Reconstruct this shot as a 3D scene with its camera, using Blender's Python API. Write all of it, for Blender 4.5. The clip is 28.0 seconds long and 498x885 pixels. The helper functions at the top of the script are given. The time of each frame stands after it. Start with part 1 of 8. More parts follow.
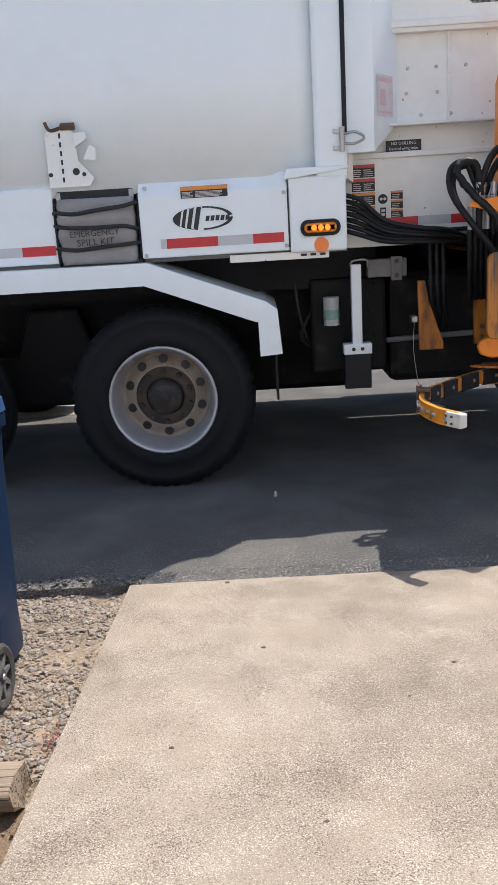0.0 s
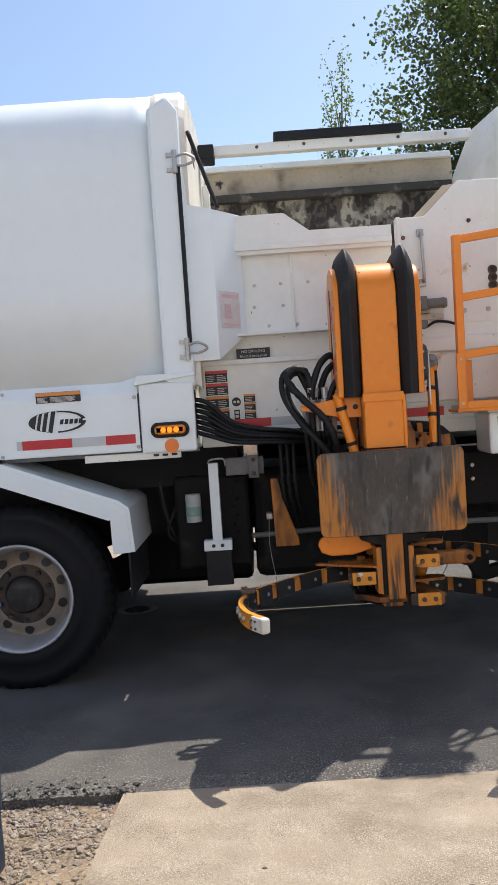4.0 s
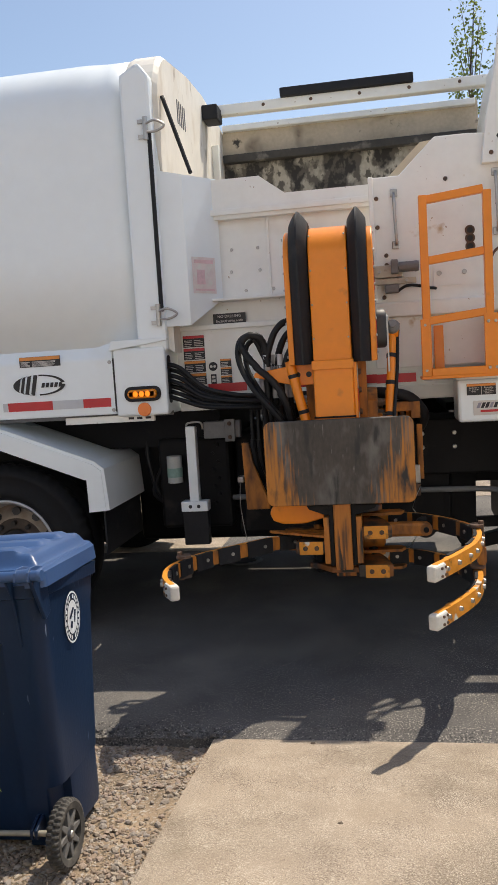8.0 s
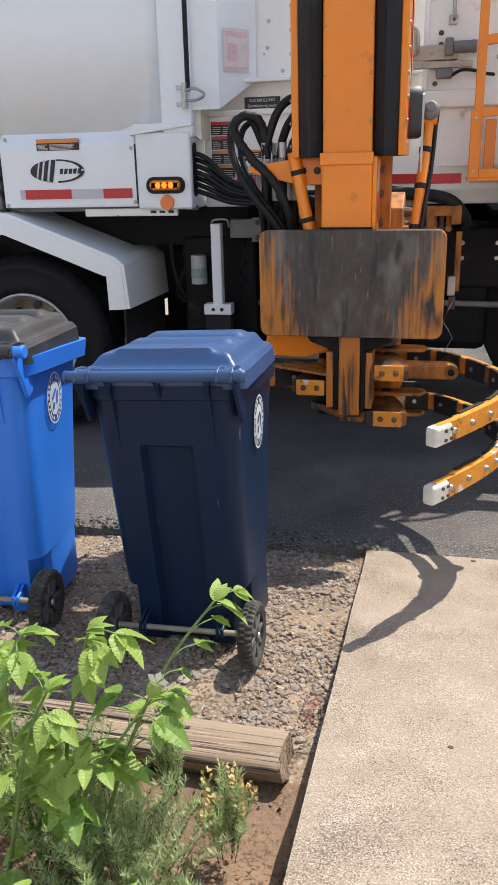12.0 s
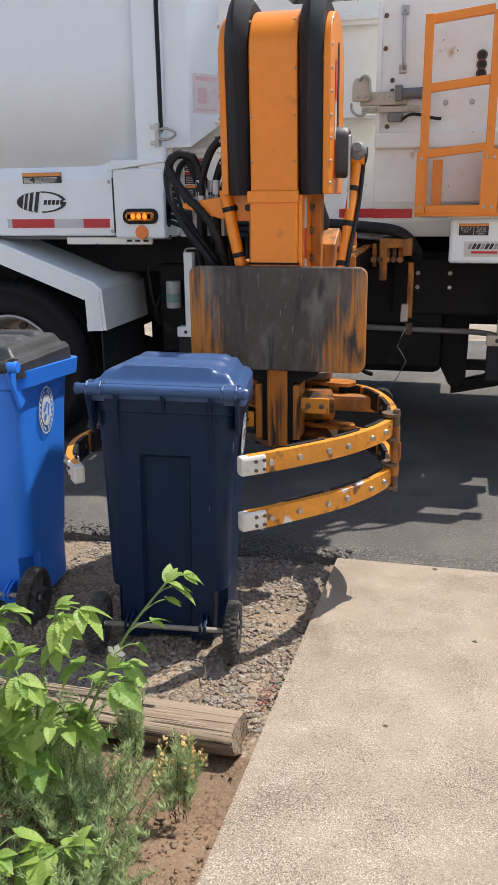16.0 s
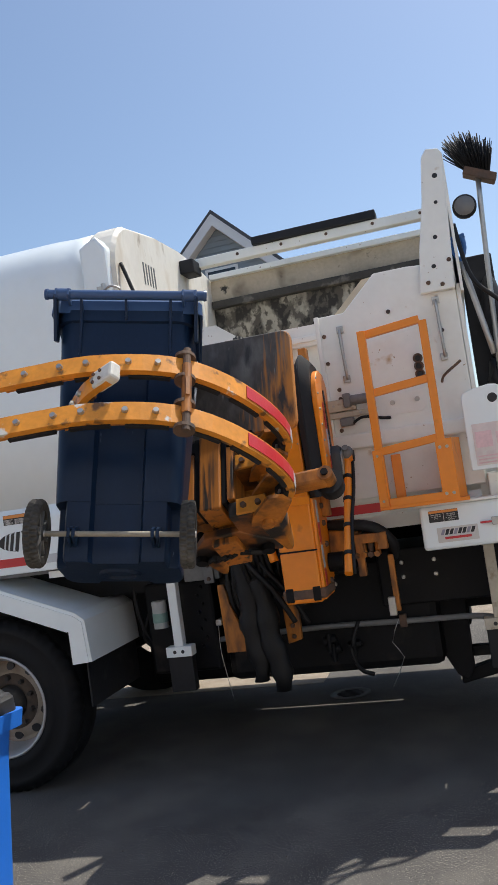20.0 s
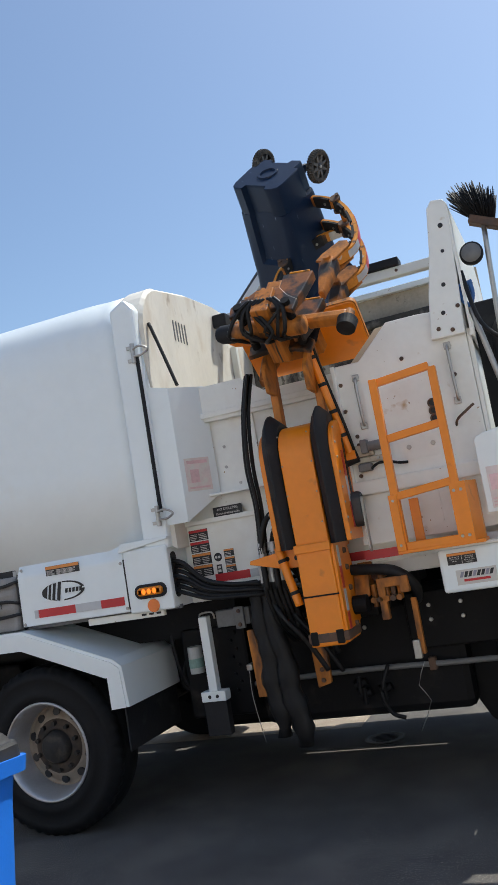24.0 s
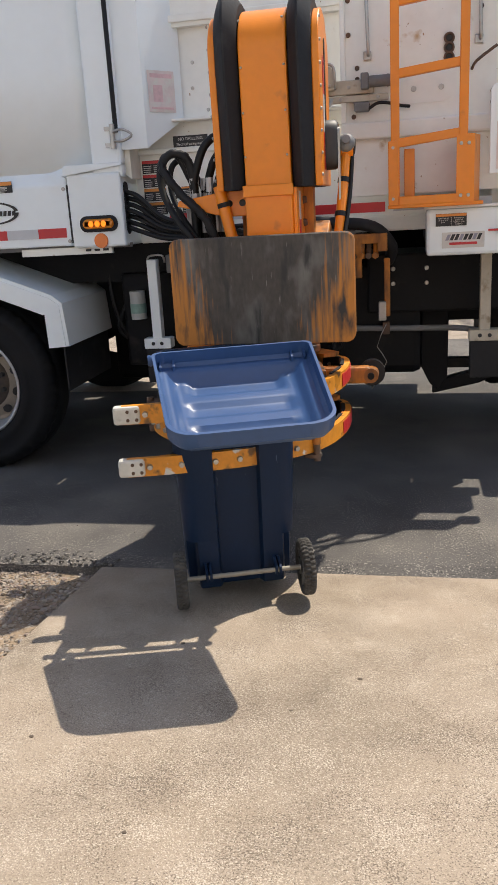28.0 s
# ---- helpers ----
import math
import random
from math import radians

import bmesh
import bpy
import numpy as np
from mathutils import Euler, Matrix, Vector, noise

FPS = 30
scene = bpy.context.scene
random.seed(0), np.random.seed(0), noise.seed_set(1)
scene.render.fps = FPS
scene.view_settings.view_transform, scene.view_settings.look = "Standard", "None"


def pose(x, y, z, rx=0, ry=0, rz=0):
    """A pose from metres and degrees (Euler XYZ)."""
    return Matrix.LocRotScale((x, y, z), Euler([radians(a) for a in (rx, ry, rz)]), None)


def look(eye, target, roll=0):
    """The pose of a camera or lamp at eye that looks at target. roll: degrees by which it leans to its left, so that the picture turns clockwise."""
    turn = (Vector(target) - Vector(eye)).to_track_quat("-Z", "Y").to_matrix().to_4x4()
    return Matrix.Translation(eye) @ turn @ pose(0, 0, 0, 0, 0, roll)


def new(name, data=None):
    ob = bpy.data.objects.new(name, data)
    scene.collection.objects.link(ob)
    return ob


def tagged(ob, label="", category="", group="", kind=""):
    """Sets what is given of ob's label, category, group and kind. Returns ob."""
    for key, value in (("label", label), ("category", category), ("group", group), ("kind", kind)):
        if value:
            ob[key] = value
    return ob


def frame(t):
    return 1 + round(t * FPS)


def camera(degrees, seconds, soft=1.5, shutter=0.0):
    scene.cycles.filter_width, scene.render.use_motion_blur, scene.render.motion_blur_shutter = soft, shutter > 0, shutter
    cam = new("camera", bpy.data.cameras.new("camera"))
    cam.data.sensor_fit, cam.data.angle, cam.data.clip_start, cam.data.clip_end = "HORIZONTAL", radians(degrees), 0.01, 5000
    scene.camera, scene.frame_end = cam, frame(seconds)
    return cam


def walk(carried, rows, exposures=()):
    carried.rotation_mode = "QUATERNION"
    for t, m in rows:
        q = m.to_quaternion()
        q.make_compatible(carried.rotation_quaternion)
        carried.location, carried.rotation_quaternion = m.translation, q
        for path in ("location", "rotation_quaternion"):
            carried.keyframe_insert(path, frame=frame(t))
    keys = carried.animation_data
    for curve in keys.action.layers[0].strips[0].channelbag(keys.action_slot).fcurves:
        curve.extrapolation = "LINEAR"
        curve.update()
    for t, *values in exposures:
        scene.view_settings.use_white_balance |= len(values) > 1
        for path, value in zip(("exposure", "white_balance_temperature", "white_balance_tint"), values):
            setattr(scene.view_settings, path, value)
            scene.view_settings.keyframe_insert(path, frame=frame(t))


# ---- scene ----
def eye(x, y, z, yaw, pitch, roll):
    return pose(x, y, z, 90 + pitch, 0, yaw) @ pose(0, 0, 0, 0, 0, roll)


cam = camera(34.20, 28.0)
walk(cam, [
    (0, eye(2.813, -4.399, 1.436, 1.27, -15.14, -3.48)),
    (0.5, eye(2.792, -4.433, 1.501, -1.69, -14.55, -3.19)),
    (1, eye(2.780, -4.416, 1.466, -2.54, -14.19, -3.08)),
    (1.5, eye(2.800, -4.395, 1.438, -1.12, -14.77, -4.03)),
    (2, eye(2.867, -4.385, 1.436, 6.75, -10.09, -4.52)),
    (2.5, eye(2.893, -4.404, 1.447, 15.18, -6.20, -4.40)),
    (3, eye(2.863, -4.409, 1.475, 16.25, -7.67, -4.34)),
    (3.5, eye(2.831, -4.380, 1.462, 12.64, -8.34, -3.26)),
    (4, eye(2.840, -4.399, 1.484, 0.83, -2.48, -3.82)),
    (4.3, eye(2.851, -4.422, 1.530, -3.60, -2.10, -6.05)),
    (4.5, eye(2.846, -4.423, 1.526, -4.40, -2.32, -6.26)),
    (6.5, eye(2.995, -4.417, 1.446, 6.85, -5.68, -3.95)),
    (7, eye(2.958, -4.437, 1.482, 10.04, -4.36, -3.51)),
    (7.5, eye(2.959, -4.434, 1.514, 8.50, -0.59, -3.14)),
    (8, eye(2.967, -4.385, 1.514, 9.77, -5.44, -3.56)),
    (8.5, eye(2.890, -4.272, 1.499, 16.08, -11.54, -3.77)),
    (9, eye(2.847, -4.128, 1.485, 20.90, -13.34, -3.62)),
    (9.3, eye(2.833, -4.050, 1.462, 22.18, -16.11, -5.01)),
    (9.5, eye(2.807, -4.030, 1.489, 22.33, -18.39, -5.48)),
    (10, eye(2.769, -4.078, 1.522, 21.52, -21.12, -10.37)),
    (10.5, eye(2.745, -4.117, 1.492, 17.46, -21.19, -7.47)),
    (11, eye(2.720, -4.147, 1.444, 13.76, -21.29, -1.82)),
    (11.5, eye(2.544, -4.213, 1.464, 14.65, -19.92, -1.38)),
    (13.5, eye(2.366, -4.280, 1.474, 7.53, -17.27, -2.11)),
    (14, eye(2.401, -4.279, 1.478, 9.28, -17.31, -0.98)),
    (14.5, eye(2.426, -4.282, 1.447, 8.97, -16.67, -0.93)),
    (15, eye(2.594, -4.315, 1.453, 4.62, -15.11, 0.05)),
    (15.5, eye(2.664, -4.405, 1.482, 8.68, -15.47, -0.85)),
    (16, eye(2.639, -4.461, 1.502, 14.41, -17.03, -0.75)),
    (16.5, eye(2.657, -4.508, 1.508, 14.24, -17.45, -1.04)),
    (17, eye(2.749, -4.613, 1.497, 12.79, -15.87, -0.76)),
    (17.5, eye(2.790, -4.615, 1.471, 13.38, -12.54, -0.90)),
    (18, eye(2.794, -4.558, 1.450, 13.07, -10.90, -2.18)),
    (18.5, eye(2.799, -4.477, 1.464, 13.11, -9.89, -4.26)),
    (19, eye(2.868, -4.414, 1.536, 17.20, -7.97, -4.53)),
    (19.5, eye(2.915, -4.309, 1.550, 17.00, -2.54, -6.90)),
    (20, eye(2.950, -4.270, 1.577, 15.24, 3.42, -8.12)),
    (20.5, eye(3.029, -4.254, 1.592, 17.49, 6.01, -7.71)),
    (21, eye(3.091, -4.246, 1.589, 17.96, 6.43, -9.41)),
    (21.5, eye(3.137, -4.255, 1.568, 17.55, 6.29, -11.36)),
    (23.5, eye(3.343, -4.316, 1.554, 18.57, 5.90, -9.45)),
    (24, eye(3.374, -4.322, 1.573, 20.22, 6.97, -9.67)),
    (24.5, eye(3.376, -4.318, 1.572, 21.66, 7.22, -9.51)),
    (25, eye(3.372, -4.298, 1.567, 21.97, 7.09, -8.89)),
    (25.5, eye(3.361, -4.258, 1.584, 22.12, 3.77, -7.36)),
    (26, eye(3.358, -4.239, 1.521, 18.23, -5.69, -5.58)),
    (26.5, eye(3.408, -4.235, 1.465, 13.78, -12.65, -3.66)),
    (27, eye(3.467, -4.228, 1.462, 13.21, -14.09, -3.62)),
    (27.5, eye(3.508, -4.242, 1.449, 12.77, -14.39, -3.65)),
    (28, eye(3.510, -4.247, 1.439, 11.91, -16.28, -3.38)),
], exposures=[(0, 0.98, 6150, 10), (2, 0.92, 6100, 10), (3, 0.75, 6300, 10), (4, 0.88, 6450, 9), (7, 0.75, 6550, 10), (8, 0.72, 6900, 10), (8.5, 0.82, 6800, 10), (9, 1, 6500, 10), (10, 1.15, 6450, 10), (11, 1.05, 6450, 11), (14, 1.05, 6400, 10), (15, 0.9, 6750, 9), (16, 0.9, 6350, 10), (17, 0.9, 6450, 10), (18, 0.65, 6700, 10), (19, 0.68, 6700, 10), (20, 0.56, 6330, 8), (25, 0.65, 6180, 6), (26, 0.74, 6650, 10), (28, 0.85, 6750, 10)])

SUN_DIR = Vector((0.355, 0.41, 1.0)).normalized()
world = bpy.data.worlds.new("sky")
scene.world = world
world.use_nodes = True
wt = world.node_tree
sky = wt.nodes.new("ShaderNodeTexSky")
sky.sky_type, sky.sun_disc = "NISHITA", False
sky.sun_elevation = math.asin(SUN_DIR.z)
sky.sun_rotation = math.atan2(SUN_DIR.x, SUN_DIR.y)
sky.altitude, sky.air_density, sky.dust_density, sky.ozone_density = 50, 1.0, 1.4, 1.2
wt.links.new(sky.outputs[0], wt.nodes["Background"].inputs[0])
wt.nodes["Background"].inputs[1].default_value = 0.105
sun_data = bpy.data.lights.new("sun", "SUN")
sun_data.energy, sun_data.angle, sun_data.color = 3.1, radians(0.53), (1.0, 0.93, 0.82)
sun = new("sun", sun_data)
sun.matrix_world = look(SUN_DIR * 50, (0, 0, 0))


# ---- materials ----
def surf(name, base, rough=0.5, metal=0.0, var=0.12, scale=3.0, bump=0.15, bscale=60.0, stain=None, stain_scale=2.0,
         stain_at=0.6, stain_soft=0.15, stretch=(1, 1, 1), rough_var=0.12, coat=0.0, island=0.0, dirt=None, dirt_scale=1.0, dirt_at=0.5, dirt_soft=0.25, gloss=0.5):
    m = bpy.data.materials.new(name)
    m.use_nodes = True
    nt = m.node_tree
    b = nt.nodes["Principled BSDF"]
    b.inputs["Metallic"].default_value = metal
    b.inputs["Coat Weight"].default_value = coat
    b.inputs["Specular IOR Level"].default_value = gloss
    tc = nt.nodes.new("ShaderNodeTexCoord")
    mp = nt.nodes.new("ShaderNodeMapping")
    mp.inputs["Scale"].default_value = stretch
    nt.links.new(tc.outputs["Object"], mp.inputs[0])

    def tex(s, detail=4.0):
        n = nt.nodes.new("ShaderNodeTexNoise")
        n.inputs["Scale"].default_value, n.inputs["Detail"].default_value = s, detail
        nt.links.new(mp.outputs[0], n.inputs["Vector"])
        return n

    big, fine = tex(scale), tex(bscale, 3.0)
    hsv = nt.nodes.new("ShaderNodeHueSaturation")
    hsv.inputs["Color"].default_value = (*base, 1)
    rng = nt.nodes.new("ShaderNodeMapRange")
    rng.inputs["From Min"].default_value, rng.inputs["From Max"].default_value = 0.3, 0.7
    rng.inputs["To Min"].default_value, rng.inputs["To Max"].default_value = 1 - var, 1 + var
    mixn = nt.nodes.new("ShaderNodeMath")
    mixn.operation = "MULTIPLY_ADD"
    mixn.inputs[1].default_value = 0.35
    nt.links.new(fine.outputs["Fac"], mixn.inputs[0])
    sc = nt.nodes.new("ShaderNodeMath")
    sc.operation = "MULTIPLY"
    sc.inputs[1].default_value = 0.65
    nt.links.new(big.outputs["Fac"], sc.inputs[0])
    nt.links.new(sc.outputs[0], mixn.inputs[2])
    nt.links.new(mixn.outputs[0], rng.inputs["Value"])
    val = rng.outputs[0]
    if island:
        geo = nt.nodes.new("ShaderNodeNewGeometry")
        ri = nt.nodes.new("ShaderNodeMapRange")
        ri.inputs["To Min"].default_value, ri.inputs["To Max"].default_value = 1 - island, 1 + island
        nt.links.new(geo.outputs["Random Per Island"], ri.inputs["Value"])
        mu = nt.nodes.new("ShaderNodeMath")
        mu.operation = "MULTIPLY"
        nt.links.new(val, mu.inputs[0])
        nt.links.new(ri.outputs[0], mu.inputs[1])
        val = mu.outputs[0]
    nt.links.new(val, hsv.inputs["Value"])
    col = hsv.outputs[0]
    layers = [(stain, stain_scale, stain_at, stain_soft, 8.0), (dirt, dirt_scale, dirt_at, dirt_soft, 6.0)]
    for tone, t_scale, t_at, t_soft, t_detail in [q for q in layers if q[0]]:
        sn = tex(t_scale, t_detail)
        sr = nt.nodes.new("ShaderNodeMapRange")
        sr.inputs["From Min"].default_value, sr.inputs["From Max"].default_value = t_at, t_at + t_soft
        nt.links.new(sn.outputs["Fac"], sr.inputs["Value"])
        mx = nt.nodes.new("ShaderNodeMix")
        mx.data_type = "RGBA"
        mx.inputs["B"].default_value = (*tone, 1)
        nt.links.new(sr.outputs[0], mx.inputs["Factor"])
        nt.links.new(col, mx.inputs["A"])
        col = mx.outputs["Result"]
    nt.links.new(col, b.inputs["Base Color"])
    rr = nt.nodes.new("ShaderNodeMapRange")
    rr.inputs["To Min"].default_value, rr.inputs["To Max"].default_value = max(rough - rough_var, 0.02), min(rough + rough_var, 1)
    nt.links.new(big.outputs["Fac"], rr.inputs["Value"])
    nt.links.new(rr.outputs[0], b.inputs["Roughness"])
    if bump:
        bp = nt.nodes.new("ShaderNodeBump")
        bp.inputs["Strength"].default_value, bp.inputs["Distance"].default_value = bump, 0.004
        nt.links.new(fine.outputs["Fac"], bp.inputs["Height"])
        nt.links.new(bp.outputs[0], b.inputs["Normal"])
    return m


def glow(name, color, strength):
    m = bpy.data.materials.new(name)
    m.use_nodes = True
    b = m.node_tree.nodes["Principled BSDF"]
    b.inputs["Base Color"].default_value = (*color, 1)
    b.inputs["Emission Color"].default_value = (*color, 1)
    b.inputs["Emission Strength"].default_value = strength
    return m


white = surf("white_paint", (0.835, 0.89, 0.905), 0.32, var=0.03, scale=1.2, bump=0.04, bscale=14, stain=(0.72, 0.72, 0.66), stain_scale=1.6, stain_at=0.62, stain_soft=0.3, coat=0.3)
white_old = surf("aged_white_paint", (0.86, 0.865, 0.82), 0.45, var=0.05, scale=2, bump=0.08, bscale=25, stain=(0.5, 0.36, 0.2), stain_scale=9, stain_at=0.7, stain_soft=0.1, dirt=(0.66, 0.6, 0.5), dirt_scale=1.6, dirt_at=0.55, dirt_soft=0.3)
grime = surf("grimy_hopper_paint", (0.5, 0.42, 0.31), 0.65, var=0.22, scale=4, bump=0.3, bscale=40, stain=(0.04, 0.034, 0.028), stain_scale=8, stain_at=0.63, stain_soft=0.06, stretch=(1, 1, 1), dirt=(0.2, 0.155, 0.11), dirt_scale=5, dirt_at=0.54, dirt_soft=0.16)
grime_low = surf("scraped_black_hopper_paint", (0.42, 0.39, 0.33), 0.7, var=0.3, scale=6, bump=0.3, bscale=40, stain=(0.03, 0.027, 0.025), stain_scale=7, stain_at=0.42, stain_soft=0.12, stretch=(1, 1, 0.7), dirt=(0.1, 0.09, 0.075), dirt_scale=22, dirt_at=0.5, dirt_soft=0.08)
bulkhead_white = surf("dirty_bulkhead_paint", (0.78, 0.74, 0.66), 0.55, var=0.08, scale=3, bump=0.1, bscale=30, stain=(0.6, 0.51, 0.39), stain_scale=4, stain_at=0.52, stain_soft=0.25, stretch=(1.3, 1.3, 0.6), dirt=(0.4, 0.33, 0.25), dirt_scale=7, dirt_at=0.62, dirt_soft=0.1)
orange = surf("orange_paint", (0.85, 0.25, 0.006), 0.38, var=0.08, scale=3, bump=0.06, bscale=30, stain=(0.45, 0.13, 0.02), stain_scale=7, stain_at=0.66, stain_soft=0.12, coat=0.2)
orange_worn = surf("worn_orange_paint", (0.5, 0.175, 0.02), 0.55, var=0.25, scale=6, bump=0.3, bscale=50, stain=(0.05, 0.026, 0.014), stain_scale=11, stain_at=0.44, stain_soft=0.28, stretch=(1.4, 1.4, 0.5), dirt=(0.025, 0.02, 0.018), dirt_scale=4, dirt_at=0.54, dirt_soft=0.12)
column_orange = surf("rust_streaked_orange_paint", (0.45, 0.155, 0.02), 0.5, var=0.2, scale=5, bump=0.2, bscale=40, stain=(0.19, 0.075, 0.022), stain_scale=16, stain_at=0.52, stain_soft=0.12, stretch=(2.4, 2.4, 0.2), dirt=(0.03, 0.024, 0.02), dirt_scale=9, dirt_at=0.6, dirt_soft=0.05)
grease_orange = surf("greasy_blackened_orange_paint", (0.24, 0.082, 0.015), 0.45, var=0.3, scale=8, bump=0.3, bscale=50, stain=(0.02, 0.015, 0.013), stain_scale=9, stain_at=0.43, stain_soft=0.1, gloss=0.6)
band_orange = surf("scuffed_orange_band", (0.7, 0.27, 0.025), 0.45, var=0.2, scale=10, bump=0.15, bscale=60, stain=(0.62, 0.6, 0.56), stain_scale=9, stain_at=0.63, stain_soft=0.03, dirt=(0.16, 0.075, 0.025), dirt_scale=16, dirt_at=0.6, dirt_soft=0.08)
rubber = surf("black_rubber", (0.013, 0.0135, 0.016), 0.62, gloss=0.35, var=0.3, scale=6, bump=0.25, bscale=40, stain=(0.06, 0.057, 0.054), stain_scale=5, stain_at=0.6, stain_soft=0.2)
tyre_rubber = surf("tyre_rubber", (0.008, 0.0085, 0.01), 0.7, gloss=0.25, var=0.3, scale=5, bump=0.2, bscale=60, stain=(0.015, 0.0145, 0.014), stain_scale=4, stain_at=0.55, stain_soft=0.3)
black_metal = surf("black_chassis_steel", (0.006, 0.006, 0.007), 0.6, gloss=0.22, var=0.4, scale=5, bump=0.15, bscale=40, stain=(0.035, 0.03, 0.025), stain_scale=6, stain_at=0.6, stain_soft=0.2)
steel = surf("bare_steel", (0.45, 0.44, 0.42), 0.4, metal=0.85, var=0.15, scale=8, bump=0.1, bscale=60, stain=(0.25, 0.15, 0.08), stain_scale=9, stain_at=0.62, stain_soft=0.15)
rim_steel = surf("silver_wheel_paint", (0.5, 0.5, 0.51), 0.4, metal=0.55, var=0.12, scale=8, bump=0.1, bscale=60, stain=(0.3, 0.2, 0.12), stain_scale=6, stain_at=0.58, stain_soft=0.2)
rust = surf("rusty_steel", (0.12, 0.07, 0.045), 0.75, var=0.3, scale=9, bump=0.3, bscale=70, stain=(0.06, 0.05, 0.045), stain_scale=8, stain_at=0.55)
red_tape = surf("red_reflective_tape", (0.55, 0.03, 0.035), 0.35, var=0.08, scale=12, bump=0.1, bscale=220)
silver_tape = surf("silver_reflective_tape", (0.55, 0.56, 0.58), 0.35, var=0.08, scale=12, bump=0.1, bscale=220)
ink = surf("black_print", (0.02, 0.02, 0.022), 0.5, var=0.1, bump=0)
ink_orange = surf("orange_print", (0.75, 0.28, 0.06), 0.5, var=0.1, bump=0)
ink_pale = surf("pale_print", (0.62, 0.6, 0.56), 0.5, var=0.1, bump=0)
ink_pink = surf("faded_red_print", (0.76, 0.53, 0.55), 0.5, var=0.2, bump=0)
paper_pink = surf("faded_pink_sticker", (0.76, 0.66, 0.64), 0.5, var=0.1, scale=14, bump=0, stain=(0.76, 0.74, 0.69), stain_scale=16, stain_at=0.5)
amber = glow("lit_amber_lamp", (1.0, 0.2, 0.01), 0.85)
amber_dim = surf("amber_lens", (0.75, 0.25, 0.02), 0.2, var=0.1, bump=0)
amber_red = surf("orange_reflector", (0.9, 0.24, 0.05), 0.3, var=0.05, bump=0.2, bscale=300)
canvas = surf("grey_canvas", (0.3, 0.29, 0.28), 0.85, var=0.15, scale=8, bump=0.5, bscale=90)
canvas_dark = surf("black_webbing", (0.03, 0.03, 0.032), 0.85, var=0.2, bump=0.3, bscale=120)
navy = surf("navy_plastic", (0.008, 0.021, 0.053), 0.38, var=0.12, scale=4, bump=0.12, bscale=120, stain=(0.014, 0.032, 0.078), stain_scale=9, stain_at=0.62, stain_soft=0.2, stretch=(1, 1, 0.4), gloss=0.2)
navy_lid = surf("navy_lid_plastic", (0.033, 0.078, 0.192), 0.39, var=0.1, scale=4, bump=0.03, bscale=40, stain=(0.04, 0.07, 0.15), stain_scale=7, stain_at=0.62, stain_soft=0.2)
blue = surf("bright_blue_plastic", (0.03, 0.2, 0.8), 0.36, var=0.08, scale=4, bump=0.1, bscale=120)
black_lid = surf("black_lid_plastic", (0.03, 0.03, 0.032), 0.5, var=0.2, scale=5, bump=0.15, bscale=120, stain=(0.11, 0.11, 0.105), stain_scale=4, stain_at=0.55, stain_soft=0.3)
asphalt = surf("asphalt", (0.104, 0.098, 0.093), 0.88, var=0.3, scale=2.2, bump=0.3, bscale=180, gloss=0.12, dirt=(0.17, 0.156, 0.14), dirt_scale=1.4, dirt_at=0.5, dirt_soft=0.2)
concrete = surf("broomed_concrete", (0.325, 0.263, 0.2), 0.88, var=0.12, scale=2.4, bump=0.7, bscale=260, dirt=(0.29, 0.23, 0.168), dirt_scale=2.6, dirt_at=0.46, dirt_soft=0.3)
soil = surf("dry_soil", (0.205, 0.135, 0.088), 0.95, var=0.3, scale=7, bump=1.0, bscale=60)
grit = surf("packed_grit", (0.25, 0.185, 0.125), 0.95, var=0.35, scale=6, bump=1.0, bscale=90, stain=(0.34, 0.31, 0.27), stain_scale=70, stain_at=0.55, stain_soft=0.1)
pebble = surf("crushed_gravel", (0.32, 0.26, 0.2), 0.9, var=0.2, scale=30, bump=0.4, bscale=150, island=0.4)
timber_m = surf("weathered_timber", (0.23, 0.163, 0.11), 0.9, var=0.3, scale=9, bump=1.0, bscale=60, stain=(0.12, 0.078, 0.048), stain_scale=26, stain_at=0.54, stain_soft=0.12, stretch=(0.06, 2.0, 2.0), dirt=(0.34, 0.27, 0.2), dirt_scale=4, dirt_at=0.52)
leaf_m = surf("bright_green_leaf", (0.25, 0.4, 0.07), 0.5, var=0.2, scale=20, bump=0.3, bscale=80, island=0.3)
herb_m = surf("grey_green_herb", (0.42, 0.51, 0.25), 0.7, var=0.2, scale=20, bump=0, island=0.35)
flower_m = surf("dry_yellow_flower", (0.5, 0.36, 0.15), 0.8, var=0.2, scale=20, bump=0)
stem_m = surf("green_stem", (0.14, 0.22, 0.06), 0.6, var=0.2, bump=0)
tree_leaf = surf("tree_foliage", (0.1, 0.15, 0.04), 0.55, var=0.25, scale=1.5, bump=0, island=0.45)
bark = surf("tree_bark", (0.1, 0.075, 0.055), 0.9, var=0.3, scale=6, bump=0.8, bscale=20, stretch=(2, 2, 0.4))
hose_m = surf("black_hose", (0.01, 0.01, 0.011), 0.5, gloss=0.3, var=0.3, scale=20, bump=0.3, bscale=200)
blue_grip = surf("blue_plastic_grip", (0.03, 0.12, 0.35), 0.45, var=0.15, scale=20, bump=0.1)
beige = surf("beige_primer", (0.62, 0.52, 0.37), 0.6, var=0.08, scale=4, bump=0.1)
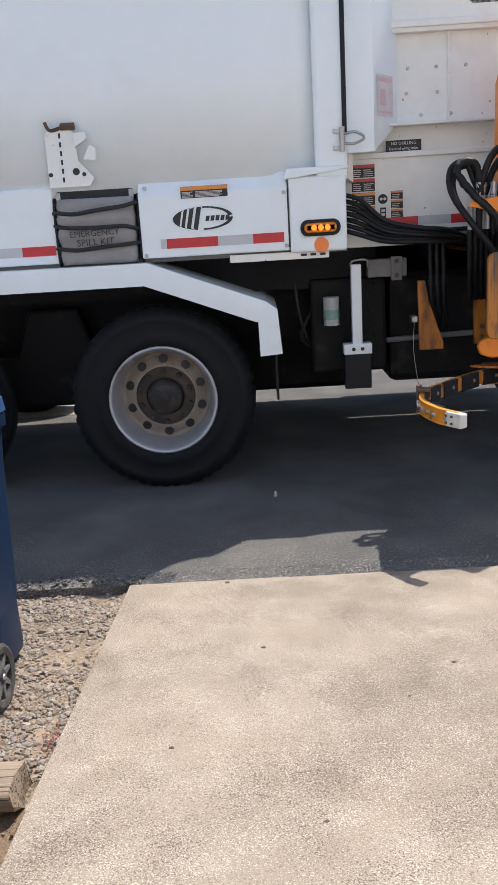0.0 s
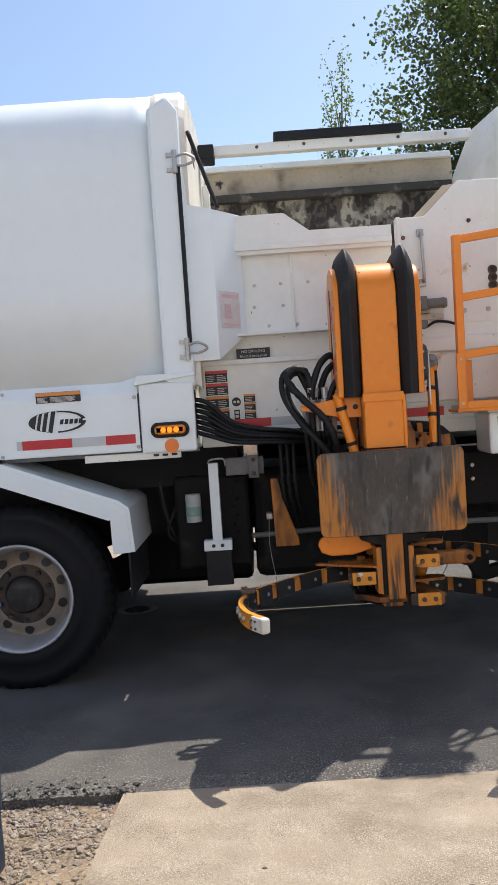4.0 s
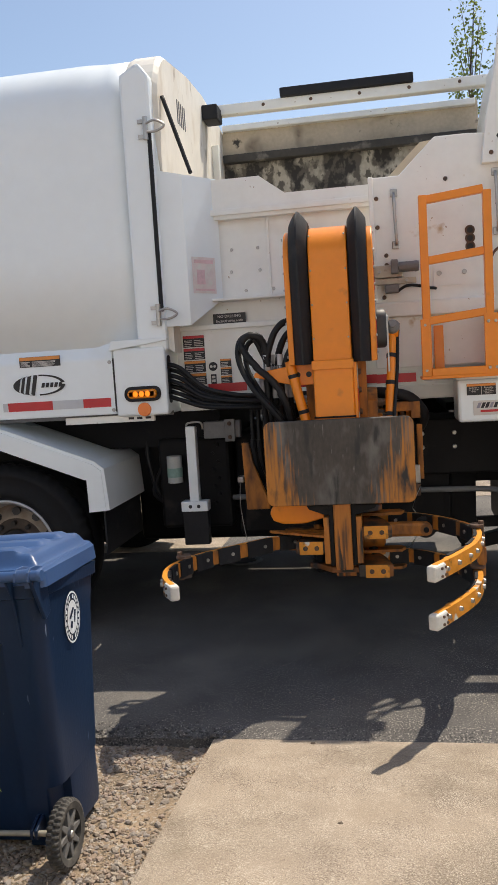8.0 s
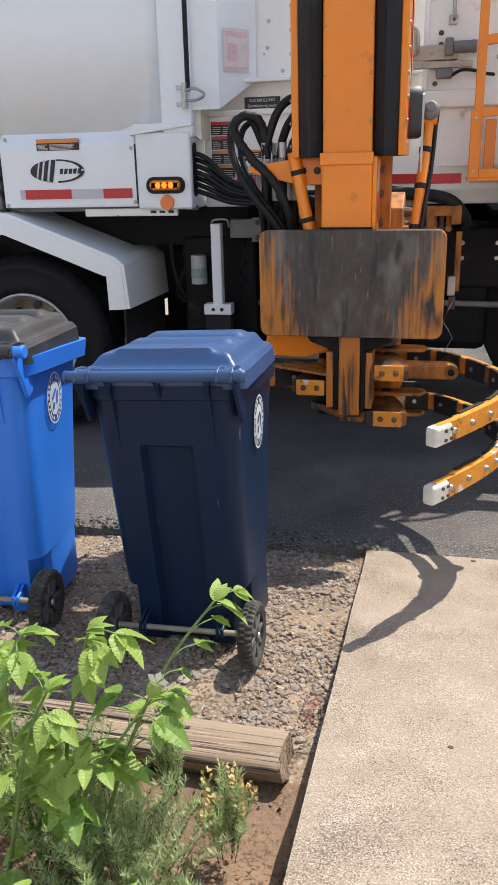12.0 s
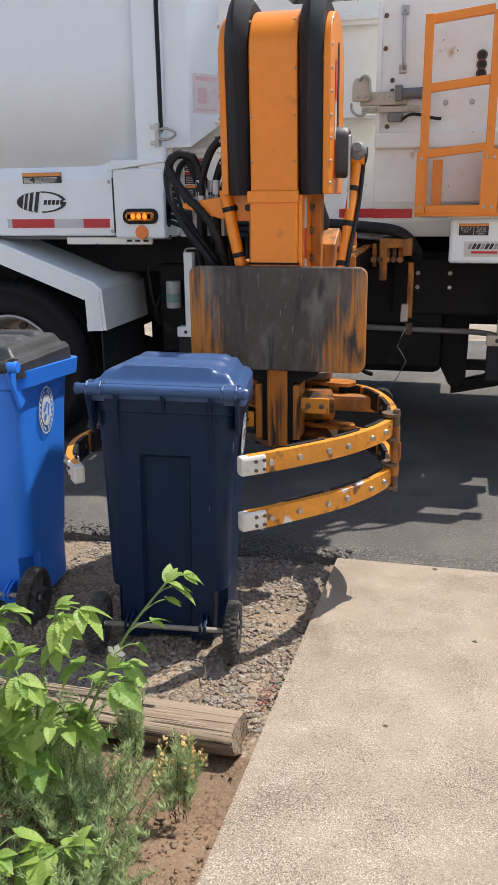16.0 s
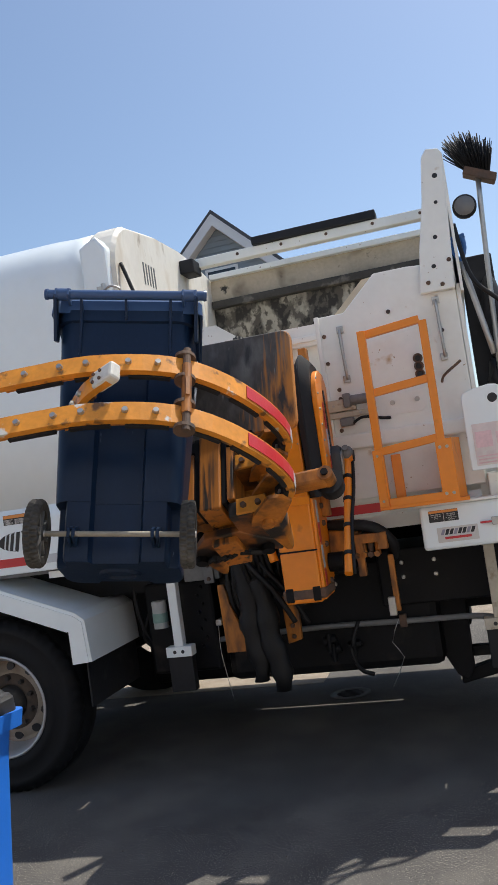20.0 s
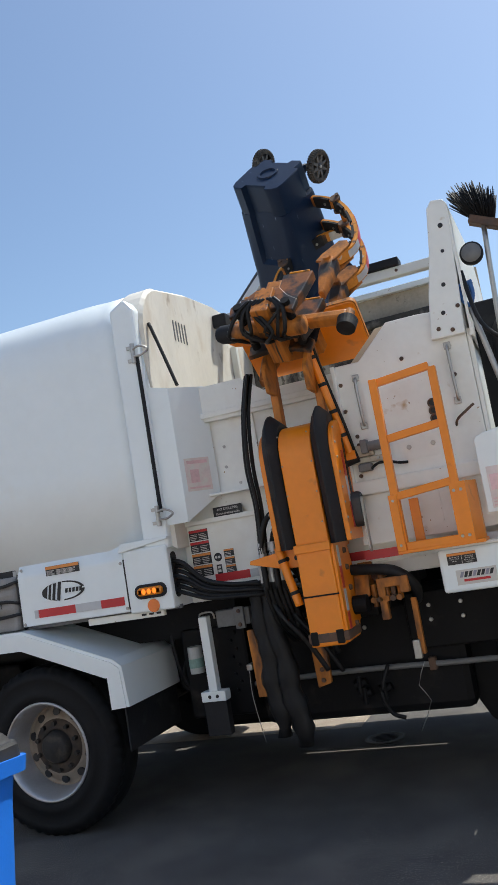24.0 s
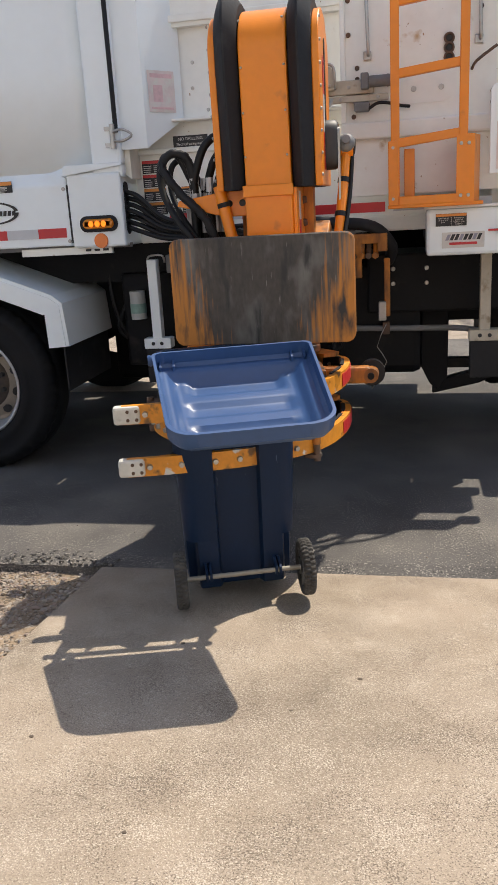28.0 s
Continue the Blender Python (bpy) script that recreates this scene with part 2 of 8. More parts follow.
grime_dark = surf("blackened_steel", (0.05, 0.047, 0.042), 0.75, var=0.4, scale=6, bump=0.3, bscale=40, stain=(0.25, 0.23, 0.2), stain_scale=9, stain_at=0.58)
tape_white = surf("pale_plastic", (0.42, 0.43, 0.42), 0.5, var=0.1, bump=0)
seal_tab = tape_white
label_teal = surf("faded_teal_label", (0.2, 0.32, 0.28), 0.5, var=0.15, scale=30, bump=0)
ink_grey = surf("grey_print", (0.28, 0.27, 0.32), 0.5, var=0.1, bump=0)
frame_dark = surf("dull_black_steel", (0.035, 0.035, 0.037), 0.5, var=0.2, scale=10, bump=0.1, bscale=60)
frame_grey = surf("grey_steel", (0.17, 0.17, 0.17), 0.6, var=0.2, scale=8, bump=0.2, bscale=60)
weed_red = surf("red_weed_leaf", (0.2, 0.045, 0.03), 0.7, var=0.2, bump=0, island=0.3)
flower_white = surf("white_petal", (0.7, 0.68, 0.6), 0.7, var=0.05, bump=0)
tree_leaf_pale = surf("pale_tree_foliage", (0.22, 0.28, 0.08), 0.55, var=0.2, scale=1.5, bump=0, island=0.4)
siding = surf("grey_blue_siding", (0.24, 0.29, 0.33), 0.7, var=0.06, bump=0.1)
shingle = surf("dark_shingles", (0.09, 0.09, 0.095), 0.9, var=0.2, scale=8, bump=0.4, bscale=20)
trim_white = surf("white_trim_paint", (0.75, 0.75, 0.74), 0.5, var=0.04, bump=0.05)
pane_dark = surf("dark_window_glass", (0.03, 0.04, 0.05), 0.08, var=0.05, bump=0, rough_var=0.02)


def through_light(m, amount):
    """Lets light pass a thin leaf."""
    nt = m.node_tree
    b = nt.nodes["Principled BSDF"]
    tr = nt.nodes.new("ShaderNodeBsdfTranslucent")
    mx = nt.nodes.new("ShaderNodeMixShader")
    mx.inputs[0].default_value = amount
    col = b.inputs["Base Color"].links[0].from_socket
    nt.links.new(col, tr.inputs["Color"])
    out = nt.nodes["Material Output"]
    nt.links.new(b.outputs[0], mx.inputs[1])
    nt.links.new(tr.outputs[0], mx.inputs[2])
    nt.links.new(mx.outputs[0], out.inputs["Surface"])


shrub_leaf = surf("bright_shrub_foliage", (0.36, 0.46, 0.13), 0.5, var=0.2, scale=1.5, bump=0, island=0.4)
for m in (leaf_m, herb_m, tree_leaf, tree_leaf_pale, shrub_leaf):
    through_light(m, 0.4)


def worn_edges(m):
    """Rubber worn through to orange paint towards both lower corners of the plate, in upright scrapes."""
    nt = m.node_tree
    b = nt.nodes["Principled BSDF"]
    tc = nt.nodes.new("ShaderNodeTexCoord")
    sp = nt.nodes.new("ShaderNodeSeparateXYZ")
    nt.links.new(tc.outputs["Object"], sp.inputs[0])
    ab = nt.nodes.new("ShaderNodeMath")
    ab.operation = "ABSOLUTE"
    nt.links.new(sp.outputs[0], ab.inputs[0])
    zz = nt.nodes.new("ShaderNodeMath")
    zz.operation = "MULTIPLY_ADD"
    zz.inputs[1].default_value = -0.36
    nt.links.new(sp.outputs[2], zz.inputs[0])
    nt.links.new(ab.outputs[0], zz.inputs[2])
    mp = nt.nodes.new("ShaderNodeMapping")
    mp.inputs["Scale"].default_value = (75, 75, 5)
    nt.links.new(tc.outputs["Object"], mp.inputs[0])
    nz = nt.nodes.new("ShaderNodeTexNoise")
    nz.inputs["Scale"].default_value, nz.inputs["Detail"].default_value = 1.0, 6
    nt.links.new(mp.outputs[0], nz.inputs["Vector"])
    ad = nt.nodes.new("ShaderNodeMath")
    ad.operation = "MULTIPLY_ADD"
    ad.inputs[1].default_value = 0.42
    nt.links.new(nz.outputs["Fac"], ad.inputs[0])
    nt.links.new(zz.outputs[0], ad.inputs[2])
    rg = nt.nodes.new("ShaderNodeMapRange")
    rg.inputs["From Min"].default_value, rg.inputs["From Max"].default_value = 0.435, 0.545
    nt.links.new(ad.outputs[0], rg.inputs["Value"])
    mx = nt.nodes.new("ShaderNodeMix")
    mx.data_type = "RGBA"
    mx.inputs["B"].default_value = (0.5, 0.19, 0.03, 1)
    old = b.inputs["Base Color"].links[0].from_socket
    nt.links.new(rg.outputs[0], mx.inputs["Factor"])
    nt.links.new(old, mx.inputs["A"])
    nt.links.new(mx.outputs["Result"], b.inputs["Base Color"])


plate_m = surf("scraped_rubber_over_orange", (0.07, 0.059, 0.049), 0.6, var=0.5, scale=3, bump=0.3, bscale=40, stain=(0.15, 0.14, 0.125), stain_scale=6, stain_at=0.53, stain_soft=0.15, stretch=(1.6, 1.6, 0.7))
worn_edges(plate_m)
bounce_white = surf("bounce_wall_paint", (0.74, 0.745, 0.75), 0.7, var=0.04, scale=0.6, bump=0.1, bscale=8)


def grains(m, tone, size, patch, at, soft, weight):
    """Scattered grains of another tone, thicker in some patches than in others."""
    nt = m.node_tree
    b = nt.nodes["Principled BSDF"]
    tc = nt.nodes.new("ShaderNodeTexCoord")
    fine = nt.nodes.new("ShaderNodeTexNoise")
    fine.inputs["Scale"].default_value, fine.inputs["Detail"].default_value = size, 2.5
    wide = nt.nodes.new("ShaderNodeTexNoise")
    wide.inputs["Scale"].default_value, wide.inputs["Detail"].default_value = patch, 7.0
    for n in (fine, wide):
        nt.links.new(tc.outputs["Object"], n.inputs["Vector"])
    ad = nt.nodes.new("ShaderNodeMath")
    ad.operation = "MULTIPLY_ADD"
    ad.inputs[1].default_value = weight
    nt.links.new(wide.outputs["Fac"], ad.inputs[0])
    nt.links.new(fine.outputs["Fac"], ad.inputs[2])
    rg = nt.nodes.new("ShaderNodeMapRange")
    rg.inputs["From Min"].default_value, rg.inputs["From Max"].default_value = at + weight * 0.5, at + weight * 0.5 + soft
    nt.links.new(ad.outputs[0], rg.inputs["Value"])
    mx = nt.nodes.new("ShaderNodeMix")
    mx.data_type = "RGBA"
    mx.inputs["B"].default_value = (*tone, 1)
    nt.links.new(rg.outputs[0], mx.inputs["Factor"])
    nt.links.new(b.inputs["Base Color"].links[0].from_socket, mx.inputs["A"])
    nt.links.new(mx.outputs["Result"], b.inputs["Base Color"])


def tones_by_piece(m, tones):
    """Each loose piece takes one of the tones."""
    nt = m.node_tree
    b = nt.nodes["Principled BSDF"]
    geo = nt.nodes.new("ShaderNodeNewGeometry")
    ramp = nt.nodes.new("ShaderNodeValToRGB")
    ramp.color_ramp.interpolation = "CONSTANT"
    for k, tone in enumerate(tones):
        el = ramp.color_ramp.elements[0] if k == 0 else ramp.color_ramp.elements.new(k / len(tones))
        el.color = (*tone, 1)
    ramp.color_ramp.elements.remove(ramp.color_ramp.elements[-1])
    nt.links.new(geo.outputs["Random Per Island"], ramp.inputs[0])
    mx = nt.nodes.new("ShaderNodeMix")
    mx.data_type = "RGBA"
    mx.inputs["Factor"].default_value = 0.75
    nt.links.new(b.inputs["Base Color"].links[0].from_socket, mx.inputs["A"])
    nt.links.new(ramp.outputs[0], mx.inputs["B"])
    nt.links.new(mx.outputs["Result"], b.inputs["Base Color"])


def tones_by_object(m, tones):
    """Each object of the material leans to its own tone."""
    nt = m.node_tree
    b = nt.nodes["Principled BSDF"]
    info = nt.nodes.new("ShaderNodeObjectInfo")
    ramp = nt.nodes.new("ShaderNodeValToRGB")
    for k, tone in enumerate(tones):
        el = ramp.color_ramp.elements[k] if k < 2 else ramp.color_ramp.elements.new(0.5)
        el.color = (*tone, 1)
    for k, el in enumerate(ramp.color_ramp.elements):
        el.position = k / (len(tones) - 1)
    nt.links.new(info.outputs["Random"], ramp.inputs[0])
    mx = nt.nodes.new("ShaderNodeMix")
    mx.data_type = "RGBA"
    mx.inputs["Factor"].default_value = 0.6
    old = b.inputs["Base Color"].links[0].from_socket
    nt.links.new(old, mx.inputs["A"])
    nt.links.new(ramp.outputs[0], mx.inputs["B"])
    for link in list(old.links):
        nt.links.new(mx.outputs["Result"], link.to_socket) if link.to_node != mx else None


def long_grain(m, tone, stretch, at, soft):
    """Fine lines along the timber."""
    nt = m.node_tree
    b = nt.nodes["Principled BSDF"]
    tc = nt.nodes.new("ShaderNodeTexCoord")
    mp = nt.nodes.new("ShaderNodeMapping")
    mp.inputs["Scale"].default_value = stretch
    nt.links.new(tc.outputs["Object"], mp.inputs[0])
    n = nt.nodes.new("ShaderNodeTexNoise")
    n.inputs["Scale"].default_value, n.inputs["Detail"].default_value = 2.0, 5.0
    nt.links.new(mp.outputs[0], n.inputs["Vector"])
    rg = nt.nodes.new("ShaderNodeMapRange")
    rg.inputs["From Min"].default_value, rg.inputs["From Max"].default_value = at, at + soft
    nt.links.new(n.outputs["Fac"], rg.inputs["Value"])
    mx = nt.nodes.new("ShaderNodeMix")
    mx.data_type = "RGBA"
    mx.inputs["B"].default_value = (*tone, 1)
    nt.links.new(rg.outputs[0], mx.inputs["Factor"])
    nt.links.new(b.inputs["Base Color"].links[0].from_socket, mx.inputs["A"])
    nt.links.new(mx.outputs["Result"], b.inputs["Base Color"])


grains(concrete, (0.185, 0.15, 0.108), 150, 1.7, 0.46, 0.4, 1.2)
grains(concrete, (0.5, 0.432, 0.35), 260, 8, 0.53, 0.13, 0.3)
grains(concrete, (0.14, 0.108, 0.08), 240, 5, 0.545, 0.11, 0.4)
grains(asphalt, (0.3, 0.275, 0.245), 125, 6, 0.58, 0.06, 0.2)
grains(asphalt, (0.36, 0.33, 0.29), 120, 9, 0.7, 0.03, 0.25)
grains(asphalt, (0.055, 0.053, 0.051), 130, 3, 0.58, 0.08, 0.3)
grains(grit, (0.1, 0.075, 0.05), 80, 7, 0.52, 0.1, 0.6)
tones_by_object(leaf_m, [(0.13, 0.25, 0.045), (0.28, 0.42, 0.08), (0.4, 0.5, 0.13)])
tones_by_piece(tree_leaf, [(0.07, 0.11, 0.03), (0.11, 0.16, 0.045), (0.16, 0.2, 0.05), (0.05, 0.085, 0.03), (0.22, 0.24, 0.06), (0.09, 0.13, 0.04), (0.13, 0.1, 0.05)])
tones_by_piece(pebble, [(0.29, 0.235, 0.18), (0.25, 0.222, 0.2), (0.2, 0.145, 0.105), (0.34, 0.3, 0.25), (0.24, 0.178, 0.145), (0.14, 0.12, 0.105)])
grains(soil, (0.13, 0.083, 0.052), 110, 9, 0.55, 0.12, 0.4)
grains(soil, (0.28, 0.2, 0.135), 160, 6, 0.58, 0.1, 0.4)
long_grain(timber_m, (0.06, 0.038, 0.024), (1.1, 60, 60), 0.56, 0.06)
long_grain(timber_m, (0.42, 0.33, 0.24), (1.4, 90, 90), 0.58, 0.1)
grains(white_old, (0.33, 0.22, 0.13), 45, 5, 0.74, 0.04, 0.4)
long_grain(navy, (0.14, 0.18, 0.26), (30, 30, 5), 0.7, 0.05)
long_grain(plate_m, (0.03, 0.028, 0.026), (9, 9, 2.2), 0.55, 0.14)
long_grain(plate_m, (0.2, 0.185, 0.165), (40, 40, 5), 0.66, 0.08)
dusty_rubber = surf("dusty_rubber", (0.06, 0.056, 0.051), 0.85, var=0.3, scale=12, bump=0.2, bscale=60, stain=(0.13, 0.12, 0.105), stain_scale=14, stain_at=0.52, stain_soft=0.2, gloss=0.25)
disc_dust = surf("dusty_wheel_disc", (0.3, 0.255, 0.205), 0.6, metal=0.1, var=0.15, scale=9, bump=0.12, bscale=60, stain=(0.2, 0.13, 0.08), stain_scale=7, stain_at=0.56, stain_soft=0.2)
hub_dust = surf("dusty_hub_iron", (0.03, 0.028, 0.027), 0.8, var=0.25, scale=14, bump=0.3, bscale=60, stain=(0.1, 0.08, 0.06), stain_scale=10, stain_at=0.52, stain_soft=0.2)
hub_rust = surf("dark_rusty_hub_iron", (0.07, 0.052, 0.04), 0.8, var=0.3, scale=12, bump=0.3, bscale=60, stain=(0.035, 0.032, 0.03), stain_scale=9, stain_at=0.5)
iron_cover = surf("worn_iron_cover", (0.16, 0.155, 0.15), 0.7, metal=0.2, var=0.25, scale=8, bump=0.2, bscale=60)
post_beige = surf("dirty_beige_paint", (0.5, 0.45, 0.36), 0.6, var=0.15, scale=8, bump=0.15, bscale=40, stain=(0.24, 0.17, 0.1), stain_scale=14, stain_at=0.58, stain_soft=0.12)


# ---- building helpers ----
def part(name, bm, material, parent=None, label="", smooth=False):
    me = bpy.data.meshes.new(name)
    bm.to_mesh(me)
    bm.free()
    for m in material if isinstance(material, (list, tuple)) else [material]:
        me.materials.append(m)
    if smooth:
        for p in me.polygons:
            p.use_smooth = True
    ob = new(name, me)
    ob.parent = parent
    return tagged(ob, label)


def thing(name, label, category, group="", kind="", at=(0, 0, 0)):
    ob = new(name)
    ob.location = at
    return tagged(ob, label, category, group, kind)


def box(bm, x0, x1, y0, y1, z0, z1, bevel=0.0, mi=0, m=None):
    made = bmesh.ops.create_cube(bm, size=1.0)["verts"]
    bmesh.ops.scale(bm, vec=(x1 - x0, y1 - y0, z1 - z0), verts=made)
    bmesh.ops.translate(bm, vec=((x0 + x1) / 2, (y0 + y1) / 2, (z0 + z1) / 2), verts=made)
    faces = list({f for v in made for f in v.link_faces})
    if bevel:
        res = bmesh.ops.bevel(bm, geom=list({e for v in made for e in v.link_edges}), offset=bevel, segments=2, affect="EDGES", profile=0.5)
        faces = list({f for f in res["faces"]} | {f for f in faces if f.is_valid})
        made = list({v for f in faces for v in f.verts})
    for f in faces:
        f.material_index = mi
    if m is not None:
        bmesh.ops.transform(bm, matrix=m, verts=made)
    return made


def prism(bm, pts, axis, a, b, mi=0, bevel=0.0, m=None):
    """A solid with the outline pts in the plane across axis, from a to b along it."""
    def put(u, v, w):
        return {"x": (w, u, v), "y": (u, w, v), "z": (u, v, w)}[axis]
    lo = [bm.verts.new(put(u, v, a)) for u, v in pts]
    hi = [bm.verts.new(put(u, v, b)) for u, v in pts]
    n = len(pts)
    faces = [bm.faces.new(lo[::-1]), bm.faces.new(hi)]
    faces += [bm.faces.new((lo[i], lo[(i + 1) % n], hi[(i + 1) % n], hi[i])) for i in range(n)]
    bmesh.ops.recalc_face_normals(bm, faces=faces)
    verts = lo + hi
    if bevel:
        res = bmesh.ops.bevel(bm, geom=list({e for f in faces for e in f.edges}), offset=bevel, segments=2, affect="EDGES", profile=0.5)
        faces = list(set(res["faces"]) | {f for f in faces if f.is_valid})
        verts = list({v for f in faces for v in f.verts})
    for f in faces:
        f.material_index = mi
    if m is not None:
        bmesh.ops.transform(bm, matrix=m, verts=verts)
    return verts


def sheet(bm, path, axis, a, b, thick, mi=0):
    """A bent sheet: the open line path in the plane across axis, given a thickness."""
    out = []
    n = len(path)
    for i, p in enumerate(path):
        d0 = Vector(path[i]) - Vector(path[max(i - 1, 0)])
        d1 = Vector(path[min(i + 1, n - 1)]) - Vector(path[i])
        d = (d0.normalized() if d0.length else Vector((0, 0))) + (d1.normalized() if d1.length else Vector((0, 0)))
        d.normalize()
        out.append((p[0] - d.y * thick, p[1] + d.x * thick))
    return prism(bm, list(path) + out[::-1], axis, a, b, mi)


def cyl(bm, p0, p1, r0, r1=None, seg=16, mi=0):
    p0, p1 = Vector(p0), Vector(p1)
    r1 = r0 if r1 is None else r1
    d = p1 - p0
    made = bmesh.ops.create_cone(bm, cap_ends=True, segments=seg, radius1=r0, radius2=r1, depth=d.length)["verts"]
    m = Matrix.Translation((p0 + p1) / 2) @ d.to_track_quat("Z", "Y").to_matrix().to_4x4()
    bmesh.ops.transform(bm, matrix=m, verts=made)
    for f in {f for v in made for f in v.link_faces}:
        f.material_index = mi
    return made


def smooth_path(pts, per=6):
    pts = [Vector(p) for p in pts]
    out = []
    for i in range(len(pts) - 1):
        a, b = pts[max(i - 1, 0)], pts[i]
        c, d = pts[i + 1], pts[min(i + 2, len(pts) - 1)]
        for k in range(per):
            t = k / per
            out.append(0.5 * ((2 * b) + (c - a) * t + (2 * a - 5 * b + 4 * c - d) * t * t + (3 * b - a - 3 * c + d) * t ** 3))
    return out + [pts[-1]]


def tube(bm, pts, r, seg=8, mi=0, per=6, taper=1.0):
    path = smooth_path(pts, per) if per > 1 else [Vector(p) for p in pts]
    rings = []
    up = Vector((0.13, 0.21, 0.97))
    for i, p in enumerate(path):
        d = (path[min(i + 1, len(path) - 1)] - path[max(i - 1, 0)]).normalized()
        s = d.cross(up)
        s = s.normalized() if s.length > 0.05 else d.cross(Vector((1, 0, 0))).normalized()
        u = s.cross(d)
        rr = r * (1 + (taper - 1) * i / max(len(path) - 1, 1))
        rings.append([bm.verts.new(p + rr * (math.cos(2 * math.pi * k / seg) * s + math.sin(2 * math.pi * k / seg) * u)) for k in range(seg)])
    for a, b in zip(rings, rings[1:]):
        for k in range(seg):
            f = bm.faces.new((a[k], a[(k + 1) % seg], b[(k + 1) % seg], b[k]))
            f.material_index, f.smooth = mi, True
    for ring, rev in ((rings[0], True), (rings[-1], False)):
        f = bm.faces.new(ring[::-1] if rev else ring)
        f.material_index = mi


def lathe(bm, profile, seg=48, mi=0, m=None, closed=False, smooth=True):
    """Turns (radius, along) pairs round the y axis."""
    rings = [[bm.verts.new((r * math.cos(2 * math.pi * k / seg), a, r * math.sin(2 * math.pi * k / seg))) for k in range(seg)] for r, a in profile]
    pairs = list(zip(rings, rings[1:])) + ([(rings[-1], rings[0])] if closed else [])
    for a, b in pairs:
        for k in range(seg):
            f = bm.faces.new((a[k], a[(k + 1) % seg], b[(k + 1) % seg], b[k]))
            f.material_index, f.smooth = mi, smooth
    if m is not None:
        bmesh.ops.transform(bm, matrix=m, verts=[v for r in rings for v in r])
    return rings


def loft(bm, rings, caps=(True, True), mi=0, smooth=False):
    vs = [[bm.verts.new(p) for p in ring] for ring in rings]
    n = len(vs[0])
    faces = []
    for a, b in zip(vs, vs[1:]):
        for k in range(n):
            faces.append(bm.faces.new((a[k], a[(k + 1) % n], b[(k + 1) % n], b[k])))
    if caps[0]:
        faces.append(bm.faces.new(vs[0][::-1]))
    if caps[1]:
        faces.append(bm.faces.new(vs[-1]))
    for f in faces:
        f.material_index, f.smooth = mi, smooth
    return vs


def rounded(x0, x1, y0, y1, r, z, n=4):
    pts = []
    for cx, cy, a0 in ((x1 - r, y1 - r, 0), (x0 + r, y1 - r, 90), (x0 + r, y0 + r, 180), (x1 - r, y0 + r, 270)):
        for k in range(n + 1):
            a = radians(a0 + 90 * k / n)
            pts.append((cx + r * math.cos(a), cy + r * math.sin(a), z))
    return pts


def blank():
    return bmesh.new()


def crease(bm, degrees):
    """Smooth faces that break at edges sharper than the angle."""
    bmesh.ops.recalc_face_normals(bm, faces=bm.faces)
    for f in bm.faces:
        f.smooth = True
    for e in bm.edges:
        e.smooth = len(e.link_faces) == 2 and e.calc_face_angle(0.0) < radians(degrees)


def step(u):
    u = min(max(u, 0.0), 1.0)
    return u * u * (3 - 2 * u)


# ---- ground ----
def slab_z(y):
    return -0.006 - 0.1 * (y + 1.249)


def bump_noise(x, y, s, seed=0.0):
    return noise.noise(Vector((x * s + seed, y * s - seed, seed)))


def ragged(x):
    return -1.255 + 0.03 * bump_noise(x, 0, 5, 3) + 0.018 * bump_noise(x, 0, 17, 5)


# the road, one sheet out to the horizon
bm = blank()
xs = [-400, -60, -12] + [round(-4 + 0.06 * i, 3) for i in range(104)] + [2.3, 14, 60, 400]
low = [bm.verts.new((x, ragged(x) if -4.1 < x < 2.24 else -1.262, -0.012 if -4.1 < x < 2.24 else -0.03)) for x in xs]
mid = [bm.verts.new((x, -1.16, 0)) for x in xs]
far = [bm.verts.new((x, 600, 0)) for x in xs]
base = [bm.verts.new((v.co.x, v.co.y - 0.01, -0.09)) for v in low]
for a, b in ((base, low), (low, mid), (mid, far)):
    for i in range(len(xs) - 1):
        bm.faces.new((a[i], a[i + 1], b[i + 1], b[i]))
tagged(part("road", bm, asphalt), "worn dark grey asphalt road surface", "road", kind="structure")

# pale concrete apron across the road
bm = blank()
for i in range(-7, 7):
    box(bm, 3.0 * i + 1.556, 3.0 * i + 4.544, 2.08 if i < 0 else 4.3, 7.7, -0.1, 0.004, 0.003)
tagged(part("far_apron", bm, concrete), "pale sunlit concrete apron across the road", "pavement", kind="structure")

# the verge: packed grit by the road, soil behind the timber
bm = blank()
gx = [-400, -40] + [round(-3 + 0.09 * i, 3) for i in range(58)] + [2.22]
gy = [-400, -30, -9] + [round(-5.5 + 0.09 * i, 3) for i in range(49)]
grid = []
for y in gy:
    row = []
    for x in gx:
        z = 0.004 - 0.05 * min(max((y + 1.9) / 0.65, 0), 1) + 0.012 * bump_noise(x, y, 4) + 0.008 * bump_noise(x, y, 13, 2)
        if y < -2.72:
            z = 0.02 + 0.025 * bump_noise(x, y, 3, 7) + 0.012 * bump_noise(x, y, 11, 4) - 0.075 * (y > -2.9)
        row.append(bm.verts.new((x, y, z)))
    grid.append(row)
for j in range(len(gy) - 1):
    for i in range(len(gx) - 1):
        f = bm.faces.new((grid[j][i], grid[j][i + 1], grid[j + 1][i + 1], grid[j + 1][i]))
        f.material_index, f.smooth = (1 if gy[j] < -2.62 else 0), True
tagged(part("ground", bm, [grit, soil]), "gravel verge and bare brown soil bed", "ground", kind="structure")
bm = blank()
box(bm, 9.2, 400, -400, -1.27, -0.3, -0.06)
box(bm, 2.19, 9.3, -400, -9.0, -0.3, -0.1)
